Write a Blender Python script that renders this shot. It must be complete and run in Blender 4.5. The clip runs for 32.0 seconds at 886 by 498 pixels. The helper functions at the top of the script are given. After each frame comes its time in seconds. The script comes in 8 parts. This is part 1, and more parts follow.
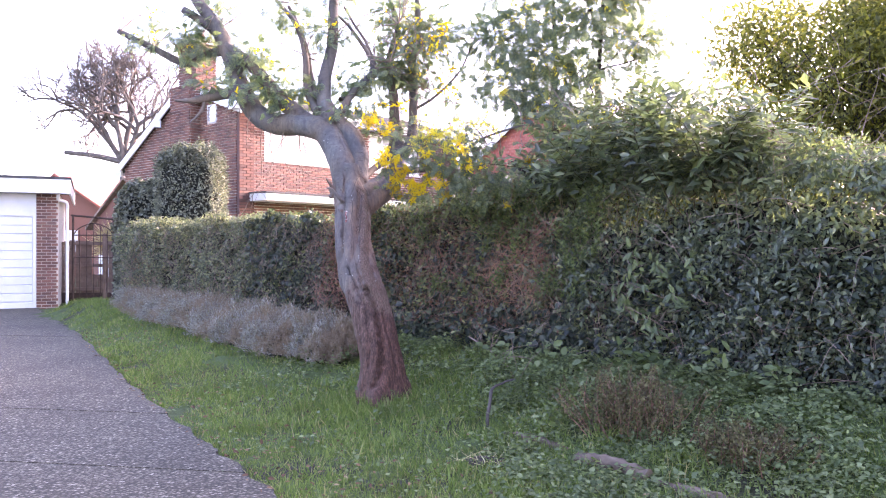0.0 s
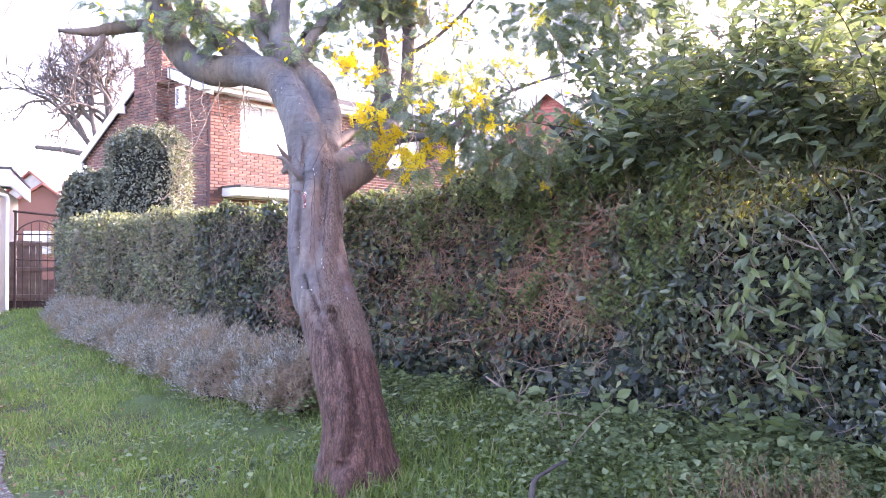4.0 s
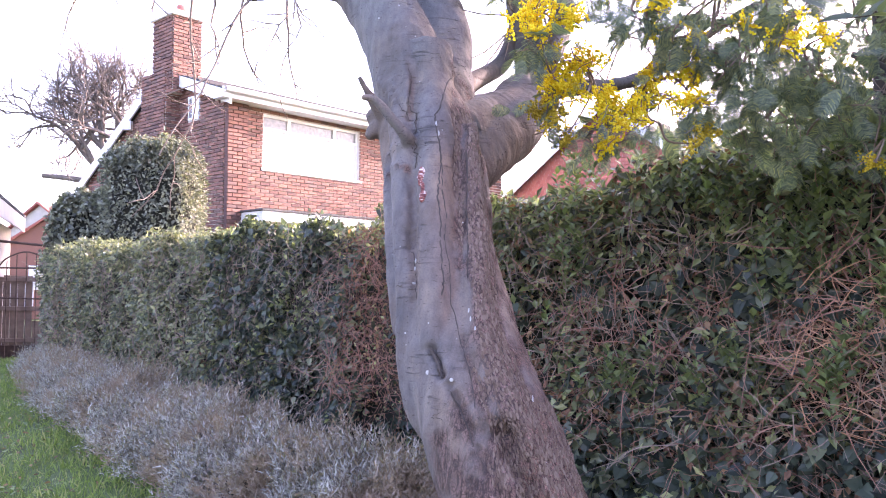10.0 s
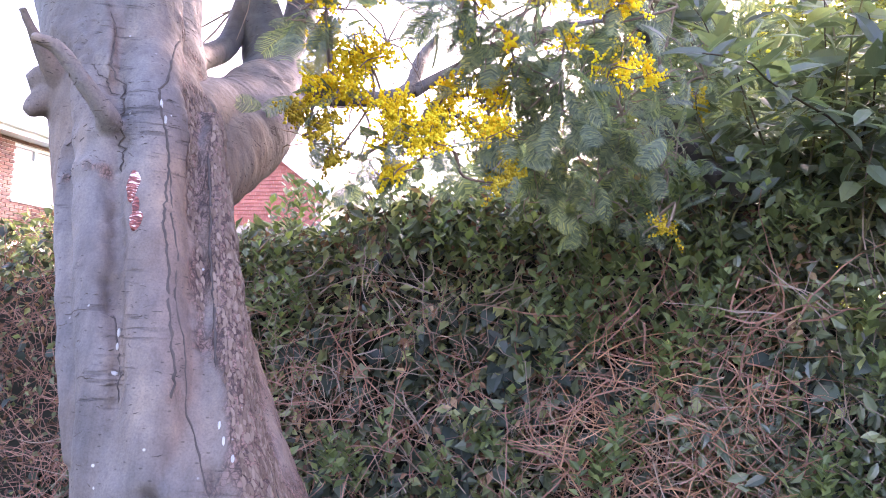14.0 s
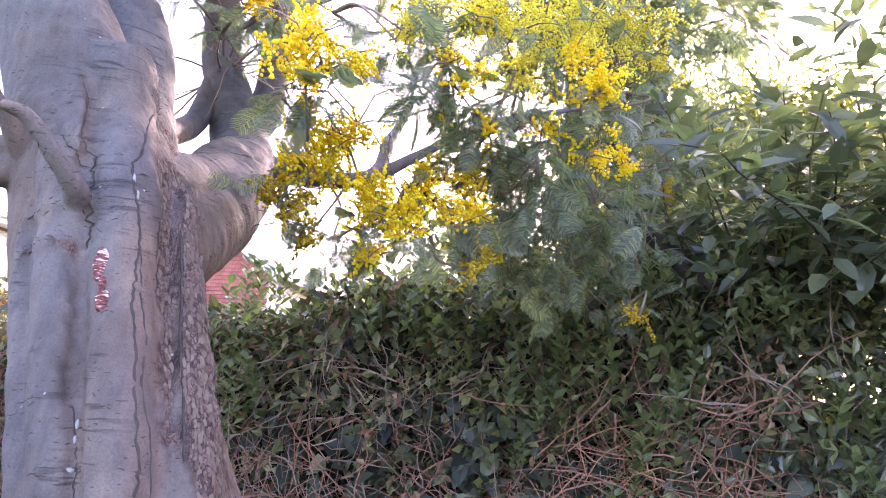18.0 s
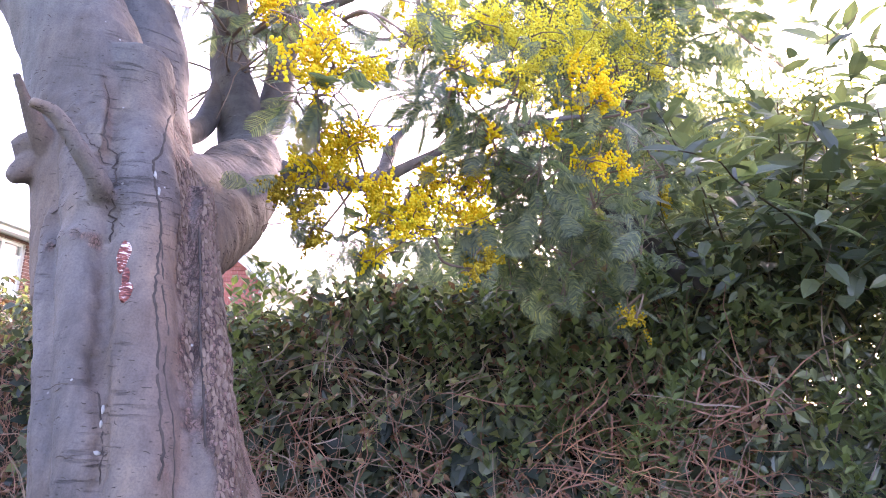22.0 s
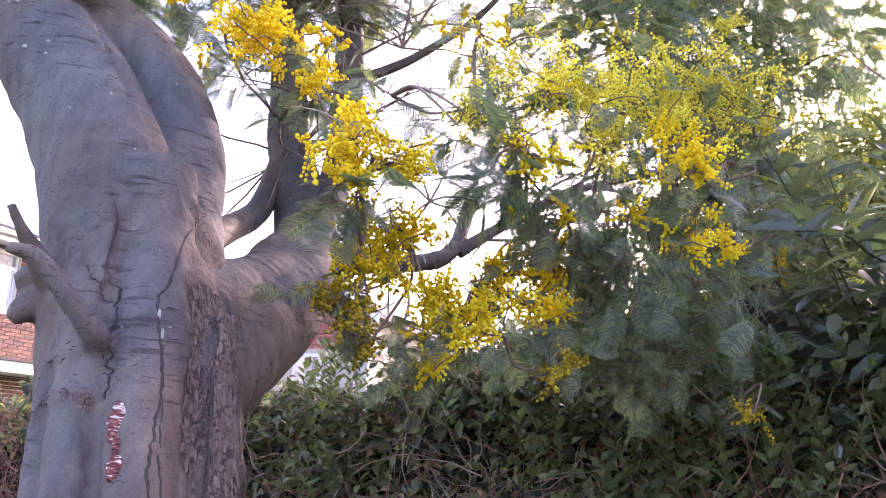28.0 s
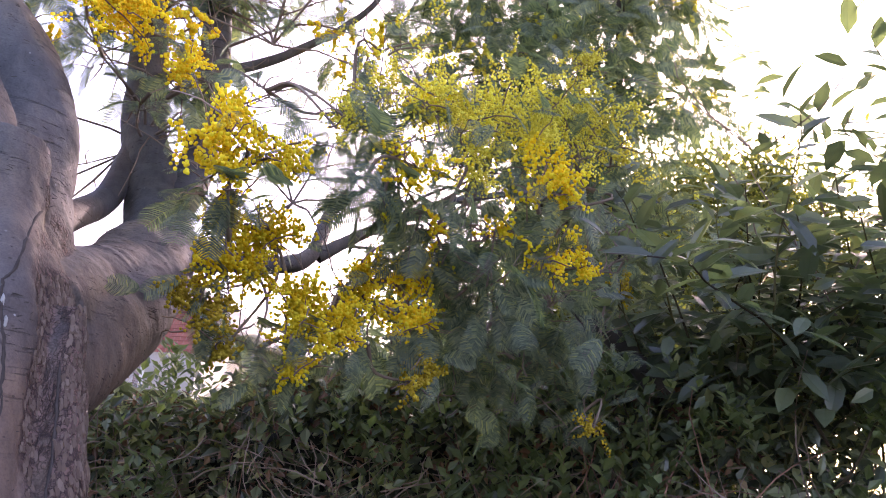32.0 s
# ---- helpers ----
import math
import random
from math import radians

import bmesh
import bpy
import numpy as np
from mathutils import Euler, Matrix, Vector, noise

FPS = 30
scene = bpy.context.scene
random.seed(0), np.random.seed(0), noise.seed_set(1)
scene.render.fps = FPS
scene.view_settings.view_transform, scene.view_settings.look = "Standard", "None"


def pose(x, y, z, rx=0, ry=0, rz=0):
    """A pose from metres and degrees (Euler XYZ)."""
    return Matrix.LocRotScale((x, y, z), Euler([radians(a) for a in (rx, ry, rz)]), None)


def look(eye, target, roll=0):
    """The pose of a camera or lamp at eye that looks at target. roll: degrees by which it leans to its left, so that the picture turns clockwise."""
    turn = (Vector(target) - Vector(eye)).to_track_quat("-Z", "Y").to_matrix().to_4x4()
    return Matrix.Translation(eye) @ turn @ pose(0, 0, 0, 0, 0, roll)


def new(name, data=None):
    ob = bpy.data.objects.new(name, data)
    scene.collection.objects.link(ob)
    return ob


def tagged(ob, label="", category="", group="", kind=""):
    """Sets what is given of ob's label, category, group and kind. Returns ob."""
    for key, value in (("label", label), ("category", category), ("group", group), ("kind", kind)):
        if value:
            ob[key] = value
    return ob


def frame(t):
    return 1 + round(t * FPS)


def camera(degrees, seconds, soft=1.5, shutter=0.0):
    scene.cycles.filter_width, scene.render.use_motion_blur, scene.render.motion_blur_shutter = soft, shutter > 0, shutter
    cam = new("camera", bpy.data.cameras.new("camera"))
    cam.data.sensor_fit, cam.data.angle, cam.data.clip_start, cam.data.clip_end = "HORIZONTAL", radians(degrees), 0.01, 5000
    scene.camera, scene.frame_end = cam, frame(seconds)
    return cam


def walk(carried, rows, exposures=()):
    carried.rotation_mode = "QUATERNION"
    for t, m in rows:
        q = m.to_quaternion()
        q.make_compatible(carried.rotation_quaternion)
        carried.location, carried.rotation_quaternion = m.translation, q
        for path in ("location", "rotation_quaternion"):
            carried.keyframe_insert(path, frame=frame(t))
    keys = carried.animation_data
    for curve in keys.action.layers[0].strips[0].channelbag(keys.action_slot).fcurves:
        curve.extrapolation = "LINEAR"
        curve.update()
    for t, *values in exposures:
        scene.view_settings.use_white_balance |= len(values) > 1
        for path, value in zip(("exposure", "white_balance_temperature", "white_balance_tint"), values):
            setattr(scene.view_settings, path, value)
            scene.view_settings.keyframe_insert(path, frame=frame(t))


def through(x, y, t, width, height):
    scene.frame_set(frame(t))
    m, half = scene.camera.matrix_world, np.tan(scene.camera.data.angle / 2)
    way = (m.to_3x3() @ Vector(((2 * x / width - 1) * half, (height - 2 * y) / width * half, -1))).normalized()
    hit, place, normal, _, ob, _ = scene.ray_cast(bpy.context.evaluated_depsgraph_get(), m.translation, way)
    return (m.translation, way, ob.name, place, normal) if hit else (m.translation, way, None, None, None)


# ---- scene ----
cam = camera(58.6, 32.0, 1.0)
KELVIN, TINT = 6650.0, 44.0
METRES, EYE, TILT, LEAN, TURN = 8.0, 1.45, 0.0, 0.0, 0.0
ROWS = [
    (0.0, 0.0, 0.0, 0.0, -0.0, 0.0, 0.0),
    (0.5, 0.0087, 0.0435, -0.0023, -0.23, 0.05, 0.07),
    (1.0, 0.0124, 0.0813, -0.0027, -0.04, 0.08, -0.02),
    (1.5, 0.0072, 0.1281, -0.0023, -0.02, 0.08, -0.02),
    (2.0, 0.0066, 0.1703, -0.003, -0.2, 0.07, 0.02),
    (2.5, 0.0107, 0.2106, -0.0026, -0.06, 0.11, -0.09),
    (3.0, 0.0022, 0.2578, -0.0067, -0.27, 0.26, 0.05),
    (3.5, -0.0032, 0.3025, -0.0051, -0.22, 0.3, -0.24),
    (5.5, -0.0188, 0.4361, -0.0019, -0.0, 1.43, -0.32),
    (6.0, -0.0148, 0.4689, -0.0029, -0.2, 2.18, -0.29),
    (6.5, -0.027, 0.4983, -0.0065, -0.32, 2.69, -0.19),
    (7.0, -0.0483, 0.5287, -0.001, -0.27, 2.78, -0.21),
    (7.5, -0.0591, 0.5565, -0.0073, -0.08, 2.85, -0.15),
    (8.0, -0.0644, 0.5918, -0.0041, 0.15, 2.79, -0.22),
    (8.5, -0.0816, 0.6193, -0.0041, 0.36, 2.84, 0.04),
    (9.0, -0.1015, 0.6407, 0.0013, 0.59, 2.78, -0.02),
    (9.5, -0.1054, 0.6662, -0.0025, 0.77, 2.87, 0.02),
    (10.0, -0.1093, 0.6904, -0.0002, 1.02, 2.81, -0.11),
    (10.5, -0.1314, 0.7117, -0.0005, 0.83, 2.85, 0.18),
    (11.0, -0.1476, 0.7292, 0.0023, -0.97, 2.88, -0.22),
    (11.5, -0.1466, 0.754, -0.003, -2.62, 2.97, -0.29),
    (12.0, -0.1393, 0.7797, -0.0019, -4.46, 2.94, -0.52),
    (12.5, -0.1378, 0.7991, 0.0028, -6.96, 2.87, -0.76),
    (13.0, -0.1415, 0.8101, 0.0086, -13.79, 3.15, -1.24),
    (13.5, -0.1406, 0.8106, 0.012, -21.22, 4.12, -1.81),
    (14.0, -0.136, 0.8069, 0.0135, -25.41, 5.78, -2.02),
    (14.5, -0.1337, 0.8066, 0.015, -27.14, 7.79, -2.04),
    (15.0, -0.136, 0.8077, 0.0148, -27.9, 9.41, -2.0),
    (15.5, -0.1383, 0.81, 0.0148, -28.5, 10.5, -2.04),
    (17.5, -0.1428, 0.8176, 0.0144, -29.49, 11.79, -2.37),
    (18.0, -0.1414, 0.8186, 0.0147, -29.47, 12.02, -2.48),
    (18.5, -0.1426, 0.8186, 0.0139, -29.55, 12.18, -2.5),
    (19.0, -0.1439, 0.8185, 0.0126, -29.61, 12.37, -2.59),
    (19.5, -0.1454, 0.8176, 0.0115, -29.58, 12.48, -2.56),
    (20.0, -0.1465, 0.8166, 0.0102, -29.77, 12.53, -2.6),
    (20.5, -0.1476, 0.8162, 0.0097, -30.02, 12.58, -2.72),
    (21.0, -0.1477, 0.8159, 0.0098, -30.11, 12.6, -2.8),
    (21.5, -0.1481, 0.8151, 0.0106, -30.12, 12.63, -2.85),
    (22.0, -0.1485, 0.815, 0.0102, -30.2, 12.7, -2.91),
    (22.5, -0.148, 0.8145, 0.01, -30.19, 12.73, -2.92),
    (23.0, -0.1458, 0.8145, 0.0095, -30.2, 12.77, -2.91),
    (23.5, -0.1445, 0.8159, 0.0098, -30.3, 12.75, -2.92),
    (24.0, -0.1434, 0.8161, 0.0104, -30.25, 12.77, -3.02),
    (24.5, -0.1428, 0.8154, 0.0096, -30.08, 12.82, -2.98),
    (26.5, -0.1365, 0.8269, 0.0213, -28.97, 13.31, -2.97),
    (27.0, -0.129, 0.8342, 0.0292, -27.43, 13.88, -2.82),
    (27.5, -0.1232, 0.8384, 0.0358, -24.7, 14.08, -2.62),
    (28.0, -0.1232, 0.8356, 0.0431, -21.88, 14.0, -2.42),
    (28.5, -0.1286, 0.8364, 0.0481, -20.26, 14.06, -2.32),
    (29.0, -0.1304, 0.8424, 0.052, -19.53, 14.05, -2.39),
    (29.5, -0.1251, 0.8429, 0.0532, -19.52, 14.22, -2.45),
    (30.0, -0.1236, 0.8382, 0.0507, -21.7, 14.42, -2.64),
    (30.5, -0.1267, 0.8355, 0.047, -26.14, 14.8, -2.84),
    (31.0, -0.1292, 0.8345, 0.0446, -29.71, 15.24, -3.04),
    (31.5, -0.1289, 0.8379, 0.0421, -32.42, 15.39, -3.17),
    (32.0, -0.1304, 0.8404, 0.0413, -34.04, 15.46, -3.22),
]
walk(cam, [(t, pose(0, 0, EYE, TILT, LEAN, TURN) @ pose(METRES * x, METRES * y, METRES * z, 90 + pitch, roll, yaw)) for t, x, y, z, yaw, pitch, roll in ROWS],
     exposures=[(t, stops, KELVIN, TINT) for t, stops in ((0.0, 3.2), (3.0, 3.48), (6.0, 3.58), (8.0, 3.45), (10.0, 3.32), (12.0, 3.2), (12.8, 3.38), (14.0, 3.68), (15.2, 3.66), (16.5, 3.5), (19.0, 3.35), (24.5, 3.25), (27.0, 2.95), (28.0, 2.78), (29.0, 2.32), (32.0, 2.4))])

# ---- light ----
SUN_AZ, SUN_EL = radians(55), radians(23)   # azimuth from +y towards +x
world = bpy.data.worlds.new("sky")
scene.world = world
world.use_nodes = True
wn = world.node_tree
sky = wn.nodes.new("ShaderNodeTexSky")
sky.sky_type, sky.sun_disc = "NISHITA", False
sky.sun_elevation, sky.sun_rotation = SUN_EL, SUN_AZ
sky.air_density, sky.dust_density, sky.ozone_density = 1.0, 2.5, 1.0
wn.links.new(sky.outputs[0], wn.nodes["Background"].inputs[0])
wn.nodes["Background"].inputs[1].default_value = 0.15
sun_data = bpy.data.lights.new("sun", "SUN")
sun_data.energy, sun_data.angle, sun_data.color = 2.0, radians(1.5), (1.0, 0.93, 0.82)
sun = new("sun", sun_data)
sun_way = Vector((math.sin(SUN_AZ) * math.cos(SUN_EL), math.cos(SUN_AZ) * math.cos(SUN_EL), math.sin(SUN_EL)))
sun.matrix_world = look(sun_way * 60, (0, 0, 0))

# ---- materials ----
def material(name, rough=0.7, metal=0.0):
    m = bpy.data.materials.new(name)
    m.use_nodes = True
    b = m.node_tree.nodes["Principled BSDF"]
    b.inputs["Roughness"].default_value = rough
    b.inputs["Metallic"].default_value = metal
    return m, m.node_tree, b


def node(nt, kind, **values):
    n = nt.nodes.new(kind)
    for k, v in values.items():
        n.inputs[k.replace("_", " ")].default_value = v
    return n


def ramp(nt, fac, stops):
    r = nt.nodes.new("ShaderNodeValToRGB")
    while len(r.color_ramp.elements) < len(stops):
        r.color_ramp.elements.new(0.5)
    for e, (p, c) in zip(r.color_ramp.elements, stops):
        e.position, e.color = p, (*c, 1)
    nt.links.new(fac, r.inputs[0])
    return r.outputs[0]


def blend(nt, fac, a, b, mode="MIX"):
    m = nt.nodes.new("ShaderNodeMix")
    m.data_type, m.blend_type = "RGBA", mode
    for sock, v in ((m.inputs[0], fac), (m.inputs[6], a), (m.inputs[7], b)):
        if isinstance(v, (int, float)):
            sock.default_value = v
        elif isinstance(v, tuple):
            sock.default_value = (*v, 1)
        else:
            nt.links.new(v, sock)
    return m.outputs[2]


def coords(nt, scale=(1, 1, 1)):
    tc = nt.nodes.new("ShaderNodeTexCoord")
    mp = nt.nodes.new("ShaderNodeMapping")
    mp.inputs["Scale"].default_value = scale
    nt.links.new(tc.outputs["Object"], mp.inputs[0])
    return mp.outputs[0]


def noise_tex(nt, scale, vec=None, detail=4.0, rough=0.55):
    n = node(nt, "ShaderNodeTexNoise", Scale=scale, Detail=detail, Roughness=rough)
    if vec is not None:
        nt.links.new(vec, n.inputs["Vector"])
    return n.outputs[0]


def bump(nt, bsdf, height, strength=0.4, dist=0.01):
    b = node(nt, "ShaderNodeBump", Strength=strength, Distance=dist)
    nt.links.new(height, b.inputs["Height"])
    nt.links.new(b.outputs[0], bsdf.inputs["Normal"])


def island(nt):
    return nt.nodes.new("ShaderNodeNewGeometry").outputs["Random Per Island"]


def leaf_material(name, stops, rough=0.45, through=0.35, spec=0.5, patch=None, span=(0.46, 0.62)):
    """Leaves: colour varied leaf by leaf and in patches; light shines through them."""
    m, nt, b = material(name, rough)
    b.inputs["Specular IOR Level"].default_value = spec
    col = ramp(nt, island(nt), stops)
    nz = noise_tex(nt, 1.3, coords(nt), 3)
    if patch:
        col = blend(nt, ramp(nt, nz, [(span[0], (0, 0, 0)), (span[1], (1, 1, 1))]), col, blend(nt, 0.75, col, patch))
    else:
        col = blend(nt, 0.5, col, ramp(nt, nz, [(0.3, (0.45, 0.45, 0.45)), (0.7, (1, 1, 1))]), "MULTIPLY")
    nt.links.new(col, b.inputs["Base Color"])
    if through > 0:
        tr = nt.nodes.new("ShaderNodeBsdfTranslucent")
        bright = blend(nt, 1.0, col, (1.85, 1.95, 0.95), "MULTIPLY")
        nt.links.new(bright, tr.inputs[0])
        mx = nt.nodes.new("ShaderNodeMixShader")
        mx.inputs[0].default_value = through
        nt.links.new(b.outputs[0], mx.inputs[1])
        nt.links.new(tr.outputs[0], mx.inputs[2])
        nt.links.new(mx.outputs[0], nt.nodes["Material Output"].inputs[0])
    return m


def plain_material(name, c1, c2, scale=8.0, rough=0.6, relief=0.2, metal=0.0, fine=90.0, spec=0.5):
    m, nt, b = material(name, rough, metal)
    b.inputs["Specular IOR Level"].default_value = spec
    v = coords(nt)
    a = noise_tex(nt, scale, v, 5)
    f = noise_tex(nt, fine, v, 3)
    col = ramp(nt, a, [(0.3, c1), (0.7, c2)])
    col = blend(nt, 0.35, col, ramp(nt, f, [(0.25, (0.55, 0.55, 0.55)), (0.75, (1, 1, 1))]), "MULTIPLY")
    nt.links.new(col, b.inputs["Base Color"])
    if relief:
        bump(nt, b, f, relief, 0.004)
    return m


M_LEAF_HEDGE = leaf_material("privet_leaf", [(0.0, (0.034, 0.045, 0.030)), (0.40, (0.092, 0.115, 0.066)), (0.8, (0.190, 0.225, 0.112)), (1.0, (0.33, 0.34, 0.16))], 0.36, 0.35)
M_LEAF_PRIVET = leaf_material("clipped_privet_leaf", [(0.0, (0.055, 0.066, 0.052)), (0.45, (0.130, 0.152, 0.108)), (0.8, (0.215, 0.238, 0.152)), (1.0, (0.33, 0.32, 0.19))], 0.4, 0.3)
M_LEAF_IVY = leaf_material("ivy_leaf", [(0.0, (0.020, 0.030, 0.027)), (0.5, (0.046, 0.066, 0.055)), (0.85, (0.085, 0.115, 0.085)), (1.0, (0.17, 0.19, 0.11))], 0.42, 0.25, 0.4)
M_LEAF_DRY = leaf_material("dry_leaf", [(0.0, (0.09, 0.048, 0.034)), (0.5, (0.18, 0.095, 0.062)), (0.85, (0.27, 0.16, 0.095)), (1.0, (0.40, 0.30, 0.19))], 0.7, 0.2, 0.3)
M_LEAF_LAUREL = leaf_material("laurel_leaf", [(0.0, (0.052, 0.070, 0.050)), (0.5, (0.112, 0.145, 0.098)), (0.85, (0.18, 0.22, 0.135)), (1.0, (0.27, 0.30, 0.16))], 0.28, 0.45, 0.75)
M_LEAF_YOUNG = leaf_material("young_leaf", [(0.0, (0.075, 0.105, 0.05)), (0.6, (0.125, 0.168, 0.072)), (1.0, (0.20, 0.25, 0.10))], 0.36, 0.4)
# The yellow of sun shining through the leaves is put into this colour.
M_LEAF_SUNLIT = leaf_material("sunlit_leaf", [(0.0, (0.06, 0.066, 0.022)), (0.5, (0.135, 0.14, 0.036)), (1.0, (0.26, 0.25, 0.06))], 0.5, 0.55)
M_LEAF_CONIFER = leaf_material("conifer_leaf", [(0.0, (0.075, 0.084, 0.074)), (0.5, (0.17, 0.185, 0.15)), (1.0, (0.30, 0.32, 0.24))], 0.6, 0.15, 0.3)
M_FROND = leaf_material("wattle_frond", [(0.0, (0.080, 0.112, 0.092)), (0.5, (0.160, 0.208, 0.165)), (0.85, (0.24, 0.285, 0.20)), (1.0, (0.33, 0.35, 0.16))], 0.5, 0.45, 0.4)
M_FLOWER = leaf_material("wattle_flower", [(0.0, (0.80, 0.58, 0.02)), (0.4, (0.90, 0.71, 0.03)), (1.0, (0.95, 0.84, 0.09))], 0.85, 0.35, 0.1)
M_FLOWER_DULL = leaf_material("ochre_flower", [(0.0, (0.42, 0.29, 0.03)), (0.5, (0.60, 0.44, 0.04)), (1.0, (0.74, 0.58, 0.07))], 0.85, 0.15, 0.1)
M_FLOWER_PALE = leaf_material("fading_flower", [(0.0, (0.62, 0.53, 0.07)), (0.5, (0.80, 0.71, 0.12)), (1.0, (0.90, 0.84, 0.22))], 0.85, 0.35, 0.1)
M_LAVENDER = leaf_material("lavender_leaf", [(0.0, (0.07, 0.064, 0.062)), (0.35, (0.20, 0.195, 0.195)), (0.7, (0.37, 0.365, 0.37)), (0.82, (0.46, 0.455, 0.45)), (0.9, (0.16, 0.18, 0.10)), (1.0, (0.26, 0.19, 0.12))], 0.8, 0.2, 0.2, patch=(0.24, 0.165, 0.115), span=(0.42, 0.54))
M_GRASS = leaf_material("grass_blade", [(0.0, (0.080, 0.122, 0.036)), (0.5, (0.130, 0.188, 0.055)), (0.85, (0.185, 0.245, 0.085)), (1.0, (0.34, 0.28, 0.17))], 0.55, 0.4, 0.3, patch=(0.075, 0.105, 0.034), span=(0.52, 0.72))
M_WEED = leaf_material("weed_leaf", [(0.0, (0.075, 0.11, 0.05)), (0.6, (0.15, 0.20, 0.09)), (1.0, (0.26, 0.31, 0.16))], 0.5, 0.35, 0.4)
M_TWIG = plain_material("twig_bark", (0.16, 0.115, 0.088), (0.33, 0.25, 0.20), 5, 0.85, 0.2)
M_TWIG_RED = plain_material("red_twig_bark", (0.17, 0.080, 0.058), (0.35, 0.18, 0.125), 4, 0.8, 0.2)
M_TWIG_ORANGE = plain_material("orange_twig_bark", (0.30, 0.145, 0.08), (0.48, 0.26, 0.15), 4, 0.8, 0.2)
M_TWIG_PALE = plain_material("pale_twig_bark", (0.19, 0.135, 0.095), (0.33, 0.245, 0.175), 5, 0.85, 0.2)
M_TWIG_GREY = plain_material("grey_twig_bark", (0.10, 0.082, 0.075), (0.19, 0.165, 0.15), 5, 0.85, 0.2)
# Near-black colour that stands for the shade deep inside the greenery.
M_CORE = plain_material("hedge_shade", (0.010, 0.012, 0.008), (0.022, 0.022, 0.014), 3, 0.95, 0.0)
M_PAINT = plain_material("white_paint", (0.70, 0.71, 0.72), (0.80, 0.80, 0.80), 3, 0.45, 0.05)
M_FELT = plain_material("roof_felt", (0.05, 0.05, 0.055), (0.10, 0.10, 0.10), 4, 0.9, 0.4)
M_IRON = plain_material("rusty_iron", (0.05, 0.03, 0.025), (0.10, 0.06, 0.045), 12, 0.7, 0.3, 0.3)
M_WOOD = plain_material("weathered_board", (0.16, 0.11, 0.085), (0.28, 0.20, 0.16), 6, 0.85, 0.4)
M_MORTAR = plain_material("mortar", (0.62, 0.57, 0.52), (0.76, 0.71, 0.65), 6, 0.95, 0.5, fine=160)
M_BARK_DARK = plain_material("dark_bark", (0.035, 0.030, 0.026), (0.085, 0.07, 0.06), 7, 0.9, 0.5, fine=60)
M_STRAW = leaf_material("straw_leaf", [(0.0, (0.45, 0.36, 0.20)), (1.0, (0.75, 0.66, 0.45))], 0.8, 0.2, 0.2)
M_PLASTER = plain_material("cream_render", (0.42, 0.39, 0.34), (0.52, 0.48, 0.43), 3, 0.9, 0.3)


def brick_material(name, stops):
    m, nt, b = material(name, 0.88)
    v = coords(nt)
    info = nt.nodes.new("ShaderNodeObjectInfo").outputs["Random"]
    add = nt.nodes.new("ShaderNodeMath")
    add.operation = "ADD"
    nt.links.new(info, add.inputs[0])
    nt.links.new(island(nt), add.inputs[1])
    fr = nt.nodes.new("ShaderNodeMath")
    fr.operation = "FRACT"
    nt.links.new(add.outputs[0], fr.inputs[0])
    col = ramp(nt, fr.outputs[0], stops)
    f = noise_tex(nt, 55, v, 4)
    col = blend(nt, 0.6, col, ramp(nt, f, [(0.25, (0.5, 0.5, 0.5)), (0.75, (1.0, 1.0, 1.0))]), "MULTIPLY")
    nt.links.new(col, b.inputs["Base Color"])
    bump(nt, b, f, 0.5, 0.004)
    return m


M_BRICK = brick_material("red_brick", [(0.0, (0.115, 0.060, 0.052)), (0.3, (0.19, 0.088, 0.068)), (0.7, (0.285, 0.134, 0.099)), (1.0, (0.155, 0.097, 0.085))])
M_TILE = brick_material("clay_tile", [(0.0, (0.36, 0.12, 0.095)), (1.0, (0.48, 0.18, 0.14))])


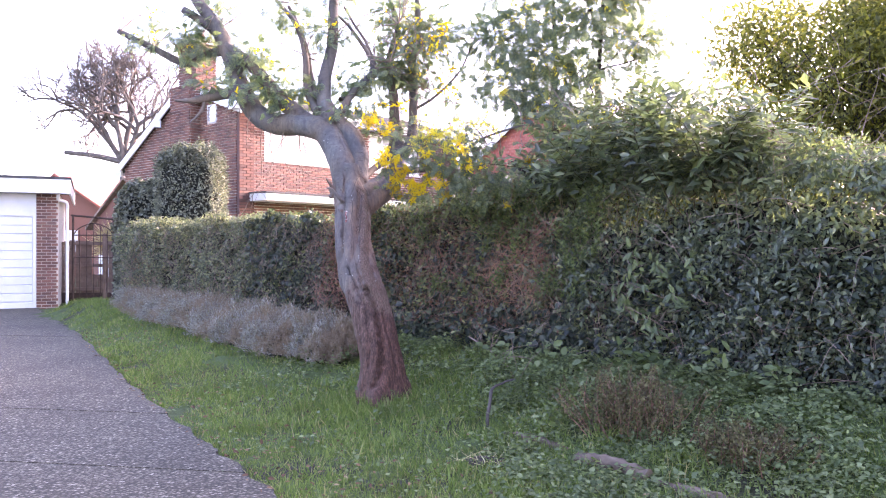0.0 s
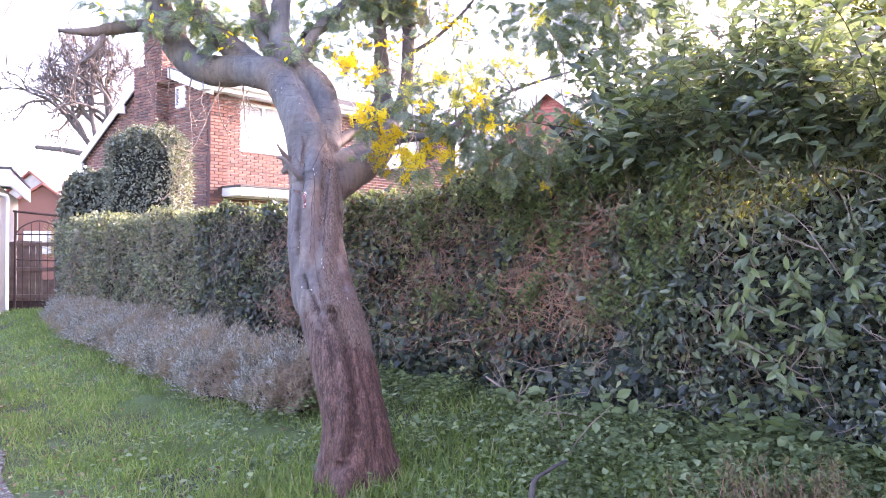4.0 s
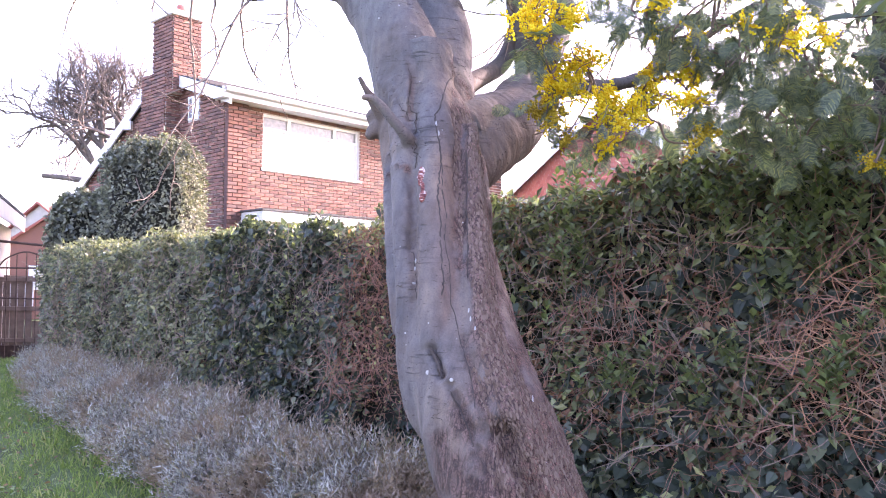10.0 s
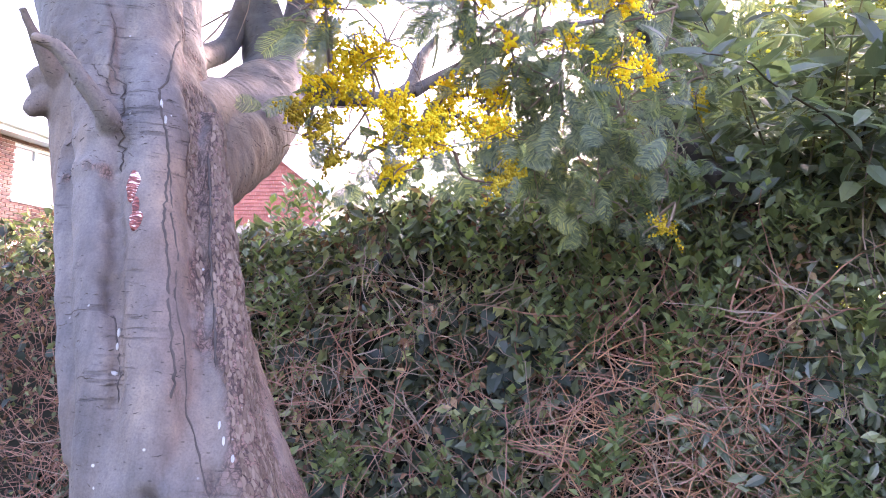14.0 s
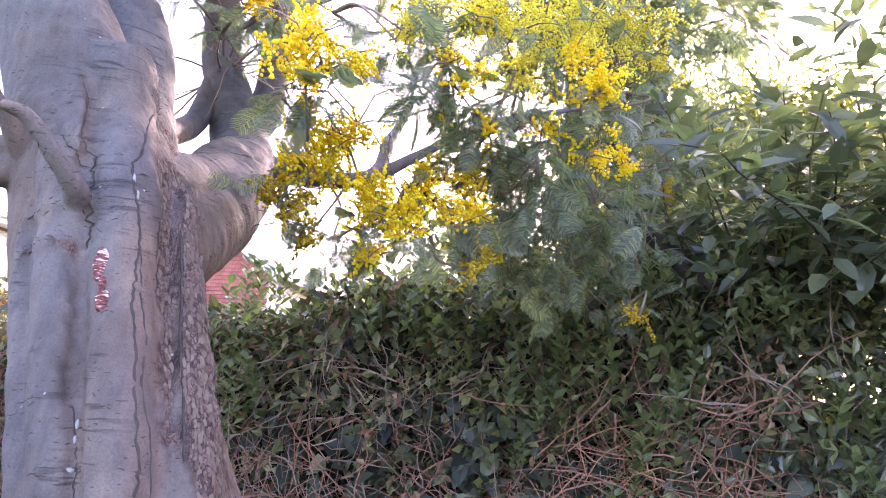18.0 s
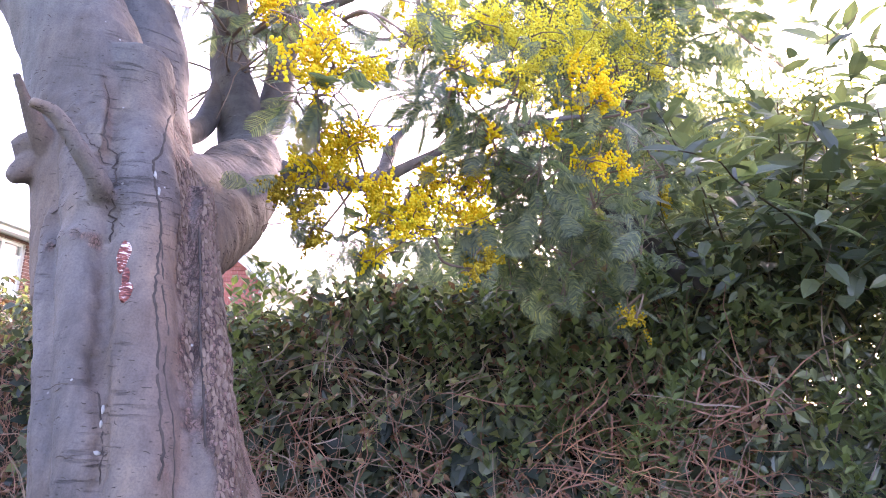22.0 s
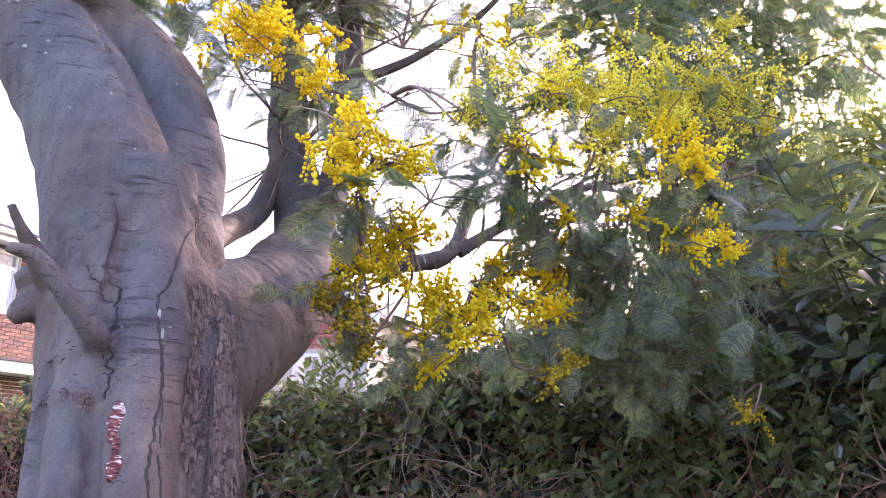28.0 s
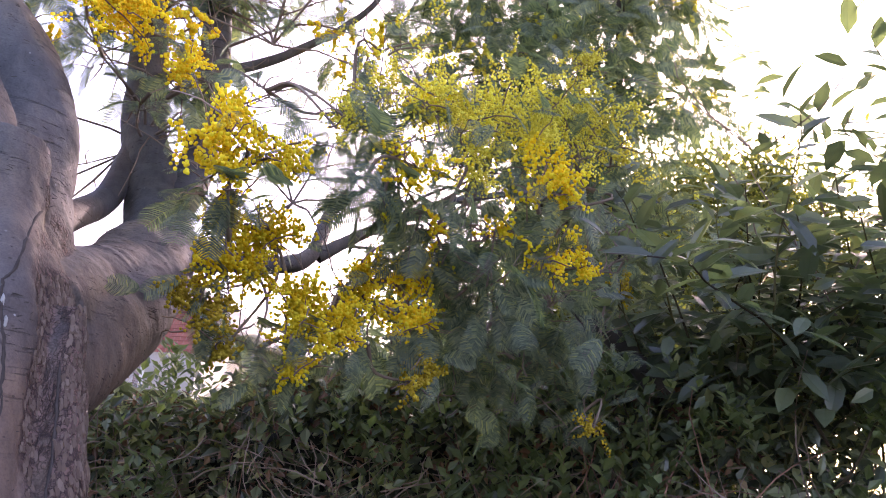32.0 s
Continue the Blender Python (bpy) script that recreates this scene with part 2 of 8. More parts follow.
def bark_material():
    """Smooth grey wattle bark with fine wrinkles and pits, red-brown and fissured where the attribute says so."""
    m, nt, b = material("wattle_bark", 0.72)
    b.inputs["Specular IOR Level"].default_value = 0.35
    v = coords(nt)
    big = noise_tex(nt, 3.0, v, 5)
    mid = noise_tex(nt, 16, coords(nt, (1, 1, 0.35)), 5, 0.65)
    fine = noise_tex(nt, 160, v, 3)
    smooth = ramp(nt, big, [(0.3, (0.100, 0.093, 0.089)), (0.5, (0.145, 0.133, 0.123)), (0.7, (0.198, 0.178, 0.154))])
    blot = ramp(nt, noise_tex(nt, 2.8, coords(nt, (1, 1, 0.45)), 5, 0.6), [(0.42, (0.80, 0.88, 0.95)), (0.60, (1.08, 0.98, 0.86))])
    smooth = blend(nt, 1.0, smooth, blot, "MULTIPLY")
    smooth = blend(nt, 0.45, smooth, ramp(nt, noise_tex(nt, 26, v, 4), [(0.3, (0.62, 0.60, 0.62)), (0.65, (1, 1, 1))]), "MULTIPLY")
    streak = noise_tex(nt, 34, coords(nt, (1, 1, 0.10)), 5, 0.6)
    smooth = blend(nt, 0.8, smooth, ramp(nt, streak, [(0.32, (0.70, 0.70, 0.72)), (0.50, (1, 1, 1)), (0.70, (1.22, 1.19, 1.15))]), "MULTIPLY")
    grain = noise_tex(nt, 240, v, 4, 0.7)
    smooth = blend(nt, 0.7, smooth, ramp(nt, grain, [(0.30, (0.66, 0.65, 0.66)), (0.50, (1, 1, 1)), (0.72, (1.28, 1.26, 1.24))]), "MULTIPLY")
    wr = noise_tex(nt, 20.0, coords(nt, (0.5, 0.5, 5.0)), 5, 0.6)
    wrinkle = ramp(nt, wr, [(0.36, (0, 0, 0)), (0.43, (1, 1, 1))])
    keep1 = ramp(nt, noise_tex(nt, 5.5, v, 3), [(0.5, (0, 0, 0)), (0.62, (1, 1, 1))])
    wmask = blend(nt, keep1, (1.0, 1.0, 1.0), wrinkle)
    smooth = blend(nt, 0.42, smooth, wmask, "MULTIPLY")
    pit = node(nt, "ShaderNodeTexVoronoi", Scale=34.0)
    nt.links.new(coords(nt, (1, 1, 2.2)), pit.inputs["Vector"])
    pits = ramp(nt, pit.outputs["Distance"], [(0.07, (0.35, 0.33, 0.33)), (0.14, (1, 1, 1))])
    smooth = blend(nt, 0.8, smooth, pits, "MULTIPLY")
    # fissured bark: narrow upright plates
    vor = nt.nodes.new("ShaderNodeTexVoronoi")
    vor.feature = "DISTANCE_TO_EDGE"
    vor.inputs["Scale"].default_value = 110.0
    warp = blend(nt, 0.05, coords(nt, (1, 1, 0.26)), node_color(nt, 24, coords(nt)))
    nt.links.new(warp, vor.inputs["Vector"])
    crack = ramp(nt, vor.outputs[0], [(0.03, (0, 0, 0)), (0.11, (1, 1, 1))])
    rough_col = ramp(nt, mid, [(0.3, (0.105, 0.070, 0.059)), (0.55, (0.175, 0.122, 0.104)), (0.75, (0.25, 0.186, 0.160))])
    vein = ramp(nt, noise_tex(nt, 34, coords(nt, (1, 1, 0.20)), 4, 0.6), [(0.43, (1, 1, 1)), (0.50, (0.12, 0.10, 0.10)), (0.57, (1, 1, 1))])
    cross = ramp(nt, noise_tex(nt, 60, coords(nt, (0.7, 0.7, 1.1)), 4, 0.6), [(0.46, (1, 1, 1)), (0.50, (0.3, 0.28, 0.28)), (0.54, (1, 1, 1))])
    crack = blend(nt, 1.0, blend(nt, 0.65, (1.0, 1.0, 1.0), crack), blend(nt, 1.0, vein, blend(nt, 0.6, (1.0, 1.0, 1.0), cross), "MULTIPLY"), "MULTIPLY")
    rough_col = blend(nt, 0.85, rough_col, crack, "MULTIPLY")
    att = nt.nodes.new("ShaderNodeAttribute")
    att.attribute_name = "rough_bark"
    edge = nt.nodes.new("ShaderNodeMath")
    edge.operation = "ADD"
    nt.links.new(att.outputs["Fac"], edge.inputs[0])
    sub = nt.nodes.new("ShaderNodeMath")
    sub.operation, sub.inputs[1].default_value = "SUBTRACT", 0.5
    nt.links.new(noise_tex(nt, 9, v, 5), sub.inputs[0])
    nt.links.new(sub.outputs[0], edge.inputs[1])
    mask = ramp(nt, edge.outputs[0], [(0.40, (0, 0, 0)), (0.60, (1, 1, 1))])
    col = blend(nt, mask, smooth, rough_col)
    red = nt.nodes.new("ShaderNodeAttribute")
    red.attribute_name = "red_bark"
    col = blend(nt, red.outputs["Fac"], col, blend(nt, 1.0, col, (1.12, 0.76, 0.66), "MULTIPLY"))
    # Shade in the creases, mixed into the bark colour.
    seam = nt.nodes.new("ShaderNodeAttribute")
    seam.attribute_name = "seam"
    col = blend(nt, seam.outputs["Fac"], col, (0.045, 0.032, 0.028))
    spots = node(nt, "ShaderNodeTexVoronoi", Scale=26.0)
    nt.links.new(v, spots.inputs["Vector"])
    lich = ramp(nt, spots.outputs["Distance"], [(0.05, (1, 1, 1)), (0.09, (0, 0, 0))])
    keep = ramp(nt, noise_tex(nt, 5, v, 2), [(0.5, (0, 0, 0)), (0.6, (1, 1, 1))])
    col = blend(nt, blend(nt, 1.0, lich, keep, "MULTIPLY"), col, (0.36, 0.35, 0.34))
    nt.links.new(col, b.inputs["Base Color"])
    rel = blend(nt, mask, blend(nt, 0.5, wmask, blend(nt, 0.4, fine, streak)), blend(nt, 0.25, crack, fine))
    bump(nt, b, rel, 0.75, 0.007)
    return m


def node_color(nt, scale, vec):
    n = node(nt, "ShaderNodeTexNoise", Scale=scale, Detail=3.0)
    nt.links.new(vec, n.inputs["Vector"])
    return n.outputs[1]


M_BARK = bark_material()


def ground_material():
    m, nt, b = material("turf", 0.95)
    v = coords(nt)
    a, f = noise_tex(nt, 0.7, v, 5), noise_tex(nt, 30, v, 5)
    col = ramp(nt, a, [(0.36, (0.055, 0.085, 0.022)), (0.5, (0.075, 0.12, 0.028)), (0.60, (0.036, 0.034, 0.018))])
    col = blend(nt, 0.6, col, ramp(nt, f, [(0.3, (0.35, 0.33, 0.3)), (0.65, (1, 1, 1))]), "MULTIPLY")
    nt.links.new(col, b.inputs["Base Color"])
    bump(nt, b, f, 0.8, 0.03)
    return m


def drive_material():
    """Concrete with exposed pebbles, worn and stained."""
    m, nt, b = material("pebble_concrete", 0.85)
    v = coords(nt)
    vor = node(nt, "ShaderNodeTexVoronoi", Scale=48.0)
    nt.links.new(v, vor.inputs["Vector"])
    peb = ramp(nt, vor.outputs["Color"], [(0.0, (0.048, 0.041, 0.027)), (0.4, (0.112, 0.100, 0.071)), (0.75, (0.182, 0.163, 0.118)), (1.0, (0.46, 0.42, 0.33))])
    gap = ramp(nt, vor.outputs["Distance"], [(0.35, (1, 1, 1)), (0.62, (0.35, 0.33, 0.33))])
    col = blend(nt, 1.0, peb, gap, "MULTIPLY")
    col = blend(nt, 0.7, col, ramp(nt, noise_tex(nt, 0.9, v, 6), [(0.32, (0.55, 0.55, 0.57)), (0.6, (1, 1, 1))]), "MULTIPLY")
    nt.links.new(col, b.inputs["Base Color"])
    bump(nt, b, gap, 0.6, 0.006)
    return m


M_TURF = ground_material()
M_DRIVE = drive_material()


def glass_material():
    m, nt, b = material("window_glass", 0.03)
    b.inputs["Base Color"].default_value = (0.75, 0.80, 0.82, 1)
    b.inputs["Specular IOR Level"].default_value = 0.9
    b.inputs["Metallic"].default_value = 0.75
    return m


M_GLASS = glass_material()
M_CURTAIN_GLASS = plain_material("curtained_glass", (0.16, 0.17, 0.17), (0.34, 0.33, 0.31), 16, 0.15, 0.0)


def scar_material():
    m, nt, b = material("raw_wound", 0.6)
    v = coords(nt, (0.8, 0.8, 2.8))
    f = noise_tex(nt, 85, v, 3)
    col = ramp(nt, f, [(0.40, (0.075, 0.014, 0.012)), (0.52, (0.24, 0.055, 0.042)), (0.57, (0.30, 0.12, 0.10)), (0.60, (0.66, 0.60, 0.56))])
    nt.links.new(col, b.inputs["Base Color"])
    bump(nt, b, f, 0.8, 0.006)
    return m


M_SCAR = scar_material()
M_LICHEN = plain_material("lichen", (0.28, 0.275, 0.26), (0.44, 0.43, 0.41), 60, 0.9, 0.4)
M_CRACK = plain_material("crack_and_crease_line", (0.035, 0.027, 0.024), (0.075, 0.058, 0.05), 30, 0.95, 0.2)
M_PLATE = leaf_material("bark_plate", [(0.0, (0.110, 0.070, 0.052)), (0.5, (0.160, 0.108, 0.082)), (1.0, (0.215, 0.155, 0.120))], 0.85, 0.0, 0.3)
M_SOIL = plain_material("soil", (0.035, 0.026, 0.022), (0.08, 0.06, 0.05), 14, 0.95, 0.8, fine=50)
M_LOG = plain_material("rotting_log", (0.085, 0.060, 0.044), (0.20, 0.150, 0.112), 9, 0.9, 0.6, fine=60)
M_STEM_OLIVE = leaf_material("olive_stem", [(0.0, (0.06, 0.045, 0.03)), (0.5, (0.10, 0.095, 0.045)), (1.0, (0.16, 0.15, 0.07))], 0.7, 0.2, 0.2)

# ---- tools for shapes ----
rng = np.random.default_rng(7)


def thing(name, label, category, at=(0, 0, 0), group="", kind="", turn=0.0):
    ob = new(name)
    ob.empty_display_size = 0.1
    ob.matrix_world = pose(*at, 0, 0, turn)
    return tagged(ob, label, category, group, kind)


def link_mesh(name, me, mat, parent=None, label=""):
    ob = new(name, me)
    me.materials.append(mat)
    if parent is not None:
        ob.parent = parent
    if label:
        ob["label"] = label
    return ob


def part(name, bm, mat, parent=None, label="", smooth=False):
    me = bpy.data.meshes.new(name)
    bm.to_mesh(me)
    bm.free()
    if smooth:
        me.polygons.foreach_set("use_smooth", [True] * len(me.polygons))
    return link_mesh(name, me, mat, parent, label)


def raw_mesh(name, verts, faces, smooth=False):
    """A mesh from arrays: verts (n, 3), faces (m, k)."""
    verts, faces = np.asarray(verts, np.float32), np.asarray(faces, np.int32)
    me = bpy.data.meshes.new(name)
    k = faces.shape[1]
    me.vertices.add(len(verts))
    me.vertices.foreach_set("co", verts.ravel())
    me.loops.add(faces.size)
    me.loops.foreach_set("vertex_index", faces.ravel())
    me.polygons.add(len(faces))
    me.polygons.foreach_set("loop_start", np.arange(0, faces.size, k, dtype=np.int32))
    me.polygons.foreach_set("use_smooth", np.full(len(faces), smooth))
    me.update(calc_edges=True)
    me.validate()
    return me


def unit(v):
    return v / np.maximum(np.linalg.norm(v, axis=-1, keepdims=True), 1e-9)


def frames_for(along, up):
    """Rotations (n, 3, 3) whose y axis is along and whose z axis is as near up as may be."""
    y = unit(along)
    x = unit(np.cross(y, up))
    z = np.cross(x, y)
    return np.stack([x, y, z], -1)


def scatter(template, rot, at, size):
    """Copies of a template (verts, faces) as one array pair."""
    tv, tf = template
    n = len(at)
    size = np.broadcast_to(np.asarray(size, float).reshape(n, -1), (n, 3)) if np.ndim(size) else np.full((n, 3), size)
    v = np.einsum("nij,nkj->nki", rot, tv[None] * size[:, None, :]) + at[:, None, :]
    f = tf[None] + (np.arange(n) * len(tv))[:, None, None]
    return v.reshape(-1, 3), f.reshape(-1, tf.shape[1])


def joined(pairs):
    vs, fs, o = [], [], 0
    for v, f in pairs:
        vs.append(v)
        fs.append(f + o)
        o += len(v)
    return np.concatenate(vs), np.concatenate(fs)


def stuff(name, pairs, mat, parent=None, label="", smooth=False):
    v, f = joined(pairs)
    return link_mesh(name, raw_mesh(name, v, f, smooth), mat, parent, label)


def leaf_shape(wide=0.28, fold=0.10, curl=-0.12, lobes=False):
    """A leaf along +y of length 1, folded on its midrib, as quads."""
    ys = np.array([0.0, 0.3, 0.65, 1.0])
    ws = np.array([0.0, 0.85, 0.8, 0.0]) * wide
    if lobes:
        ys, ws = np.array([0.0, 0.12, 0.55, 1.0]), np.array([0.15, 1.0, 0.75, 0.0]) * wide
    zs = curl * ys ** 2
    mid = np.stack([0 * ys, ys, zs], -1)
    left = np.stack([-ws, ys, zs + fold * ws / wide], -1)
    right = np.stack([ws, ys, zs + fold * ws / wide], -1)
    v = np.concatenate([mid, left[:3], right[:3], ])
    f = [[0, 1, 5, 4], [1, 2, 6, 5], [2, 3, 3, 6], [0, 7, 8, 1], [1, 8, 9, 2], [2, 9, 3, 3]]
    f = [[0, 1, 5], [0, 5, 4], [1, 2, 6], [1, 6, 5], [2, 3, 6], [0, 7, 8], [0, 8, 1], [1, 8, 9], [1, 9, 2], [2, 9, 3]]
    return v, np.array(f)


def small_leaf(wide=0.3, fold=0.08):
    v = np.array([[0, 0, 0], [-wide, 0.45, fold], [0, 0.5, -0.02], [wide, 0.45, fold], [0, 1, -0.08]])
    return v, np.array([[0, 2, 1], [2, 4, 1], [0, 3, 2], [2, 3, 4]])


def blade_shape(wide=0.06, bend=0.35):
    v = np.array([[-wide, 0, 0], [wide, 0, 0], [-wide * 0.8, 0.5, bend * 0.2], [wide * 0.8, 0.5, bend * 0.2], [0, 1, bend]])
    return v, np.array([[0, 1, 3], [0, 3, 2], [2, 3, 4]])


def tube(points, radii, sides=6, rough=0.0):
    """A bent tube through points, as triangles' quads."""
    p = np.asarray(points, float)
    r = np.broadcast_to(np.asarray(radii, float), (len(p),))
    d = unit(np.gradient(p, axis=0))
    ref = np.array([0.31, 0.23, 0.92]) if abs(d[:, 2]).mean() < 0.8 else np.array([0.9, 0.3, 0.1])
    x = unit(np.cross(d, ref))
    y = np.cross(d, x)
    a = np.linspace(0, 2 * np.pi, sides, endpoint=False)
    ring = x[:, None] * np.cos(a)[None, :, None] + y[:, None] * np.sin(a)[None, :, None]
    rr = r[:, None] * (1 + rough * rng.normal(size=(len(p), sides)))
    v = p[:, None] + ring * rr[..., None]
    i = np.arange(len(p) - 1)[:, None] * sides
    j = np.arange(sides)[None]
    k = (j + 1) % sides
    f = np.stack([i + j, i + k, i + sides + k, i + sides + j], -1)
    return v.reshape(-1, 3), f.reshape(-1, 4)


def smooth_line(points, n):
    """n points on a smooth curve through the given ones (rows of any width)."""
    p = np.asarray(points, float)
    t = np.linspace(0, len(p) - 1, n)
    i = np.clip(t.astype(int), 0, len(p) - 2)
    u = (t - i)[:, None]
    q = np.concatenate([[2 * p[0] - p[1]], p, [2 * p[-1] - p[-2]]])
    a, b, c, d = q[i], q[i + 1], q[i + 2], q[i + 3]
    return 0.5 * (2 * b + (c - a) * u + (2 * a - 5 * b + 4 * c - d) * u ** 2 + (3 * b - a - 3 * c + d) * u ** 3)


def wander(start, way, length, r0, r1, n=6, bend=0.18, sides=4, lift=0.0):
    """A twig that wanders from start along way."""
    d = unit(np.asarray(way, float))
    p = [np.asarray(start, float)]
    for _ in range(n - 1):
        d = unit(d + rng.normal(scale=bend, size=3) + (0, 0, lift))
        p.append(p[-1] + d * length / (n - 1))
    return tube(p, np.linspace(r0, r1, n), sides), np.array(p)


def box_bm(sx, sy, sz, at=(0, 0, 0), bevel=0.0):
    bm = bmesh.new()
    bmesh.ops.create_cube(bm, size=1, matrix=Matrix.Translation(at) @ Matrix.Diagonal((sx, sy, sz, 1)))
    if bevel:
        bmesh.ops.bevel(bm, geom=bm.edges[:], offset=bevel, segments=1, affect="EDGES")
    return bm


def poly_bm(outline, thick, axes):
    """A flat outline of (a, b) pushed along c; axes maps (a, b, c) to (x, y, z)."""
    bm = bmesh.new()
    vs = [bm.verts.new(axes(a, b, 0.0)) for a, b in outline]
    f = bm.faces.new(vs)
    g = bmesh.ops.extrude_face_region(bm, geom=[f])
    moved = [e for e in g["geom"] if isinstance(e, bmesh.types.BMVert)]
    shift = Vector(axes(0, 0, thick)) - Vector(axes(0, 0, 0))
    bmesh.ops.translate(bm, verts=moved, vec=shift)
    bmesh.ops.recalc_face_normals(bm, faces=bm.faces[:])
    return bm


def fbm(p, scale, seed=0.0):
    """Cheap smooth noise over points (n, 3), in -1..1."""
    q = np.asarray(p) * scale + seed
    out = np.zeros(len(q))
    for a, (fx, fy, fz) in ((0.5, (1.0, 1.3, 0.8)), (0.3, (2.1, 1.7, 2.6)), (0.2, (4.3, 3.9, 4.7))):
        out += a * np.sin(q[:, 0] * fx + 1.7 * np.sin(q[:, 1] * fy * 0.9 + seed)) * np.cos(q[:, 2] * fz + 1.3 * np.sin(q[:, 0] * fy) + q[:, 1] * fx)
    return out


# ---- the plan: the hedge's line and the lie of the land ----
H_U = np.array([0.683, -0.730, 0.0])      # along the hedge, away from the house
H_N = np.array([0.730, 0.683, 0.0])       # into the hedge, away from the lawn
H_0 = np.array([0.0, 9.6, 0.0])           # a point on the hedge's face


def smoothstep(a, b, x):
    t = np.clip((x - a) / (b - a), 0, 1)
    return t * t * (3 - 2 * t)


DRIVE_EDGE = [(4.2, -4.0), (2.1, -0.4), (0.9, 1.6), (-0.30, 3.7), (-0.93, 4.75), (-1.55, 5.75), (-2.25, 6.85), (-3.3, 8.55), (-4.6, 10.8), (-6.3, 13.7), (-8.6, 17.2), (-9.6, 18.8), (-9.9, 19.4)]


def edge_x(y):
    e = np.array(DRIVE_EDGE)
    return np.interp(y, e[:, 1], e[:, 0])


def land(x, y):
    """Height of the ground: level drive, a bank that rises to the hedge."""
    x, y = np.asarray(x, float), np.asarray(y, float)
    d = (H_0[0] - x) * H_N[0] + (H_0[1] - y) * H_N[1]
    far = smoothstep(25, 60, np.hypot(x, y - 8))
    turf = smoothstep(-0.05, 0.75, x - edge_x(y)) * smoothstep(-14.5, -10.5, H_U[0] * x + H_U[1] * (y - H_0[1]))
    return (-0.12 + 0.37 * smoothstep(2.6, 0.1, d) * (1 - far) * turf + 0.10 * smoothstep(9, 19, y)
            + 0.02 * np.sin(1.7 * x + 0.6) * np.cos(1.3 * y) * smoothstep(2.9, 2.2, d) * (1 - far))


def along(s, out, z):
    """A place s metres along the hedge from its origin, out metres in front of its face."""
    p = H_0 + H_U * s - H_N * out
    return np.array([p[0], p[1], z])

# ---- ground and drive ----
def ground():
    n = 220
    t = np.linspace(-1, 1, n)
    g = np.sign(t) * (np.abs(t) * 14 + 900 * np.abs(t) ** 7)
    X, Y = np.meshgrid(g, g + 8, indexing="ij")
    Z = land(X, Y)
    v = np.stack([X, Y, Z], -1).reshape(-1, 3)
    i, j = np.meshgrid(np.arange(n - 1), np.arange(n - 1), indexing="ij")
    a = (i * n + j).ravel()
    f = np.stack([a, a + n, a + n + 1, a + 1], -1)
    tagged(link_mesh("ground", raw_mesh("ground", v, f, True), M_TURF), "rough turf and bare soil rising in a low bank to the hedge", "ground", kind="structure")


ground()



def drive():
    """Concrete bays with joints between them and a ragged edge on the lawn's side."""
    root = thing("driveway", "grey pebble-faced concrete driveway with worn edge and joints", "driveway", kind="structure")
    e = smooth_line(DRIVE_EDGE, 160)
    e[:, 0] += 0.03 * np.sin(np.arange(160) * 0.9) + rng.normal(scale=0.012, size=160)
    cuts = [(0, 30), (30, 62), (62, 84), (84, 118), (118, 159)]
    for a, b in cuts:
        q = e[a:b + 1]
        m = len(q)
        left = np.stack([np.full(m, -16.0) , q[:, 1] + (-16.0 - q[:, 0]) * -0.16], -1)
        gap = 0.012
        rows = []
        for k in np.linspace(0, 1, 30) ** 2:
            xy = q * (1 - k) + left * k
            xy = xy + np.linspace(gap, -gap, m)[:, None] * np.array([0, 1.0])
            rows.append(np.column_stack([xy, land(xy[:, 0], xy[:, 1]) * 0 - 0.085 + 0.10 * smoothstep(9, 19, xy[:, 1])]))
        top = np.array(rows)
        low = top - (0, 0, 0.12)
        v = np.concatenate([top.reshape(-1, 3), low[0], top[:, 0] * 0 + low[:, 0], low[:, -1]])
        i, j = np.meshgrid(np.arange(29), np.arange(m - 1), indexing="ij")
        k = (i * m + j).ravel()
        f = [np.stack([k, k + m, k + m + 1, k + 1], -1)]
        o = 30 * m
        jj = np.arange(m - 1)
        f.append(np.stack([jj, jj + 1, o + jj + 1, o + jj], -1))
        o += m
        ii = np.arange(29)
        f.append(np.stack([ii * m, (ii + 1) * m, o + ii + 1, o + ii], -1))
        o += 30
        f.append(np.stack([ii * m + m - 1, o + ii, o + ii + 1, (ii + 1) * m + m - 1], -1))
        link_mesh("concrete_bay", raw_mesh("concrete_bay", v, np.concatenate(f)), M_DRIVE, root)


drive()

# ---- brickwork ----
def brick_mesh(l=0.215, h=0.065, d=0.05):
    bm = box_bm(l, d, h)
    top = [v for v in bm.verts if v.co.y < 0]
    for v in top:
        v.co.x *= 0.985
        v.co.z *= 0.96
    me = bpy.data.meshes.new("brick")
    bm.to_mesh(me)
    bm.free()
    me.materials.append(M_BRICK)
    return me


BRICK, BRICK_HEAD = brick_mesh(), brick_mesh(0.1025)


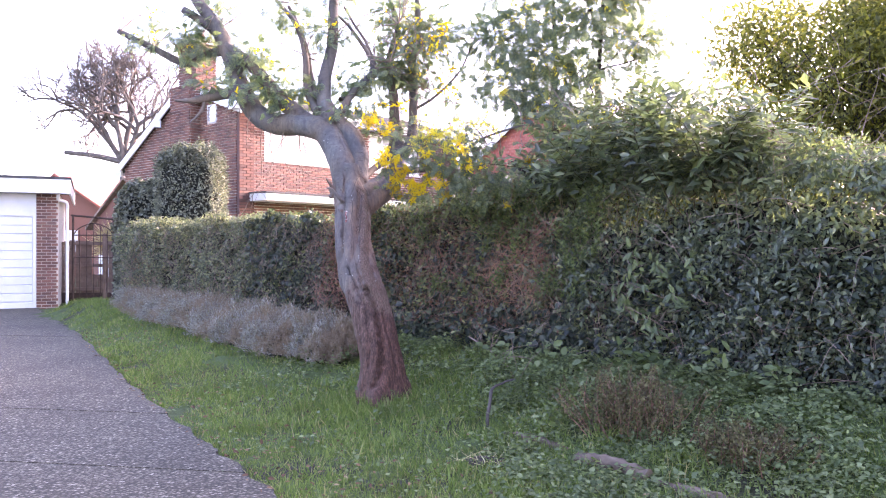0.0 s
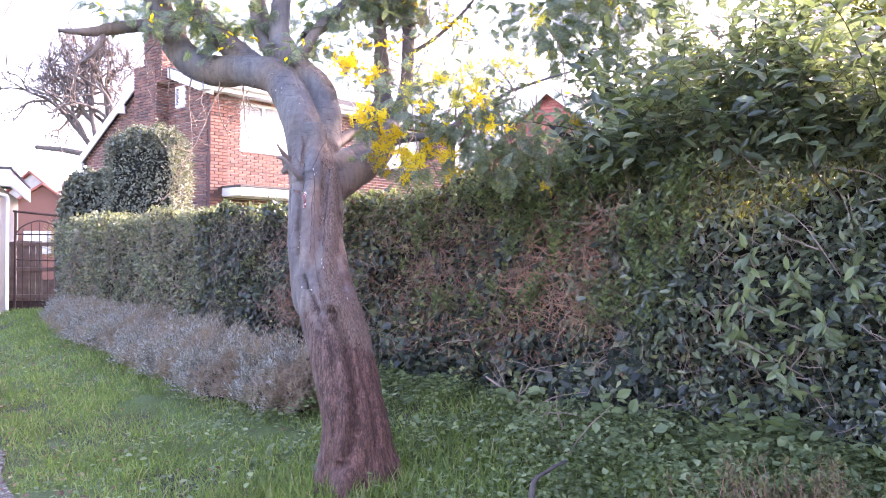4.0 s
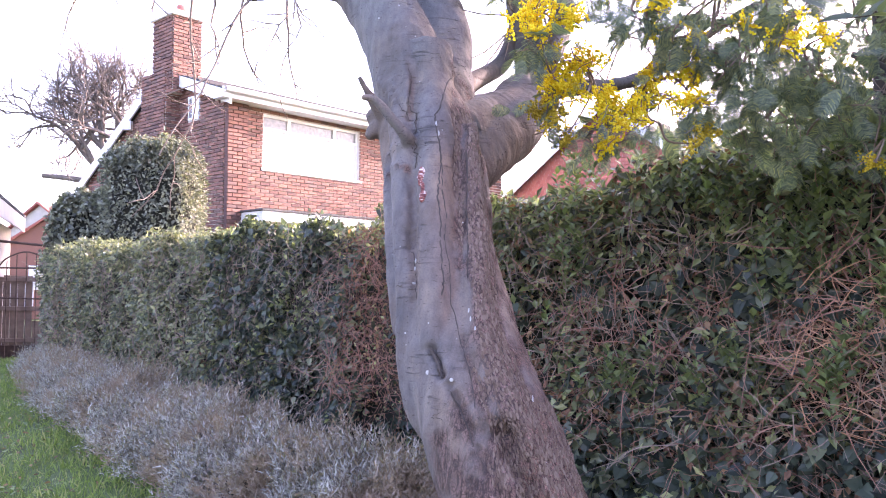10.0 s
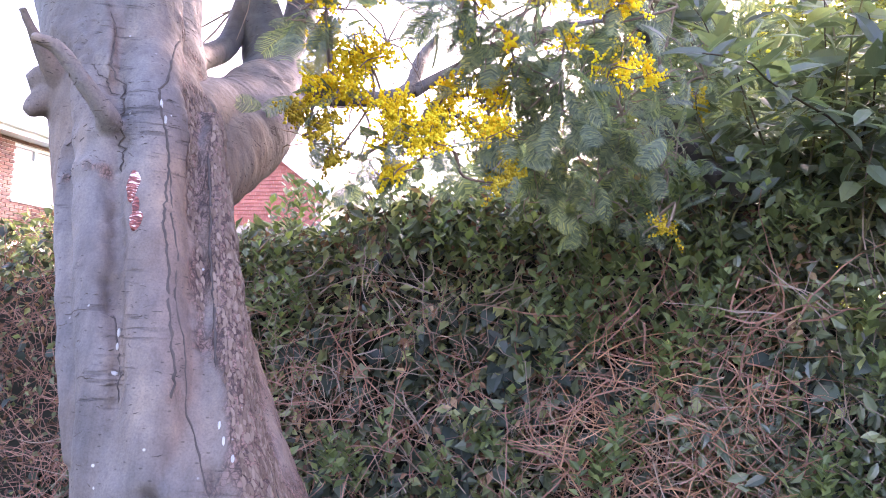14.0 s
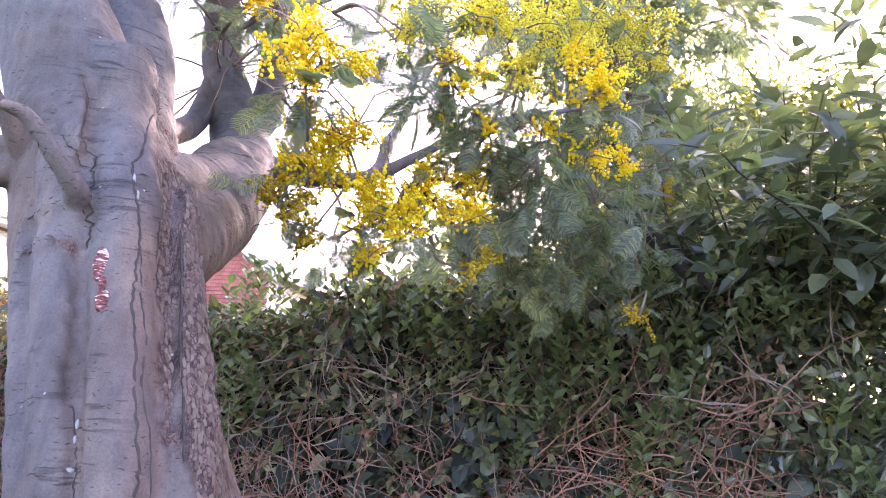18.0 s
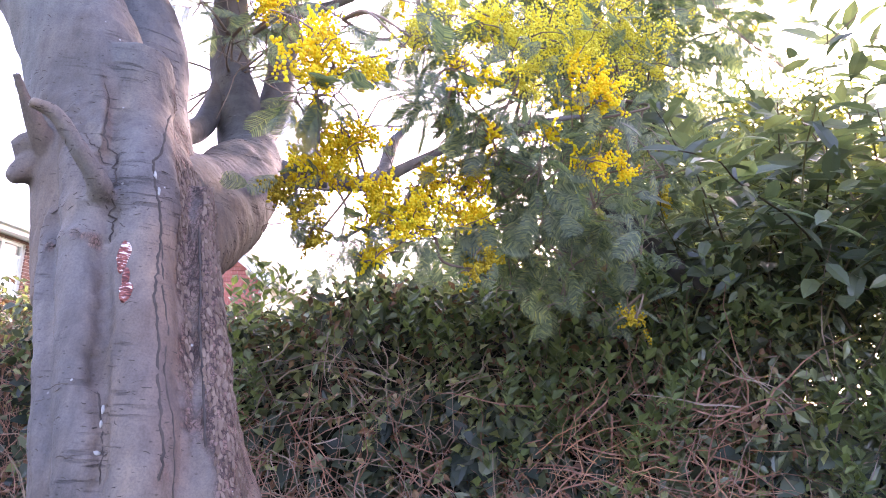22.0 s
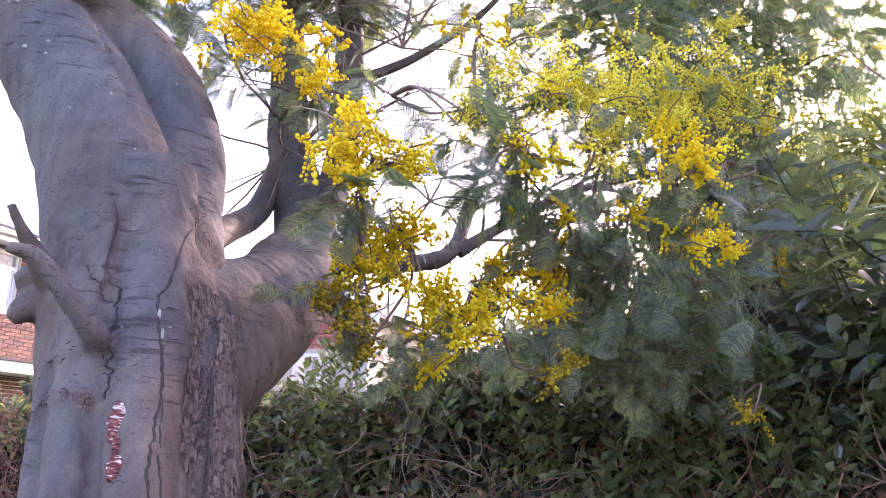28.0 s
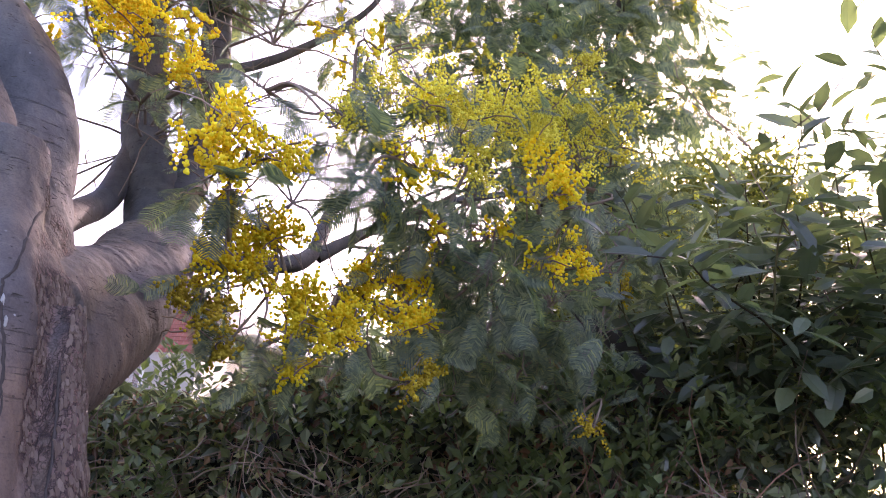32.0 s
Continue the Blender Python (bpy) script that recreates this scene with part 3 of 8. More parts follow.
def brickwork(parent, u0, u1, z0, z1, keep, at, ux, out, singles=0, phase=0):
    """Courses of bricks in stretcher bond on a wall whose face starts at `at`, runs along ux and looks along out.
    keep(u, z) tells where there is wall. The first `singles` bricks are parts, the rest one joined part."""
    ux, out, at = Vector(ux), Vector(out), Vector(at)
    rot = Matrix((ux, -out, Vector((0, 0, 1)))).transposed()
    rest, made = [], 0
    tv = np.array([v.co for v in BRICK.vertices])
    tf = np.array([p.vertices for p in BRICK.polygons])
    row = 0
    z = z0
    while z < z1:
        u = u0 - (0.1125 if (row + phase) % 2 else 0.0)
        while u < u1:
            l, r = max(u, u0), min(u + 0.215, u1)
            while l < r and not keep(l, z + 0.0325):
                l += 0.008
            while r > l and not keep(r, z + 0.0325):
                r -= 0.008
            if r - l > 0.03 and keep((l + r) / 2, z + 0.0325):
                c = at + ux * ((l + r) / 2) + Vector((0, 0, z + 0.0325)) + out * (-0.017 + random.uniform(-0.002, 0.002))
                sx = (r - l) / 0.215
                if made < singles:
                    ob = new("brick", BRICK)
                    ob.matrix_world = Matrix.Translation(c) @ rot.to_4x4() @ Matrix.Diagonal((sx * 0.985, 1, 0.93, 1))
                    ob.parent = parent
                    ob.matrix_parent_inverse = parent.matrix_world.inverted()
                else:
                    R = np.array(rot)
                    rest.append(((tv * (sx * 0.985, 1, 0.93)) @ R.T + np.array(c), tf))
                made += 1
            u += 0.225
        z += 0.075
        row += 1
    if rest:
        inv = np.array(parent.matrix_world.inverted())
        v, f = joined(rest)
        v = v @ inv[:3, :3].T + inv[:3, 3]
        ob = link_mesh("brickwork", raw_mesh("brickwork", v, f), M_BRICK, parent)
        ob["kind"] = "stuff"


def slab(parent, name, a, b, thick, z0, z1, mat, out, label="", bevel=0.0):
    """An upright or lying bar from a to b (plan places), thick metres behind its face, from z0 to z1."""
    a, b, out = Vector(a), Vector(b), Vector(out)
    bm = bmesh.new()
    q = [a, b, b - out * thick, a - out * thick]
    lo = [bm.verts.new((p.x, p.y, z0)) for p in q]
    hi = [bm.verts.new((p.x, p.y, z1)) for p in q]
    bm.faces.new(lo[::-1])
    bm.faces.new(hi)
    for i in range(4):
        j = (i + 1) % 4
        bm.faces.new((lo[i], lo[j], hi[j], hi[i]))
    bmesh.ops.recalc_face_normals(bm, faces=bm.faces[:])
    if bevel:
        bmesh.ops.bevel(bm, geom=bm.edges[:], offset=bevel, segments=1, affect="EDGES")
    return part(name, bm, mat, parent, label)


# ---- the brick house behind the hedge ----
HC = Vector((-5.42, 20.82, 0.0))                       # its front corner at the gable
HF = Vector((math.cos(radians(49)), math.sin(radians(49)), 0))   # along the front
HG = Vector((-HF.y, HF.x, 0))                          # along the gable, away
REAR = 0.55
OUT_F, OUT_G = Vector((HF.y, -HF.x, 0)), -HF
LONG, DEEP, EAVE, RIDGE_W, RIDGE_Z = 8.8, 6.0, 5.12, 2.45, 6.02


def house():
    root = thing("house", "two-storey red brick house with white eaves and gable chimney", "house")
    P = lambda u, w=0.0, z=0.0: HC + HF * u + HG * w + Vector((0, 0, z))
    wins = [(0.86, 3.50, 3.88, 5.02), (4.78, 7.1, 3.86, 5.02)]
    # walls of mortar colour behind the bricks
    def wall_front(u0, u1, z0, z1):
        slab(root, "wall", P(u0), P(u1), 0.22, z0, z1, M_MORTAR, OUT_F)
    wall_front(0, LONG, 0, 3.86)
    wall_front(0, wins[0][0], 3.86, EAVE)
    wall_front(wins[0][1], wins[1][0], 3.86, EAVE)
    wall_front(wins[1][1], LONG, 3.86, EAVE)
    wall_front(wins[0][0], wins[0][1], 5.02, EAVE)
    wall_front(wins[1][0], wins[1][1], 5.02, EAVE)
    rear_z = RIDGE_Z - (DEEP - RIDGE_W) * REAR
    gable = [(0.0, 0), (DEEP, 0), (DEEP, rear_z), (RIDGE_W, RIDGE_Z - 0.05), (0.0, EAVE)]
    part("wall", poly_bm(gable, 0.22, lambda a, b, c: P(c + 0.0, a, b)), M_MORTAR, root)
    def in_gable(w, z):
        top = EAVE + (RIDGE_Z - EAVE) * w / RIDGE_W if w < RIDGE_W else RIDGE_Z - (w - RIDGE_W) * REAR
        small = 0.95 < w < 1.40 and 4.88 < z < 5.42
        return 0.0 < w < DEEP and z < top - 0.06 and not small
    in_front = lambda u, z: all(not (a - 0.006 < u < b + 0.006 and c - 0.02 < z < d + 0.03) for a, b, c, d in wins)
    brickwork(root, 0.02, LONG, 2.1, EAVE - 0.02, in_front, P(0) + OUT_F * 0.022, HF, OUT_F, 300)
    brickwork(root, 0.02, DEEP, 2.1, RIDGE_Z, in_gable, P(0) + OUT_G * 0.022, HG, OUT_G, 0)
    # corner pier and chimney breast
    pier = slab(root, "pier", P(-0.02) + OUT_F * 0.09, P(0.46) + OUT_F * 0.09, 0.09, 0, EAVE, M_BRICK, OUT_F)
    brickwork(root, 0.0, 0.45, 2.1, EAVE - 0.02, lambda u, z: True, P(-0.02) + OUT_F * 0.112, HF, OUT_F, 0)
    bw0, bw1 = 1.75, 2.75
    slab(root, "chimney_breast", P(0, bw0) + OUT_G * 0.33, P(0, bw1) + OUT_G * 0.33, 0.32, 0, 6.0, M_MORTAR, OUT_G)
    brickwork(root, 0.0, bw1 - bw0, 2.1, 6.0, lambda u, z: True, P(0, bw0) + OUT_G * 0.352, HG, OUT_G, 0)
    brickwork(root, 0.0, 0.33, 2.1, 6.0, lambda u, z: True, P(0, bw0) + OUT_G * 0.33 + OUT_F * 0.022, -OUT_G, OUT_F, 0)
    c0, c1 = 1.55, 2.35
    chim = slab(root, "chimney", P(-0.30, c0), P(0.35, c0), 0.8, 5.5, 7.15, M_MORTAR, OUT_F)
    brickwork(root, 0.0, 0.65, 5.5, 7.12, lambda u, z: True, P(-0.30, c0) + OUT_F * 0.022, HF, OUT_F, 0)
    brickwork(root, 0.0, 0.8, 5.5, 7.12, lambda u, z: True, P(-0.30, c0) + OUT_G * 0.022, HG, OUT_G, 0)
    slab(root, "chimney_cap", P(-0.37, c0 - 0.07), P(0.42, c0 - 0.07), 0.94, 7.12, 7.24, M_MORTAR, OUT_F, "", 0.015)
    for k in (0.3, 0.7):
        bm = bmesh.new()
        bmesh.ops.create_cone(bm, cap_ends=True, segments=14, radius1=0.13, radius2=0.10, depth=0.22, matrix=Matrix.Translation(P(0.02, c0 + k * 0.8, 7.33)))
        part("chimney_pot", bm, M_TILE, root, "", True)
    # roof
    over, lo = 0.38, EAVE + 0.10
    pitch_f = (RIDGE_Z - EAVE) / RIDGE_W
    def slope(wa, za, wb, zb, name):
        bm = bmesh.new()
        vs = [bm.verts.new(P(u, w, z + dz)) for dz in (0.0, 0.10) for u, w, z in ((-0.12, wa, za), (LONG + 0.3, wa, za), (LONG + 0.3, wb, zb), (-0.12, wb, zb))]
        for q in ((3, 2, 1, 0), (4, 5, 6, 7), (0, 1, 5, 4), (1, 2, 6, 5), (2, 3, 7, 6), (3, 0, 4, 7)):
            bm.faces.new([vs[i] for i in q])
        return part(name, bm, M_FELT, root, "dark grey tiled roof slope")
    roof = slope(-over, lo + 0.06 - over * pitch_f, RIDGE_W, RIDGE_Z + 0.08, "roof")
    slope(RIDGE_W + 0.003, RIDGE_Z + 0.08, DEEP + 0.4, rear_z - 0.2, "roof")
    # rows of tiles on the front slope
    tl = np.hypot(RIDGE_W + over, RIDGE_Z - lo)
    rows = []
    for i in range(14):
        k0, k1 = i / 14, (i + 1) / 14 + 0.01
        w0, w1 = -over + (RIDGE_W + over) * k0, -over + (RIDGE_W + over) * k1
        z0 = lo + 0.17 - over * pitch_f + (RIDGE_Z - lo + over * pitch_f) * k0
        z1 = lo + 0.15 - over * pitch_f + (RIDGE_Z - lo + over * pitch_f) * k1
        for u in np.arange(-0.12, LONG + 0.1, 0.33):
            a = [P(u + 0.005, w0, z0 + 0.02), P(u + 0.325, w0, z0 + 0.02), P(u + 0.325, w1, z1 + 0.002), P(u + 0.005, w1, z1 + 0.002), P(u + 0.005, w0, z0 - 0.01), P(u + 0.325, w0, z0 - 0.01)]
            rows.append((np.array([tuple(p) for p in a]), np.array([[0, 1, 2, 3], [4, 5, 1, 0]])))
    ob = stuff("roof_tile", rows, M_FELT, root)
    ob["kind"] = "stuff"
    # white eaves: soffit, fascia, gutter
    slab(root, "soffit", P(-0.30) + OUT_F * 0.36, P(LONG + 0.25) + OUT_F * 0.36, 0.34, EAVE - 0.02, EAVE + 0.03, M_PAINT, OUT_F)
    slab(root, "fascia", P(-0.32) + OUT_F * 0.39, P(LONG + 0.25) + OUT_F * 0.39, 0.028, EAVE - 0.03, EAVE + 0.17, M_PAINT, OUT_F)
    g = [tuple(P(u) + OUT_F * 0.45 + Vector((0, 0, EAVE + 0.12))) for u in np.linspace(-0.3, LONG + 0.2, 12)]
    stuff("gutter", [tube(g, 0.055, 10)], M_PAINT, root, "white half-round gutter", True)
    # barge boards on the gable
    def barge(wa, za, wb, zb):
        bm = bmesh.new()
        vs = [bm.verts.new(P(u, w, z + dz)) for u in (-0.16, -0.12) for w, z, dz in ((wa, za, -0.14), (wb, zb, -0.14), (wb, zb, 0.10), (wa, za, 0.10))]
        for q in ((0, 1, 2, 3), (7, 6, 5, 4), (0, 4, 5, 1), (1, 5, 6, 2), (2, 6, 7, 3), (3, 7, 4, 0)):
            bm.faces.new([vs[i] for i in q])
        bmesh.ops.recalc_face_normals(bm, faces=bm.faces[:])
        part("barge_board", bm, M_PAINT, root)
    barge(-over, lo + 0.04 - over * pitch_f, RIDGE_W, RIDGE_Z + 0.05)
    barge(RIDGE_W + 0.003, RIDGE_Z + 0.05, DEEP + 0.4, rear_z - 0.22)
    for k in (0.35, 0.97):
        w = RIDGE_W + (DEEP + 0.3 - RIDGE_W) * k
        z = RIDGE_Z - (w - RIDGE_W) * REAR
        part("purlin_end", box_bm(0.2, 0.14, 0.2, P(-0.14, w, z - 0.16)), M_PAINT, root)
    # windows
    for (a, b, c, d), cols in zip(wins, (3, 3)):
        w = part("window", box_bm(0.001, 0.001, 0.001, P((a + b) / 2, 0.16, (c + d) / 2)), M_PAINT, root, "white framed window with three top lights")
        def bar(u0, u1, z0, z1, deep=0.07, back=0.06, name="window_frame"):
            slab(w, name, P(u0, back), P(u1, back), deep, z0, z1, M_PAINT, OUT_F)
        bar(a, b, c, c + 0.06); bar(a, b, d - 0.06, d)
        bar(a, a + 0.06, c + 0.06, d - 0.06); bar(b - 0.06, b, c + 0.06, d - 0.06)
        third = [a + (b - a) * k for k in (0.27, 0.74)]
        for u in third:
            bar(u - 0.04, u + 0.04, d - 0.27, d - 0.06)
        zt = d - 0.30
        edges = [a + 0.06, third[0] - 0.04, third[0] + 0.04, third[1] - 0.04, third[1] + 0.04, b - 0.06]
        bar(a + 0.06, b - 0.06, zt - 0.03, zt + 0.03)
        slab(w, "blind", P(a + 0.06, 0.09), P(b - 0.06, 0.09), 0.012, c + 0.06, zt - 0.03, M_PAINT, OUT_F, "white blind behind the pane")
        for l, r in zip(edges[::2], edges[1::2]):
            slab(w, "pane", P(l, 0.10), P(r, 0.10), 0.006, zt + 0.03, d - 0.06, M_CURTAIN_GLASS, OUT_F)
        slab(w, "sill", P(a - 0.04) + OUT_F * 0.05, P(b + 0.04) + OUT_F * 0.05, 0.16, c - 0.05, c - 0.001, M_PAINT, OUT_F)
    sw = part("window", box_bm(0.001, 0.001, 0.001, P(0.1, 1.17, 5.1)), M_PAINT, root, "small white gable window")
    slab(sw, "window_frame", P(0, 0.97) + OUT_G * 0.03, P(0, 1.38) + OUT_G * 0.03, 0.05, 4.90, 5.40, M_PAINT, OUT_G)
    slab(sw, "pane", P(0, 1.02) + OUT_G * 0.036, P(0, 1.33) + OUT_G * 0.036, 0.01, 4.95, 5.35, M_GLASS, OUT_G)
    # flat porch canopy over the front door
    cu0, cu1 = 0.30, 5.6
    slab(root, "canopy", P(cu0) + OUT_F * 0.85, P(cu1) + OUT_F * 0.85, 0.85, 2.72, 2.92, M_PAINT, OUT_F, "flat white porch canopy", 0.01)
    slab(root, "canopy_felt", P(cu0 - 0.03) + OUT_F * 0.88, P(cu1 + 0.03) + OUT_F * 0.88, 0.88, 2.924, 2.96, M_FELT, OUT_F)
    # rear and far walls close it
    slab(root, "wall", P(LONG - 0.2, 0.0) , P(LONG, 0.0), DEEP, 0, EAVE, M_MORTAR, OUT_F)
    slab(root, "wall", P(0, DEEP), P(LONG, DEEP), -0.2, 0, rear_z, M_MORTAR, OUT_F)
    return root


house()


# ---- the tile-hung house farther off ----
def far_house():
    at = Vector((3.13, 29.8, 0))
    ux, out = Vector((0.78, -0.626, 0)), Vector((-0.626, -0.78, 0))
    root = thing("house", "distant house with red hung tiles and grey roof", "house")
    P = lambda u, z, o=0.0: at + ux * u + out * o + Vector((0, 0, z))
    outline = [(-3.3, 0), (2.7, 0), (2.7, 5.45), (0.65, 6.95), (-3.3, 4.1)]
    def ax(a, b, c):
        return P(a, b, -c)
    part("wall", poly_bm(outline, 8.0, ax), M_PLASTER, root, "cream rendered wall")
    rows = []
    for i, z in enumerate(np.arange(4.35, 6.9, 0.11)):
        half_r = 2.7 if z < 5.45 else 2.7 - (z - 5.45) * 2.05 / 1.5
        half_l = -3.3 + (z - 4.1) * 3.95 / 2.85
        for u in np.arange(half_l + (i % 2) * 0.085, half_r - 0.1, 0.17):
            a = [P(u, z, 0.05), P(u + 0.165, z, 0.05), P(u + 0.165, z + 0.13, 0.012), P(u, z + 0.13, 0.012), P(u, z, 0.01), P(u + 0.165, z, 0.01)]
            rows.append((np.array([tuple(p) for p in a]), np.array([[0, 1, 2, 3], [4, 5, 1, 0]])))
    ob = stuff("hung_tile", rows, M_TILE, root)
    ob["kind"] = "stuff"
    for ua, za, ub, zb in ((0.65, 7.0, 3.1, 5.2), (-3.8, 3.79, 0.65, 7.0)):
        bm = bmesh.new()
        vs = [bm.verts.new(P(u, z + dz, o)) for o in (0.3, -8.3) for u, z, dz in ((ua, za, 0), (ub, zb, 0), (ub, zb, 0.14), (ua, za, 0.14))]
        for q in ((0, 1, 2, 3), (7, 6, 5, 4), (0, 4, 5, 1), (1, 5, 6, 2), (2, 6, 7, 3), (3, 7, 4, 0)):
            bm.faces.new([vs[i] for i in q])
        bmesh.ops.recalc_face_normals(bm, faces=bm.faces[:])
        part("roof", bm, M_FELT, root)
        bm = bmesh.new()
        vs = [bm.verts.new(P(u, z + dz, o)) for o in (0.34, 0.303) for u, z, dz in ((ua, za, -0.18), (ub, zb, -0.18), (ub, zb, 0.12), (ua, za, 0.12))]
        for q in ((0, 1, 2, 3), (7, 6, 5, 4), (0, 4, 5, 1), (1, 5, 6, 2), (2, 6, 7, 3), (3, 7, 4, 0)):
            bm.faces.new([vs[i] for i in q])
        bmesh.ops.recalc_face_normals(bm, faces=bm.faces[:])
        part("barge_board", bm, M_PAINT, root)
    w = part("window", poly_bm([(0.4, 3.2), (1.3, 3.2), (1.3, 4.2), (0.4, 4.2)], 0.06, lambda a, b, c: P(a, b, 0.05 - c)), M_PAINT, root)
    part("pane", poly_bm([(0.5, 3.3), (1.2, 3.3), (1.2, 4.1), (0.5, 4.1)], 0.02, lambda a, b, c: P(a, b, 0.062 - c)), M_GLASS, w)


far_house()


# ---- garage ----
def garage():
    turn = 24.0
    root = thing("garage", "flat-roofed brick garage with white up-and-over door", "garage", (-9.48, 19.45, 0.0), turn=turn)
    def bx(name, x0, x1, y0, y1, z0, z1, mat, parent=root, label="", bevel=0.0):
        bm = box_bm(x1 - x0, y1 - y0, z1 - z0, ((x0 + x1) / 2, (y0 + y1) / 2, (z0 + z1) / 2), bevel)
        return part(name, bm, mat, parent, label)
    bx("wall", -0.48, 0, 0.02, 0.3, -0.2, 2.85, M_MORTAR)
    bx("wall", -0.22, 0, 0.3, 5.5, -0.2, 2.85, M_MORTAR)
    bx("wall", -3.6, -3.12, 0.02, 5.5, -0.2, 2.85, M_MORTAR)
    bx("wall", -3.12, -0.22, 5.28, 5.5, -0.2, 2.85, M_MORTAR)
    m = root.matrix_world.to_3x3()
    bpy.context.view_layer.update()
    brickwork(root, 0.0, 0.475, -0.05, 2.82, lambda u, z: True, root.matrix_world @ Vector((-0.48, 0.0, 0)), m @ Vector((1, 0, 0)), m @ Vector((0, -1, 0)), 300)
    frame_l = bx("door_frame", -0.56, -0.48, 0.0, 0.08, -0.05, 2.80, M_PAINT)
    bx("door_frame", -3.12, -3.04, 0.0, 0.08, -0.05, 2.80, M_PAINT)
    bx("door_frame", -3.04, -0.56, 0.0, 0.08, 2.26, 2.32, M_PAINT)
    bx("lintel_panel", -3.04, -0.56, 0.03, 0.08, 2.32, 2.80, M_PAINT, root, "white board above the door")
    door = bx("garage_door", -3.04, -0.56, 0.055, 0.075, -0.05, 2.26, M_PAINT, root, "white ribbed steel door")
    for i in range(11):
        z = -0.04 + i * 0.207
        bx("door_panel", -3.03, -0.57, 0.03, 0.054, z, z + 0.19, M_PAINT, door, "", 0.008)
    bx("fascia", -3.9, 0.28, -0.35, -0.31, 2.80, 3.14, M_PAINT)
    bx("fascia", 0.24, 0.28, -0.309, 5.7, 2.80, 3.14, M_PAINT)
    bx("soffit", -3.9, 0.24, -0.309, 0.0, 2.80, 2.82, M_PAINT)
    bx("roof", -3.92, 0.30, -0.37, 5.72, 3.143, 3.20, M_FELT, root, "dark felt roof edge")
    g = [(0.02, -0.18, 2.80), (0.0, -0.16, 2.72), (0.03, -0.1, 2.65), (0.14, -0.06, 2.62), (0.2, 0.0, 2.55), (0.2, 0.05, 2.2), (0.2, 0.05, 0.0)]
    stuff("downpipe", [tube(smooth_line(g, 24), 0.038, 10)], M_PAINT, root, "white plastic downpipe", True)


garage()


# ---- gate, fence and distance beyond the garage ----
def gate():
    root = thing("metal_gate", "rusty iron side gate of thin bars with arched top", "gate", (-9.38, 19.9, 0.0), turn=16)
    def bar(name, pts, r=0.016):
        stuff(name, [tube(smooth_line(pts, max(2, 4 * (len(pts) - 1))), r, 6)], M_IRON, root)
    for x in (0.05, 1.0):
        bar("gate_post", [(x, 0, -0.05), (x, 0, 2.3)], 0.03)
    bar("top_rail", [(0.0, 0, 2.3), (1.3, 0, 2.18)], 0.025)
    bar("rail", [(0.05, 0, 1.25), (1.0, 0, 1.22)])
    bar("rail", [(0.05, 0, 1.80), (1.0, 0, 1.80)])
    bar("rail", [(0.05, 0, 0.12), (1.0, 0, 0.12)])
    for x in np.linspace(0.2, 0.86, 5):
        bar("bar", [(x, 0, 0.12), (x, 0, 1.8 + 0.28 * math.sin((x - 0.05) / 0.95 * math.pi))], 0.009)
    bar("arch", [(0.05, 0, 1.8), (0.2, 0, 1.98), (0.52, 0, 2.1), (0.86, 0, 1.98), (1.0, 0, 1.8)], 0.014)


gate()


def fence():
    root = thing("fence", "weathered brown close-board garden fence with gaps", "fence", (-10.9, 21.6, 0.0), turn=8)
    r = random.Random(3)
    for i in range(24):
        x = i * 0.145
        h = 1.72 + r.uniform(-0.02, 0.02)
        if i in (9, 10):
            h = 0.8
        part("board", box_bm(0.135, 0.02, h, (x, r.uniform(-0.006, 0.006), h / 2 - 0.05), 0.004), M_WOOD, root)
    for z in (0.35, 1.0, 1.6):
        part("rail", box_bm(3.5, 0.05, 0.09, (1.65, -0.045, z), 0.006), M_WOOD, root)
    for x in (0.2, 1.6, 3.1):
        part("post", box_bm(0.1, 0.1, 1.95, (x, -0.12, 0.9), 0.008), M_WOOD, root)
    part("gravel_board", box_bm(3.5, 0.04, 0.3, (1.65, -0.075, 0.1), 0.006), M_IRON, root, "dark board along the foot")


fence()


def neighbour(at, wide, eave, ridge, turn, mat, label, cover=None):
    root = thing("house", label, "house", at, turn=turn)
    o = [(-wide / 2, 0), (wide / 2, 0), (wide / 2, eave), (0, ridge), (-wide / 2, eave)]
    part("wall", poly_bm(o, 7.0, lambda a, b, c: (a, c, b)), mat, root)
    for sgn in (-1, 1):
        bm = bmesh.new()
        e = Vector((sgn * (wide / 2 + 0.3), 0, eave - 0.3))
        t = Vector((0, 0, ridge + 0.05))
        vs = [bm.verts.new(p + Vector((0, y, dz))) for y in (-0.2, 7.2) for p, dz in ((e, 0), (t, 0), (t, 0.12), (e, 0.12))]
        for q in ((0, 1, 2, 3), (7, 6, 5, 4), (0, 4, 5, 1), (1, 5, 6, 2), (2, 6, 7, 3), (3, 7, 4, 0)):
            bm.faces.new([vs[i] for i in q])
        bmesh.ops.recalc_face_normals(bm, faces=bm.faces[:])
        part("roof", bm, cover or M_TILE, root)
    part("window", box_bm(1.2, 0.08, 1.1, (-0.2, -0.02, eave * REAR)), M_PAINT, root)
    part("window", box_bm(1.0, 0.08, 1.1, (-wide * 0.3, -0.02, eave * 0.3)), M_PAINT, root)


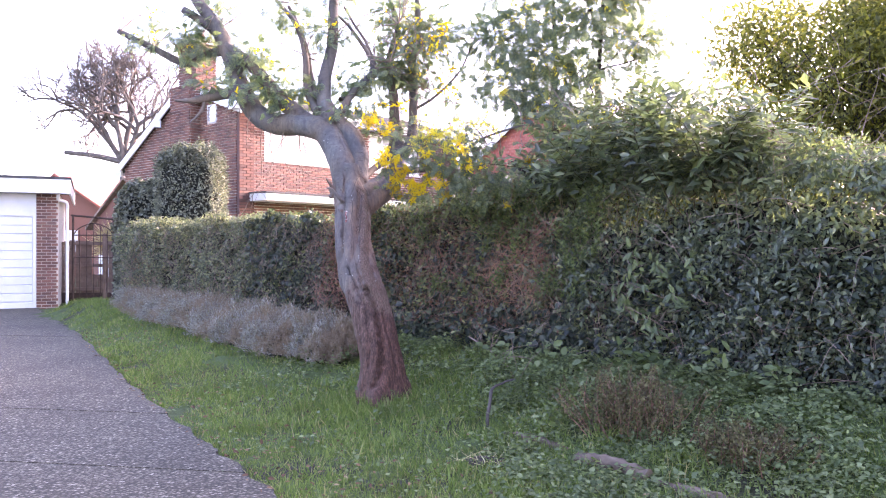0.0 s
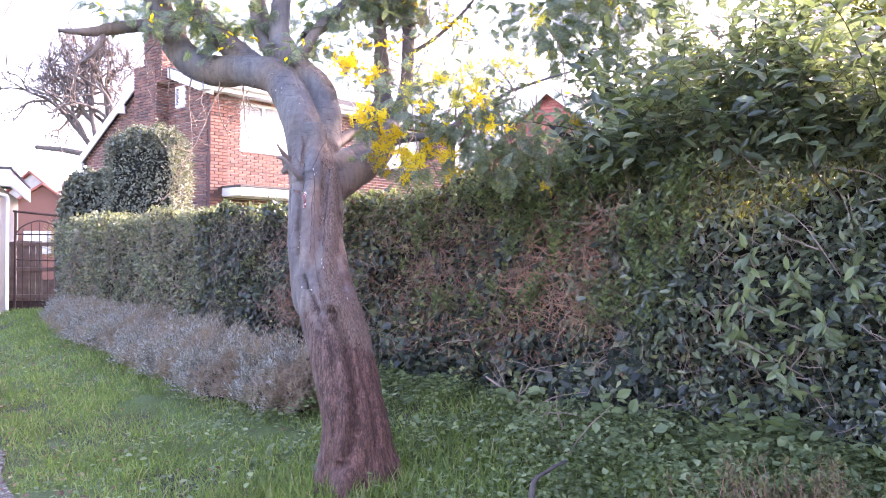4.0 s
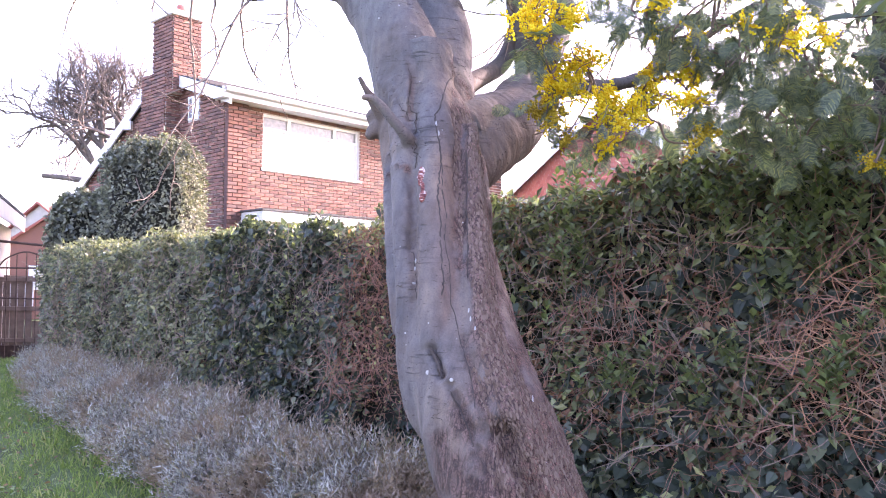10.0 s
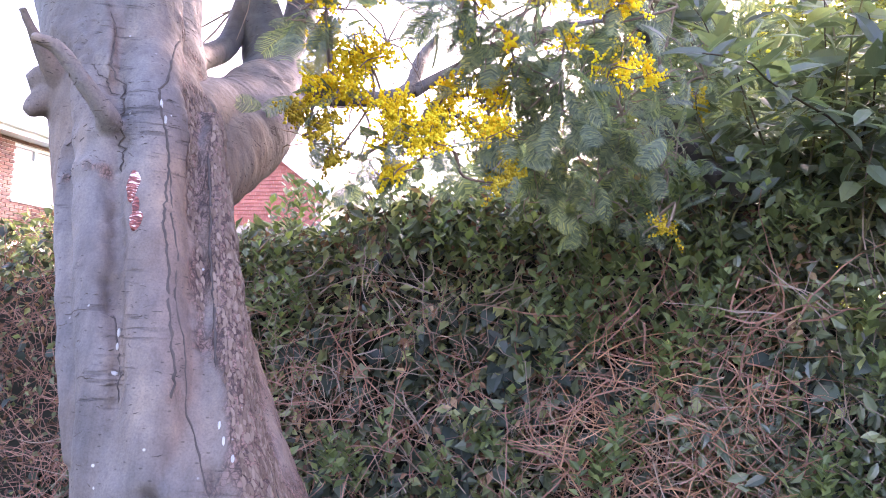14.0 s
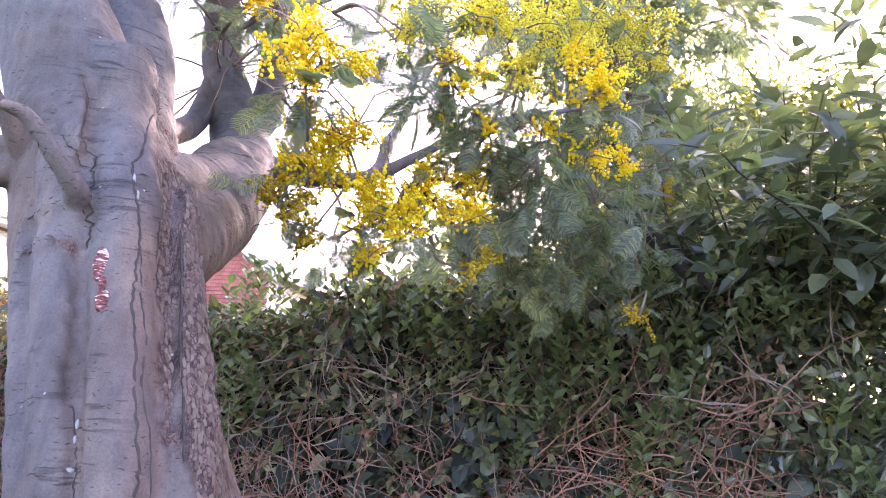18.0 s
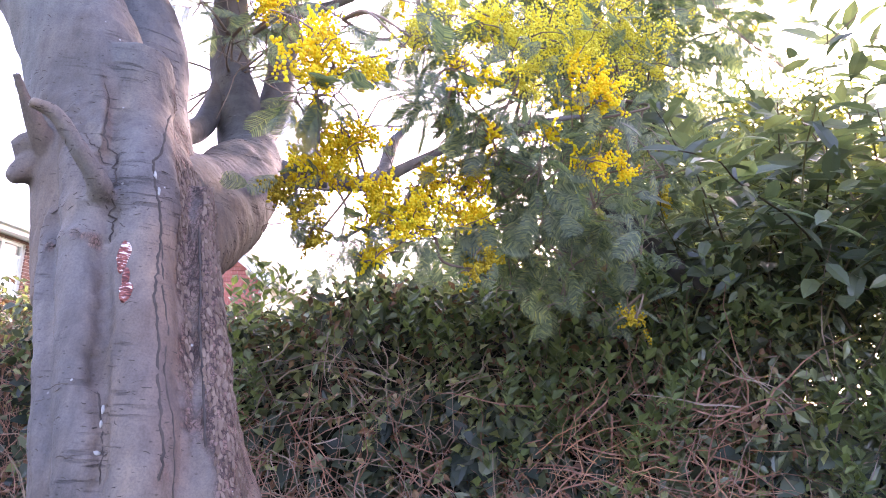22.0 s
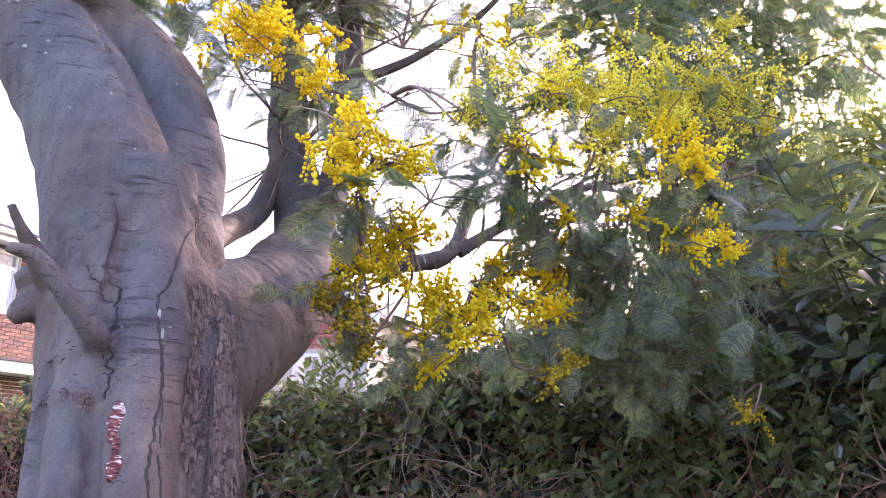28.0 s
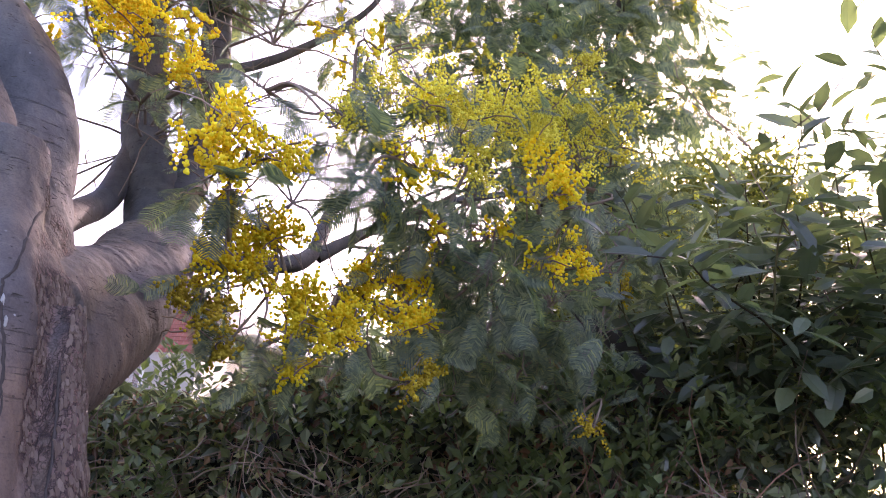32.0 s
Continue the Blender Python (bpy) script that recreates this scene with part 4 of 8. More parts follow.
neighbour((-19.4, 41, 0), 3.6, 3.4, 4.6, 20, M_BRICK, "distant low brick house with red tiled roof")
neighbour((-13.6, 34, 0), 5.2, 2.6, 4.4, -35, M_BRICK, "distant brick house with brown tiled roof", M_WOOD)
neighbour((-22.0, 45, 0), 5.0, 4.2, 5.6, -20, M_PLASTER, "distant white house with gabled roof")

# ---- the leaning wattle tree ----
def limb(points, n, sides, flute=0.0, seed=0.0):
    """A limb through rows of (x, y, z, r) with shallow flutes along it."""
    q = smooth_line(points, n)
    p, r = q[:, :3], q[:, 3]
    d = unit(np.gradient(p, axis=0))
    x = unit(np.cross(d, np.array([0.15, 1.0, 0.1])))
    y = np.cross(d, x)
    a = np.linspace(0, 2 * np.pi, sides, endpoint=False)
    ring = x[:, None] * np.cos(a)[None, :, None] + y[:, None] * np.sin(a)[None, :, None]
    v0 = p[:, None] + ring * r[:, None, None]
    bumps = fbm(v0.reshape(-1, 3), 9.0, seed).reshape(v0.shape[:2]) * 0.05
    v = p[:, None] + ring * (r[:, None] * (1 + bumps + flute * 0.4 * fbm(v0.reshape(-1, 3), 22.0, seed).reshape(v0.shape[:2])))[..., None]
    i = np.arange(n - 1)[:, None] * sides
    j = np.arange(sides)[None]
    k = (j + 1) % sides
    f = np.stack([i + j, i + k, i + sides + k, i + sides + j], -1).reshape(-1, 4)
    return v, f, a, p, r


STEM = [(-0.58, 7.68, -0.25, 0.30), (-0.585, 7.68, 0.0, 0.262), (-0.59, 7.69, 0.15, 0.235), (-0.60, 7.70, 0.35, 0.212), (-0.655, 7.74, 0.62, 0.200),
        (-0.74, 7.83, 0.92, 0.196), (-0.855, 7.99, 1.22, 0.195), (-0.915, 8.15, 1.5, 0.184), (-0.94, 8.28, 1.78, 0.174), (-0.96, 8.36, 2.0, 0.155), (-0.99, 8.42, 2.15, 0.12)]
SEAMS = []


def seam(width, deep, shade, *course):
    """A crease or a swelling on the bark: width, depth, shade painted in its colour, then its course."""
    SEAMS.append((width, deep, shade, list(course)))


seam(0.009, 0.006, 0.25, (-1.052, 8.32, 2.241), (-1.038, 8.302, 2.186), (-1.036, 8.218, 2.096), (-1.028, 8.185, 2.029), (-1.02, 8.16, 1.966), (-1.016, 8.137, 1.906), (-1.017, 8.118, 1.847))
seam(0.009, 0.006, 0.2, (-1.109, 8.313, 2.166), (-1.089, 8.294, 2.127), (-1.071, 8.228, 2.074), (-1.05, 8.203, 2.051), (-1.031, 8.186, 2.029))
seam(0.014, 0.010, 0.10, (-1.034, 8.122, 1.834), (-1.018, 8.063, 1.725), (-1.014, 8.032, 1.663), (-1.021, 8.02, 1.623), (-1.012, 7.989, 1.567), (-1.001, 7.943, 1.48), (-1.001, 7.915, 1.414))
seam(0.016, 0.004, 0.0, (-0.86, 8.20, 2.0), (-0.858, 8.157, 1.915), (-0.853, 8.097, 1.792), (-0.858, 8.031, 1.678), (-0.848, 7.98, 1.577), (-0.85, 7.907, 1.467), (-0.82, 7.80, 1.30))
seam(0.012, 0.014, 0.35, (-1.025, 8.022, 1.623), (-1.02, 8.005, 1.593), (-1.021, 7.998, 1.576))
seam(0.012, 0.022, 0.35, (-0.957, 7.824, 1.274), (-0.934, 7.797, 1.227), (-0.917, 7.777, 1.195))
seam(0.012, 0.014, 0.45, (-0.901, 7.764, 1.177), (-0.871, 7.734, 1.129), (-0.839, 7.697, 1.065), (-0.79, 7.68, 0.95))
seam(0.030, 0.060, 0.40, (-0.753, 7.681, 1.061), (-0.642, 7.61, 0.844), (-0.596, 7.546, 0.631), (-0.579, 7.5, 0.42), (-0.594, 7.475, 0.281), (-0.652, 7.456, 0.141))
seam(0.022, 0.022, 0.25, (-0.81, 7.688, 1.06), (-0.741, 7.604, 0.844), (-0.705, 7.537, 0.559), (-0.708, 7.515, 0.344))
seam(0.022, 0.028, 0.30, (-0.56, 7.63, 0.85), (-0.536, 7.6, 0.697), (-0.477, 7.567, 0.481), (-0.436, 7.537, 0.268))
seam(0.010, 0.010, 0.20, (-1.232, 8.713, 2.908), (-1.185, 8.669, 2.817), (-1.125, 8.542, 2.666), (-1.057, 8.451, 2.506))
# collars where limbs were shed
seam(0.016, -0.008, 0.0, (-1.114, 8.208, 1.828), (-1.094, 8.179, 1.844), (-1.067, 8.15, 1.847), (-1.039, 8.124, 1.834))
seam(0.016, -0.007, 0.0, (-1.122, 8.243, 1.912), (-1.088, 8.193, 1.918), (-1.043, 8.16, 1.93))
seam(0.018, -0.010, 0.0, (-1.159, 8.362, 2.196), (-1.136, 8.334, 2.176), (-1.106, 8.307, 2.146), (-1.078, 8.259, 2.106))
seam(0.018, -0.008, 0.0, (-1.035, 8.393, 2.406), (-1.001, 8.389, 2.372), (-0.963, 8.409, 2.341), (-0.927, 8.399, 2.29), (-0.903, 8.365, 2.221))
# ribs of the fused stems
RIBS = {
    "outer": [(-0.86, 7.95, 0.95, 0.05), (-0.94, 7.915, 1.05, 0.068), (-0.99, 7.955, 1.175, 0.062), (-1.011, 7.976, 1.419, 0.056), (-1.024, 8.048, 1.565, 0.056), (-1.034, 8.115, 1.702, 0.055), (-1.038, 8.173, 1.822, 0.055), (-1.042, 8.207, 1.903, 0.058), (-1.056, 8.246, 2.002, 0.056), (-1.065, 8.312, 2.106, 0.053), (-1.094, 8.345, 2.2, 0.036)],
    "middle": [(-0.90, 7.93, 1.15, 0.05), (-0.93, 7.89, 1.26, 0.062), (-0.935, 7.925, 1.416, 0.060), (-0.945, 8.008, 1.57, 0.062), (-0.948, 8.083, 1.718, 0.064), (-0.948, 8.172, 1.89, 0.070), (-0.957, 8.24, 2.014, 0.074), (-0.968, 8.37, 2.175, 0.085), (-0.985, 8.42, 2.338, 0.09)],
    "rough": [(-0.62, 7.70, 0.80, 0.05), (-0.706, 7.727, 1.033, 0.068), (-0.766, 7.789, 1.175, 0.060), (-0.812, 7.86, 1.316, 0.056), (-0.818, 7.955, 1.484, 0.045), (-0.821, 8.036, 1.599, 0.043), (-0.826, 8.105, 1.739, 0.039), (-0.830, 8.168, 1.871, 0.034), (-0.832, 8.24, 2.004, 0.028)],
    "wedge": [(-1.07, 8.36, 2.30, 0.02), (-1.060, 8.335, 2.24, 0.022), (-1.053, 8.306, 2.19, 0.021), (-1.049, 8.25, 2.112, 0.018), (-1.044, 8.21, 2.05, 0.009)],
    "rear": [(-1.055, 8.0, 1.30, 0.02), (-1.067, 8.03, 1.421, 0.026), (-1.082, 8.093, 1.563, 0.026), (-1.095, 8.173, 1.704, 0.027), (-1.105, 8.242, 1.851, 0.026), (-1.10, 8.28, 1.93, 0.015)],
}


# smooth warm strip beside the fissured edge
STRIP = [(-0.897, 8.17, 2.03), (-0.894, 8.15, 1.987), (-0.885, 8.09, 1.834), (-0.880, 8.02, 1.705), (-0.876, 7.94, 1.562), (-0.872, 7.88, 1.45), (-0.868, 7.83, 1.36)]


def near_line(v, line):
    q = smooth_line(line, 4 * len(line))
    best = np.full(len(v), 9.0)
    near = np.flatnonzero(((v > q.min(0) - 0.08) & (v < q.max(0) + 0.08)).all(1))
    for a in np.array_split(near, max(1, len(near) // 4000)):
        best[a] = np.sqrt(((v[a][:, None] - q[None]) ** 2).sum(-1)).min(1)
    return best


def capped(rows, n, s):
    v, f, a, p, r = limb(rows, n, s, 0.0, 1.0)
    v = v.reshape(-1, 3)
    o = len(v)
    v = np.concatenate([v, p[:1], p[-1:]])
    j = np.arange(s)
    k = (j + 1) % s
    return v.tolist(), f.tolist() + [[b, c, o] for b, c in zip(k, j)] + [[(n - 1) * s + b, (n - 1) * s + c, o + 1] for b, c in zip(j, k)]


SKIN = {}


def on_skin(points):
    return np.array([((SKIN["v"] - c) ** 2).sum(-1).argmin() for c in points])


def bark_cracks(own, root):
    """Open cracks that run up the trunk, dark lines for the shade in folds, and the many short dashes of smooth bark.
    """
    lines = [(0.0050, [(-0.957, 7.824, 1.274), (-0.934, 7.797, 1.227), (-0.917, 7.777, 1.195)]), (0.0026, [(-0.919, 8.367, 2.211), (-0.929, 8.191, 2.076), (-0.949, 8.17, 2.03), (-0.948, 8.155, 1.99), (-0.938, 8.132, 1.929), (-0.932, 8.105, 1.858), (-0.938, 8.075, 1.798), (-0.939, 8.042, 1.731), (-0.932, 8.001, 1.649), (-0.932, 7.962, 1.571), (-0.924, 7.912, 1.483), (-0.923, 7.877, 1.417)]),
             (0.0018, [(-0.928, 8.099, 1.846), (-0.928, 8.053, 1.754), (-0.917, 8.012, 1.67), (-0.92, 7.972, 1.591), (-0.905, 7.92, 1.501), (-0.891, 7.871, 1.418), (-0.867, 7.806, 1.304), (-0.838, 7.758, 1.21), (-0.823, 7.71, 1.109)]),
             (0.0016, [(-1.012, 7.989, 1.567), (-1.001, 7.943, 1.48), (-1.001, 7.915, 1.414)]),
             (0.0028, [(-0.847, 8.157, 1.915), (-0.842, 8.097, 1.792), (-0.846, 8.031, 1.678), (-0.837, 7.98, 1.577), (-0.837, 7.907, 1.467)]),
             (0.0020, [(-0.771, 7.832, 1.316), (-0.722, 7.771, 1.195), (-0.656, 7.703, 1.05)]), (0.0022, [(-0.894, 7.755, 1.161), (-0.854, 7.711, 1.085), (-0.83, 7.678, 1.022)]),
             # The next two lie in folds, where the dark line stands for shade.
             (0.0017, [(-1.052, 8.32, 2.241), (-1.038, 8.302, 2.186), (-1.036, 8.218, 2.096), (-1.028, 8.185, 2.029), (-1.02, 8.16, 1.966), (-1.016, 8.137, 1.906), (-1.017, 8.118, 1.847)]),
             (0.0013, [(-1.109, 8.313, 2.166), (-1.089, 8.294, 2.127), (-1.071, 8.228, 2.074), (-1.05, 8.203, 2.051), (-1.031, 8.186, 2.029)]),
             (0.0013, [(-1.114, 8.208, 1.828), (-1.094, 8.179, 1.844), (-1.067, 8.15, 1.847), (-1.039, 8.124, 1.834)]), (0.0012, [(-1.122, 8.243, 1.912), (-1.088, 8.193, 1.918), (-1.043, 8.16, 1.93), (-1.021, 8.143, 1.915)]),
             (0.0012, [(-1.091, 8.071, 1.559), (-1.06, 8.029, 1.567), (-1.028, 7.997, 1.561), (-1.008, 7.983, 1.56)])]
    for r, course in lines:
        q = smooth_line(course, 7 * len(course))
        q = q + rng.normal(scale=0.0008, size=q.shape) * (1, 0.3, 0.3)
        k = on_skin(q)
        n = len(k)
        p = 0.12 * SKIN["v"][k] + 0.88 * (q + ((SKIN["v"][k] - q) * SKIN["n"][k]).sum(1)[:, None] * SKIN["n"][k])
        rr = r * (0.55 + 0.6 * np.abs(np.sin(np.arange(n) * 0.9)) + 0.25 * rng.uniform(size=n))
        rr[0] = rr[-1] = 0.0004
        stuff("crack_and_crease_line", own([tube(p - SKIN["n"][k] * 0.0006, rr, 6)]), M_CRACK, root, "", True)
    v, nm, rough = SKIN["v"], SKIN["n"], SKIN["rough"]
    ok = np.flatnonzero((rough < 0.55) & (v[:, 2] > 0.9) & (nm[:, 1] < 0.3))
    out = []
    bunch = fbm(v[ok] * (1, 1, 2.0), 7.0, 8.0)
    ok = ok[rng.uniform(size=len(ok)) < np.clip(0.15 + 1.6 * bunch, 0.04, 1)]
    for k in rng.choice(ok, 1500, replace=False):
        side = unit(np.cross(nm[k], (0, 0, 1.0)) + (0, 0, rng.normal(scale=0.30)))
        side = unit(side - nm[k] * (side * nm[k]).sum())
        l = rng.uniform(0.003, 0.011) * (1.6 if rng.uniform() < 0.15 else 1)
        t = np.linspace(-1, 1, 5)
        bow = np.cross(nm[k], side) * rng.normal(scale=0.25)
        p = v[k] + side * (t * l)[:, None] + bow * (t * t * l)[:, None] - nm[k] * (0.0004 + (t * l) ** 2 / 0.16)[:, None]
        w = rng.uniform(0.0007, 0.0014)
        out.append(tube(p, w * np.array([0.3, 0.9, 1.0, 0.8, 0.3]), 4))
    stuff("bark_marking", own(out), M_CRACK, root, "short dark dashes in the bark")["kind"] = "stuff"
    # thin plates standing proud on the fissured side
    ok = np.flatnonzero((rough > 0.62) & (v[:, 2] > 0.85 + 0.25 * fbm(v, 3.0, 2.0)) & (nm[:, 1] < 0.5))
    at = rng.choice(ok, min(4200, len(ok)), replace=False)
    up = unit(np.array([-0.25, 0.35, 1.0]))
    up = np.where(v[at, 2:] > 1.35, unit(np.array([-0.1, 0.5, 1.0])), up)
    way = unit(up + rng.normal(scale=0.12, size=(len(at), 3)))
    size = rng.uniform(0.010, 0.023, len(at))
    stuff("fissured_bark", own([scatter(PLATE, frames_for(way, nm[at] + rng.normal(scale=0.10, size=nm[at].shape)), v[at] - nm[at] * 0.0012, size)]), M_PLATE, root, "rough red-grey bark plates")["kind"] = "stuff"


def plate_shape():
    """A bark plate: an uneven upright lozenge with bevelled rim."""
    rim = [(0.0, -0.55), (0.17, -0.35), (0.22, 0.0), (0.15, 0.38), (0.0, 0.55), (-0.2, 0.3), (-0.16, -0.1), (-0.2, -0.36)]
    vs = [(x, y, -0.06) for x, y in rim] + [(x * 0.72, y * 0.84, 0.11) for x, y in rim]
    fs = [[i, (i + 1) % 8, 8 + (i + 1) % 8, 8 + i] for i in range(8)] + [[8, 9, 14, 15], [9, 10, 13, 14], [10, 11, 12, 13]]
    return np.array(vs), np.array(fs)


PLATE = plate_shape()


def trunk_mesh(names):
    """Stem, forks and stubs grown into one skin, with creases cut and shaded in colour along their courses."""
    vs, fs = [], []
    for rows, n in [(STEM, 90)] + [(r, 60) for r in RIBS.values()] + [(BOUGHS[k][:CUT.get(k, 99)], 50) for k in names]:
        v, f = capped(rows, n, 40)
        o = len(vs)
        vs += v
        fs += [[i + o for i in q] for q in f]
    me = bpy.data.meshes.new("rough_trunk")
    me.from_pydata(vs, [], fs)
    bm = bmesh.new()
    bm.from_mesh(me)
    bmesh.ops.recalc_face_normals(bm, faces=bm.faces[:])
    bm.to_mesh(me)
    bm.free()
    tmp = new("rough_trunk", me)
    mod = tmp.modifiers.new("skin", "REMESH")
    mod.mode, mod.voxel_size = "VOXEL", 0.006
    sm = tmp.modifiers.new("soft", "SMOOTH")
    sm.factor, sm.iterations = 0.5, 5
    dep = bpy.context.evaluated_depsgraph_get()
    skin = bpy.data.meshes.new_from_object(tmp.evaluated_get(dep))
    bpy.data.objects.remove(tmp)
    n = len(skin.vertices)
    v, nm = np.zeros(n * 3), np.zeros(n * 3)
    skin.vertices.foreach_get("co", v)
    skin.vertices.foreach_get("normal", nm)
    v, nm = v.reshape(-1, 3), nm.reshape(-1, 3)
    z = v[:, 2]
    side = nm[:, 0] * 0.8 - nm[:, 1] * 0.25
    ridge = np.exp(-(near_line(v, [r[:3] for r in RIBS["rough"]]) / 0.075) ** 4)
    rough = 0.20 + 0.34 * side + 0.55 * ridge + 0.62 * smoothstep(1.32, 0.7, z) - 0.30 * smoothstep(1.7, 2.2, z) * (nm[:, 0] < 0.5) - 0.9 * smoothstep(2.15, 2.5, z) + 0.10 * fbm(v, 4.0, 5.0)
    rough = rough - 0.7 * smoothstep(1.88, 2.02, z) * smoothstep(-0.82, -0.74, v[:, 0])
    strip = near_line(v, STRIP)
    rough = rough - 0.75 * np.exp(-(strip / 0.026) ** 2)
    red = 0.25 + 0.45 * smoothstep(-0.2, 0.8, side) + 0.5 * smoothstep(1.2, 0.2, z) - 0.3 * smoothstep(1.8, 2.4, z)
    d = 0.008 * fbm(v * (1, 1, 0.5), 8.0, 1.0) + 0.003 * fbm(v, 30.0, 2.0)
    ang = np.arctan2(v[:, 1] - 7.68, v[:, 0] + 0.585)
    d += 0.045 * smoothstep(0.32, -0.05, z) * (np.cos(4 * ang + 0.8) + 0.5 * np.cos(7 * ang))
    d += np.clip(rough, 0, 1) * 0.004 * fbm(v * (1, 1, 0.3), 55.0, 3.0)
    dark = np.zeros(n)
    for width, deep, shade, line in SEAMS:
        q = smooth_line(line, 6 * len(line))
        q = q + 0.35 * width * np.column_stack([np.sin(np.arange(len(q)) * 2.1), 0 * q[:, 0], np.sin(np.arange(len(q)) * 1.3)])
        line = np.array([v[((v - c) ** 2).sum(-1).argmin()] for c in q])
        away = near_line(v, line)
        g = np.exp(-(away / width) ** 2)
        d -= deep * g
        # Colour darkened along the crease's middle, as painted shade.
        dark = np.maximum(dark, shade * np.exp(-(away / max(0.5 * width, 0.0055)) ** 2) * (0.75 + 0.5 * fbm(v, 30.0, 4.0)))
        rough = rough + (0.35 * g if deep < 0 else 0)
    v = v + nm * d[:, None]
    SKIN.update(v=v, n=nm, rough=rough)
    skin.vertices.foreach_set("co", v.astype(np.float32).ravel())
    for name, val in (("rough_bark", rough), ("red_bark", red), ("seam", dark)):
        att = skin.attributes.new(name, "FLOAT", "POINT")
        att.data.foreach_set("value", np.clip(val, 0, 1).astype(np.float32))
    skin.polygons.foreach_set("use_smooth", [True] * len(skin.polygons))
    skin.name = "trunk"
    return skin


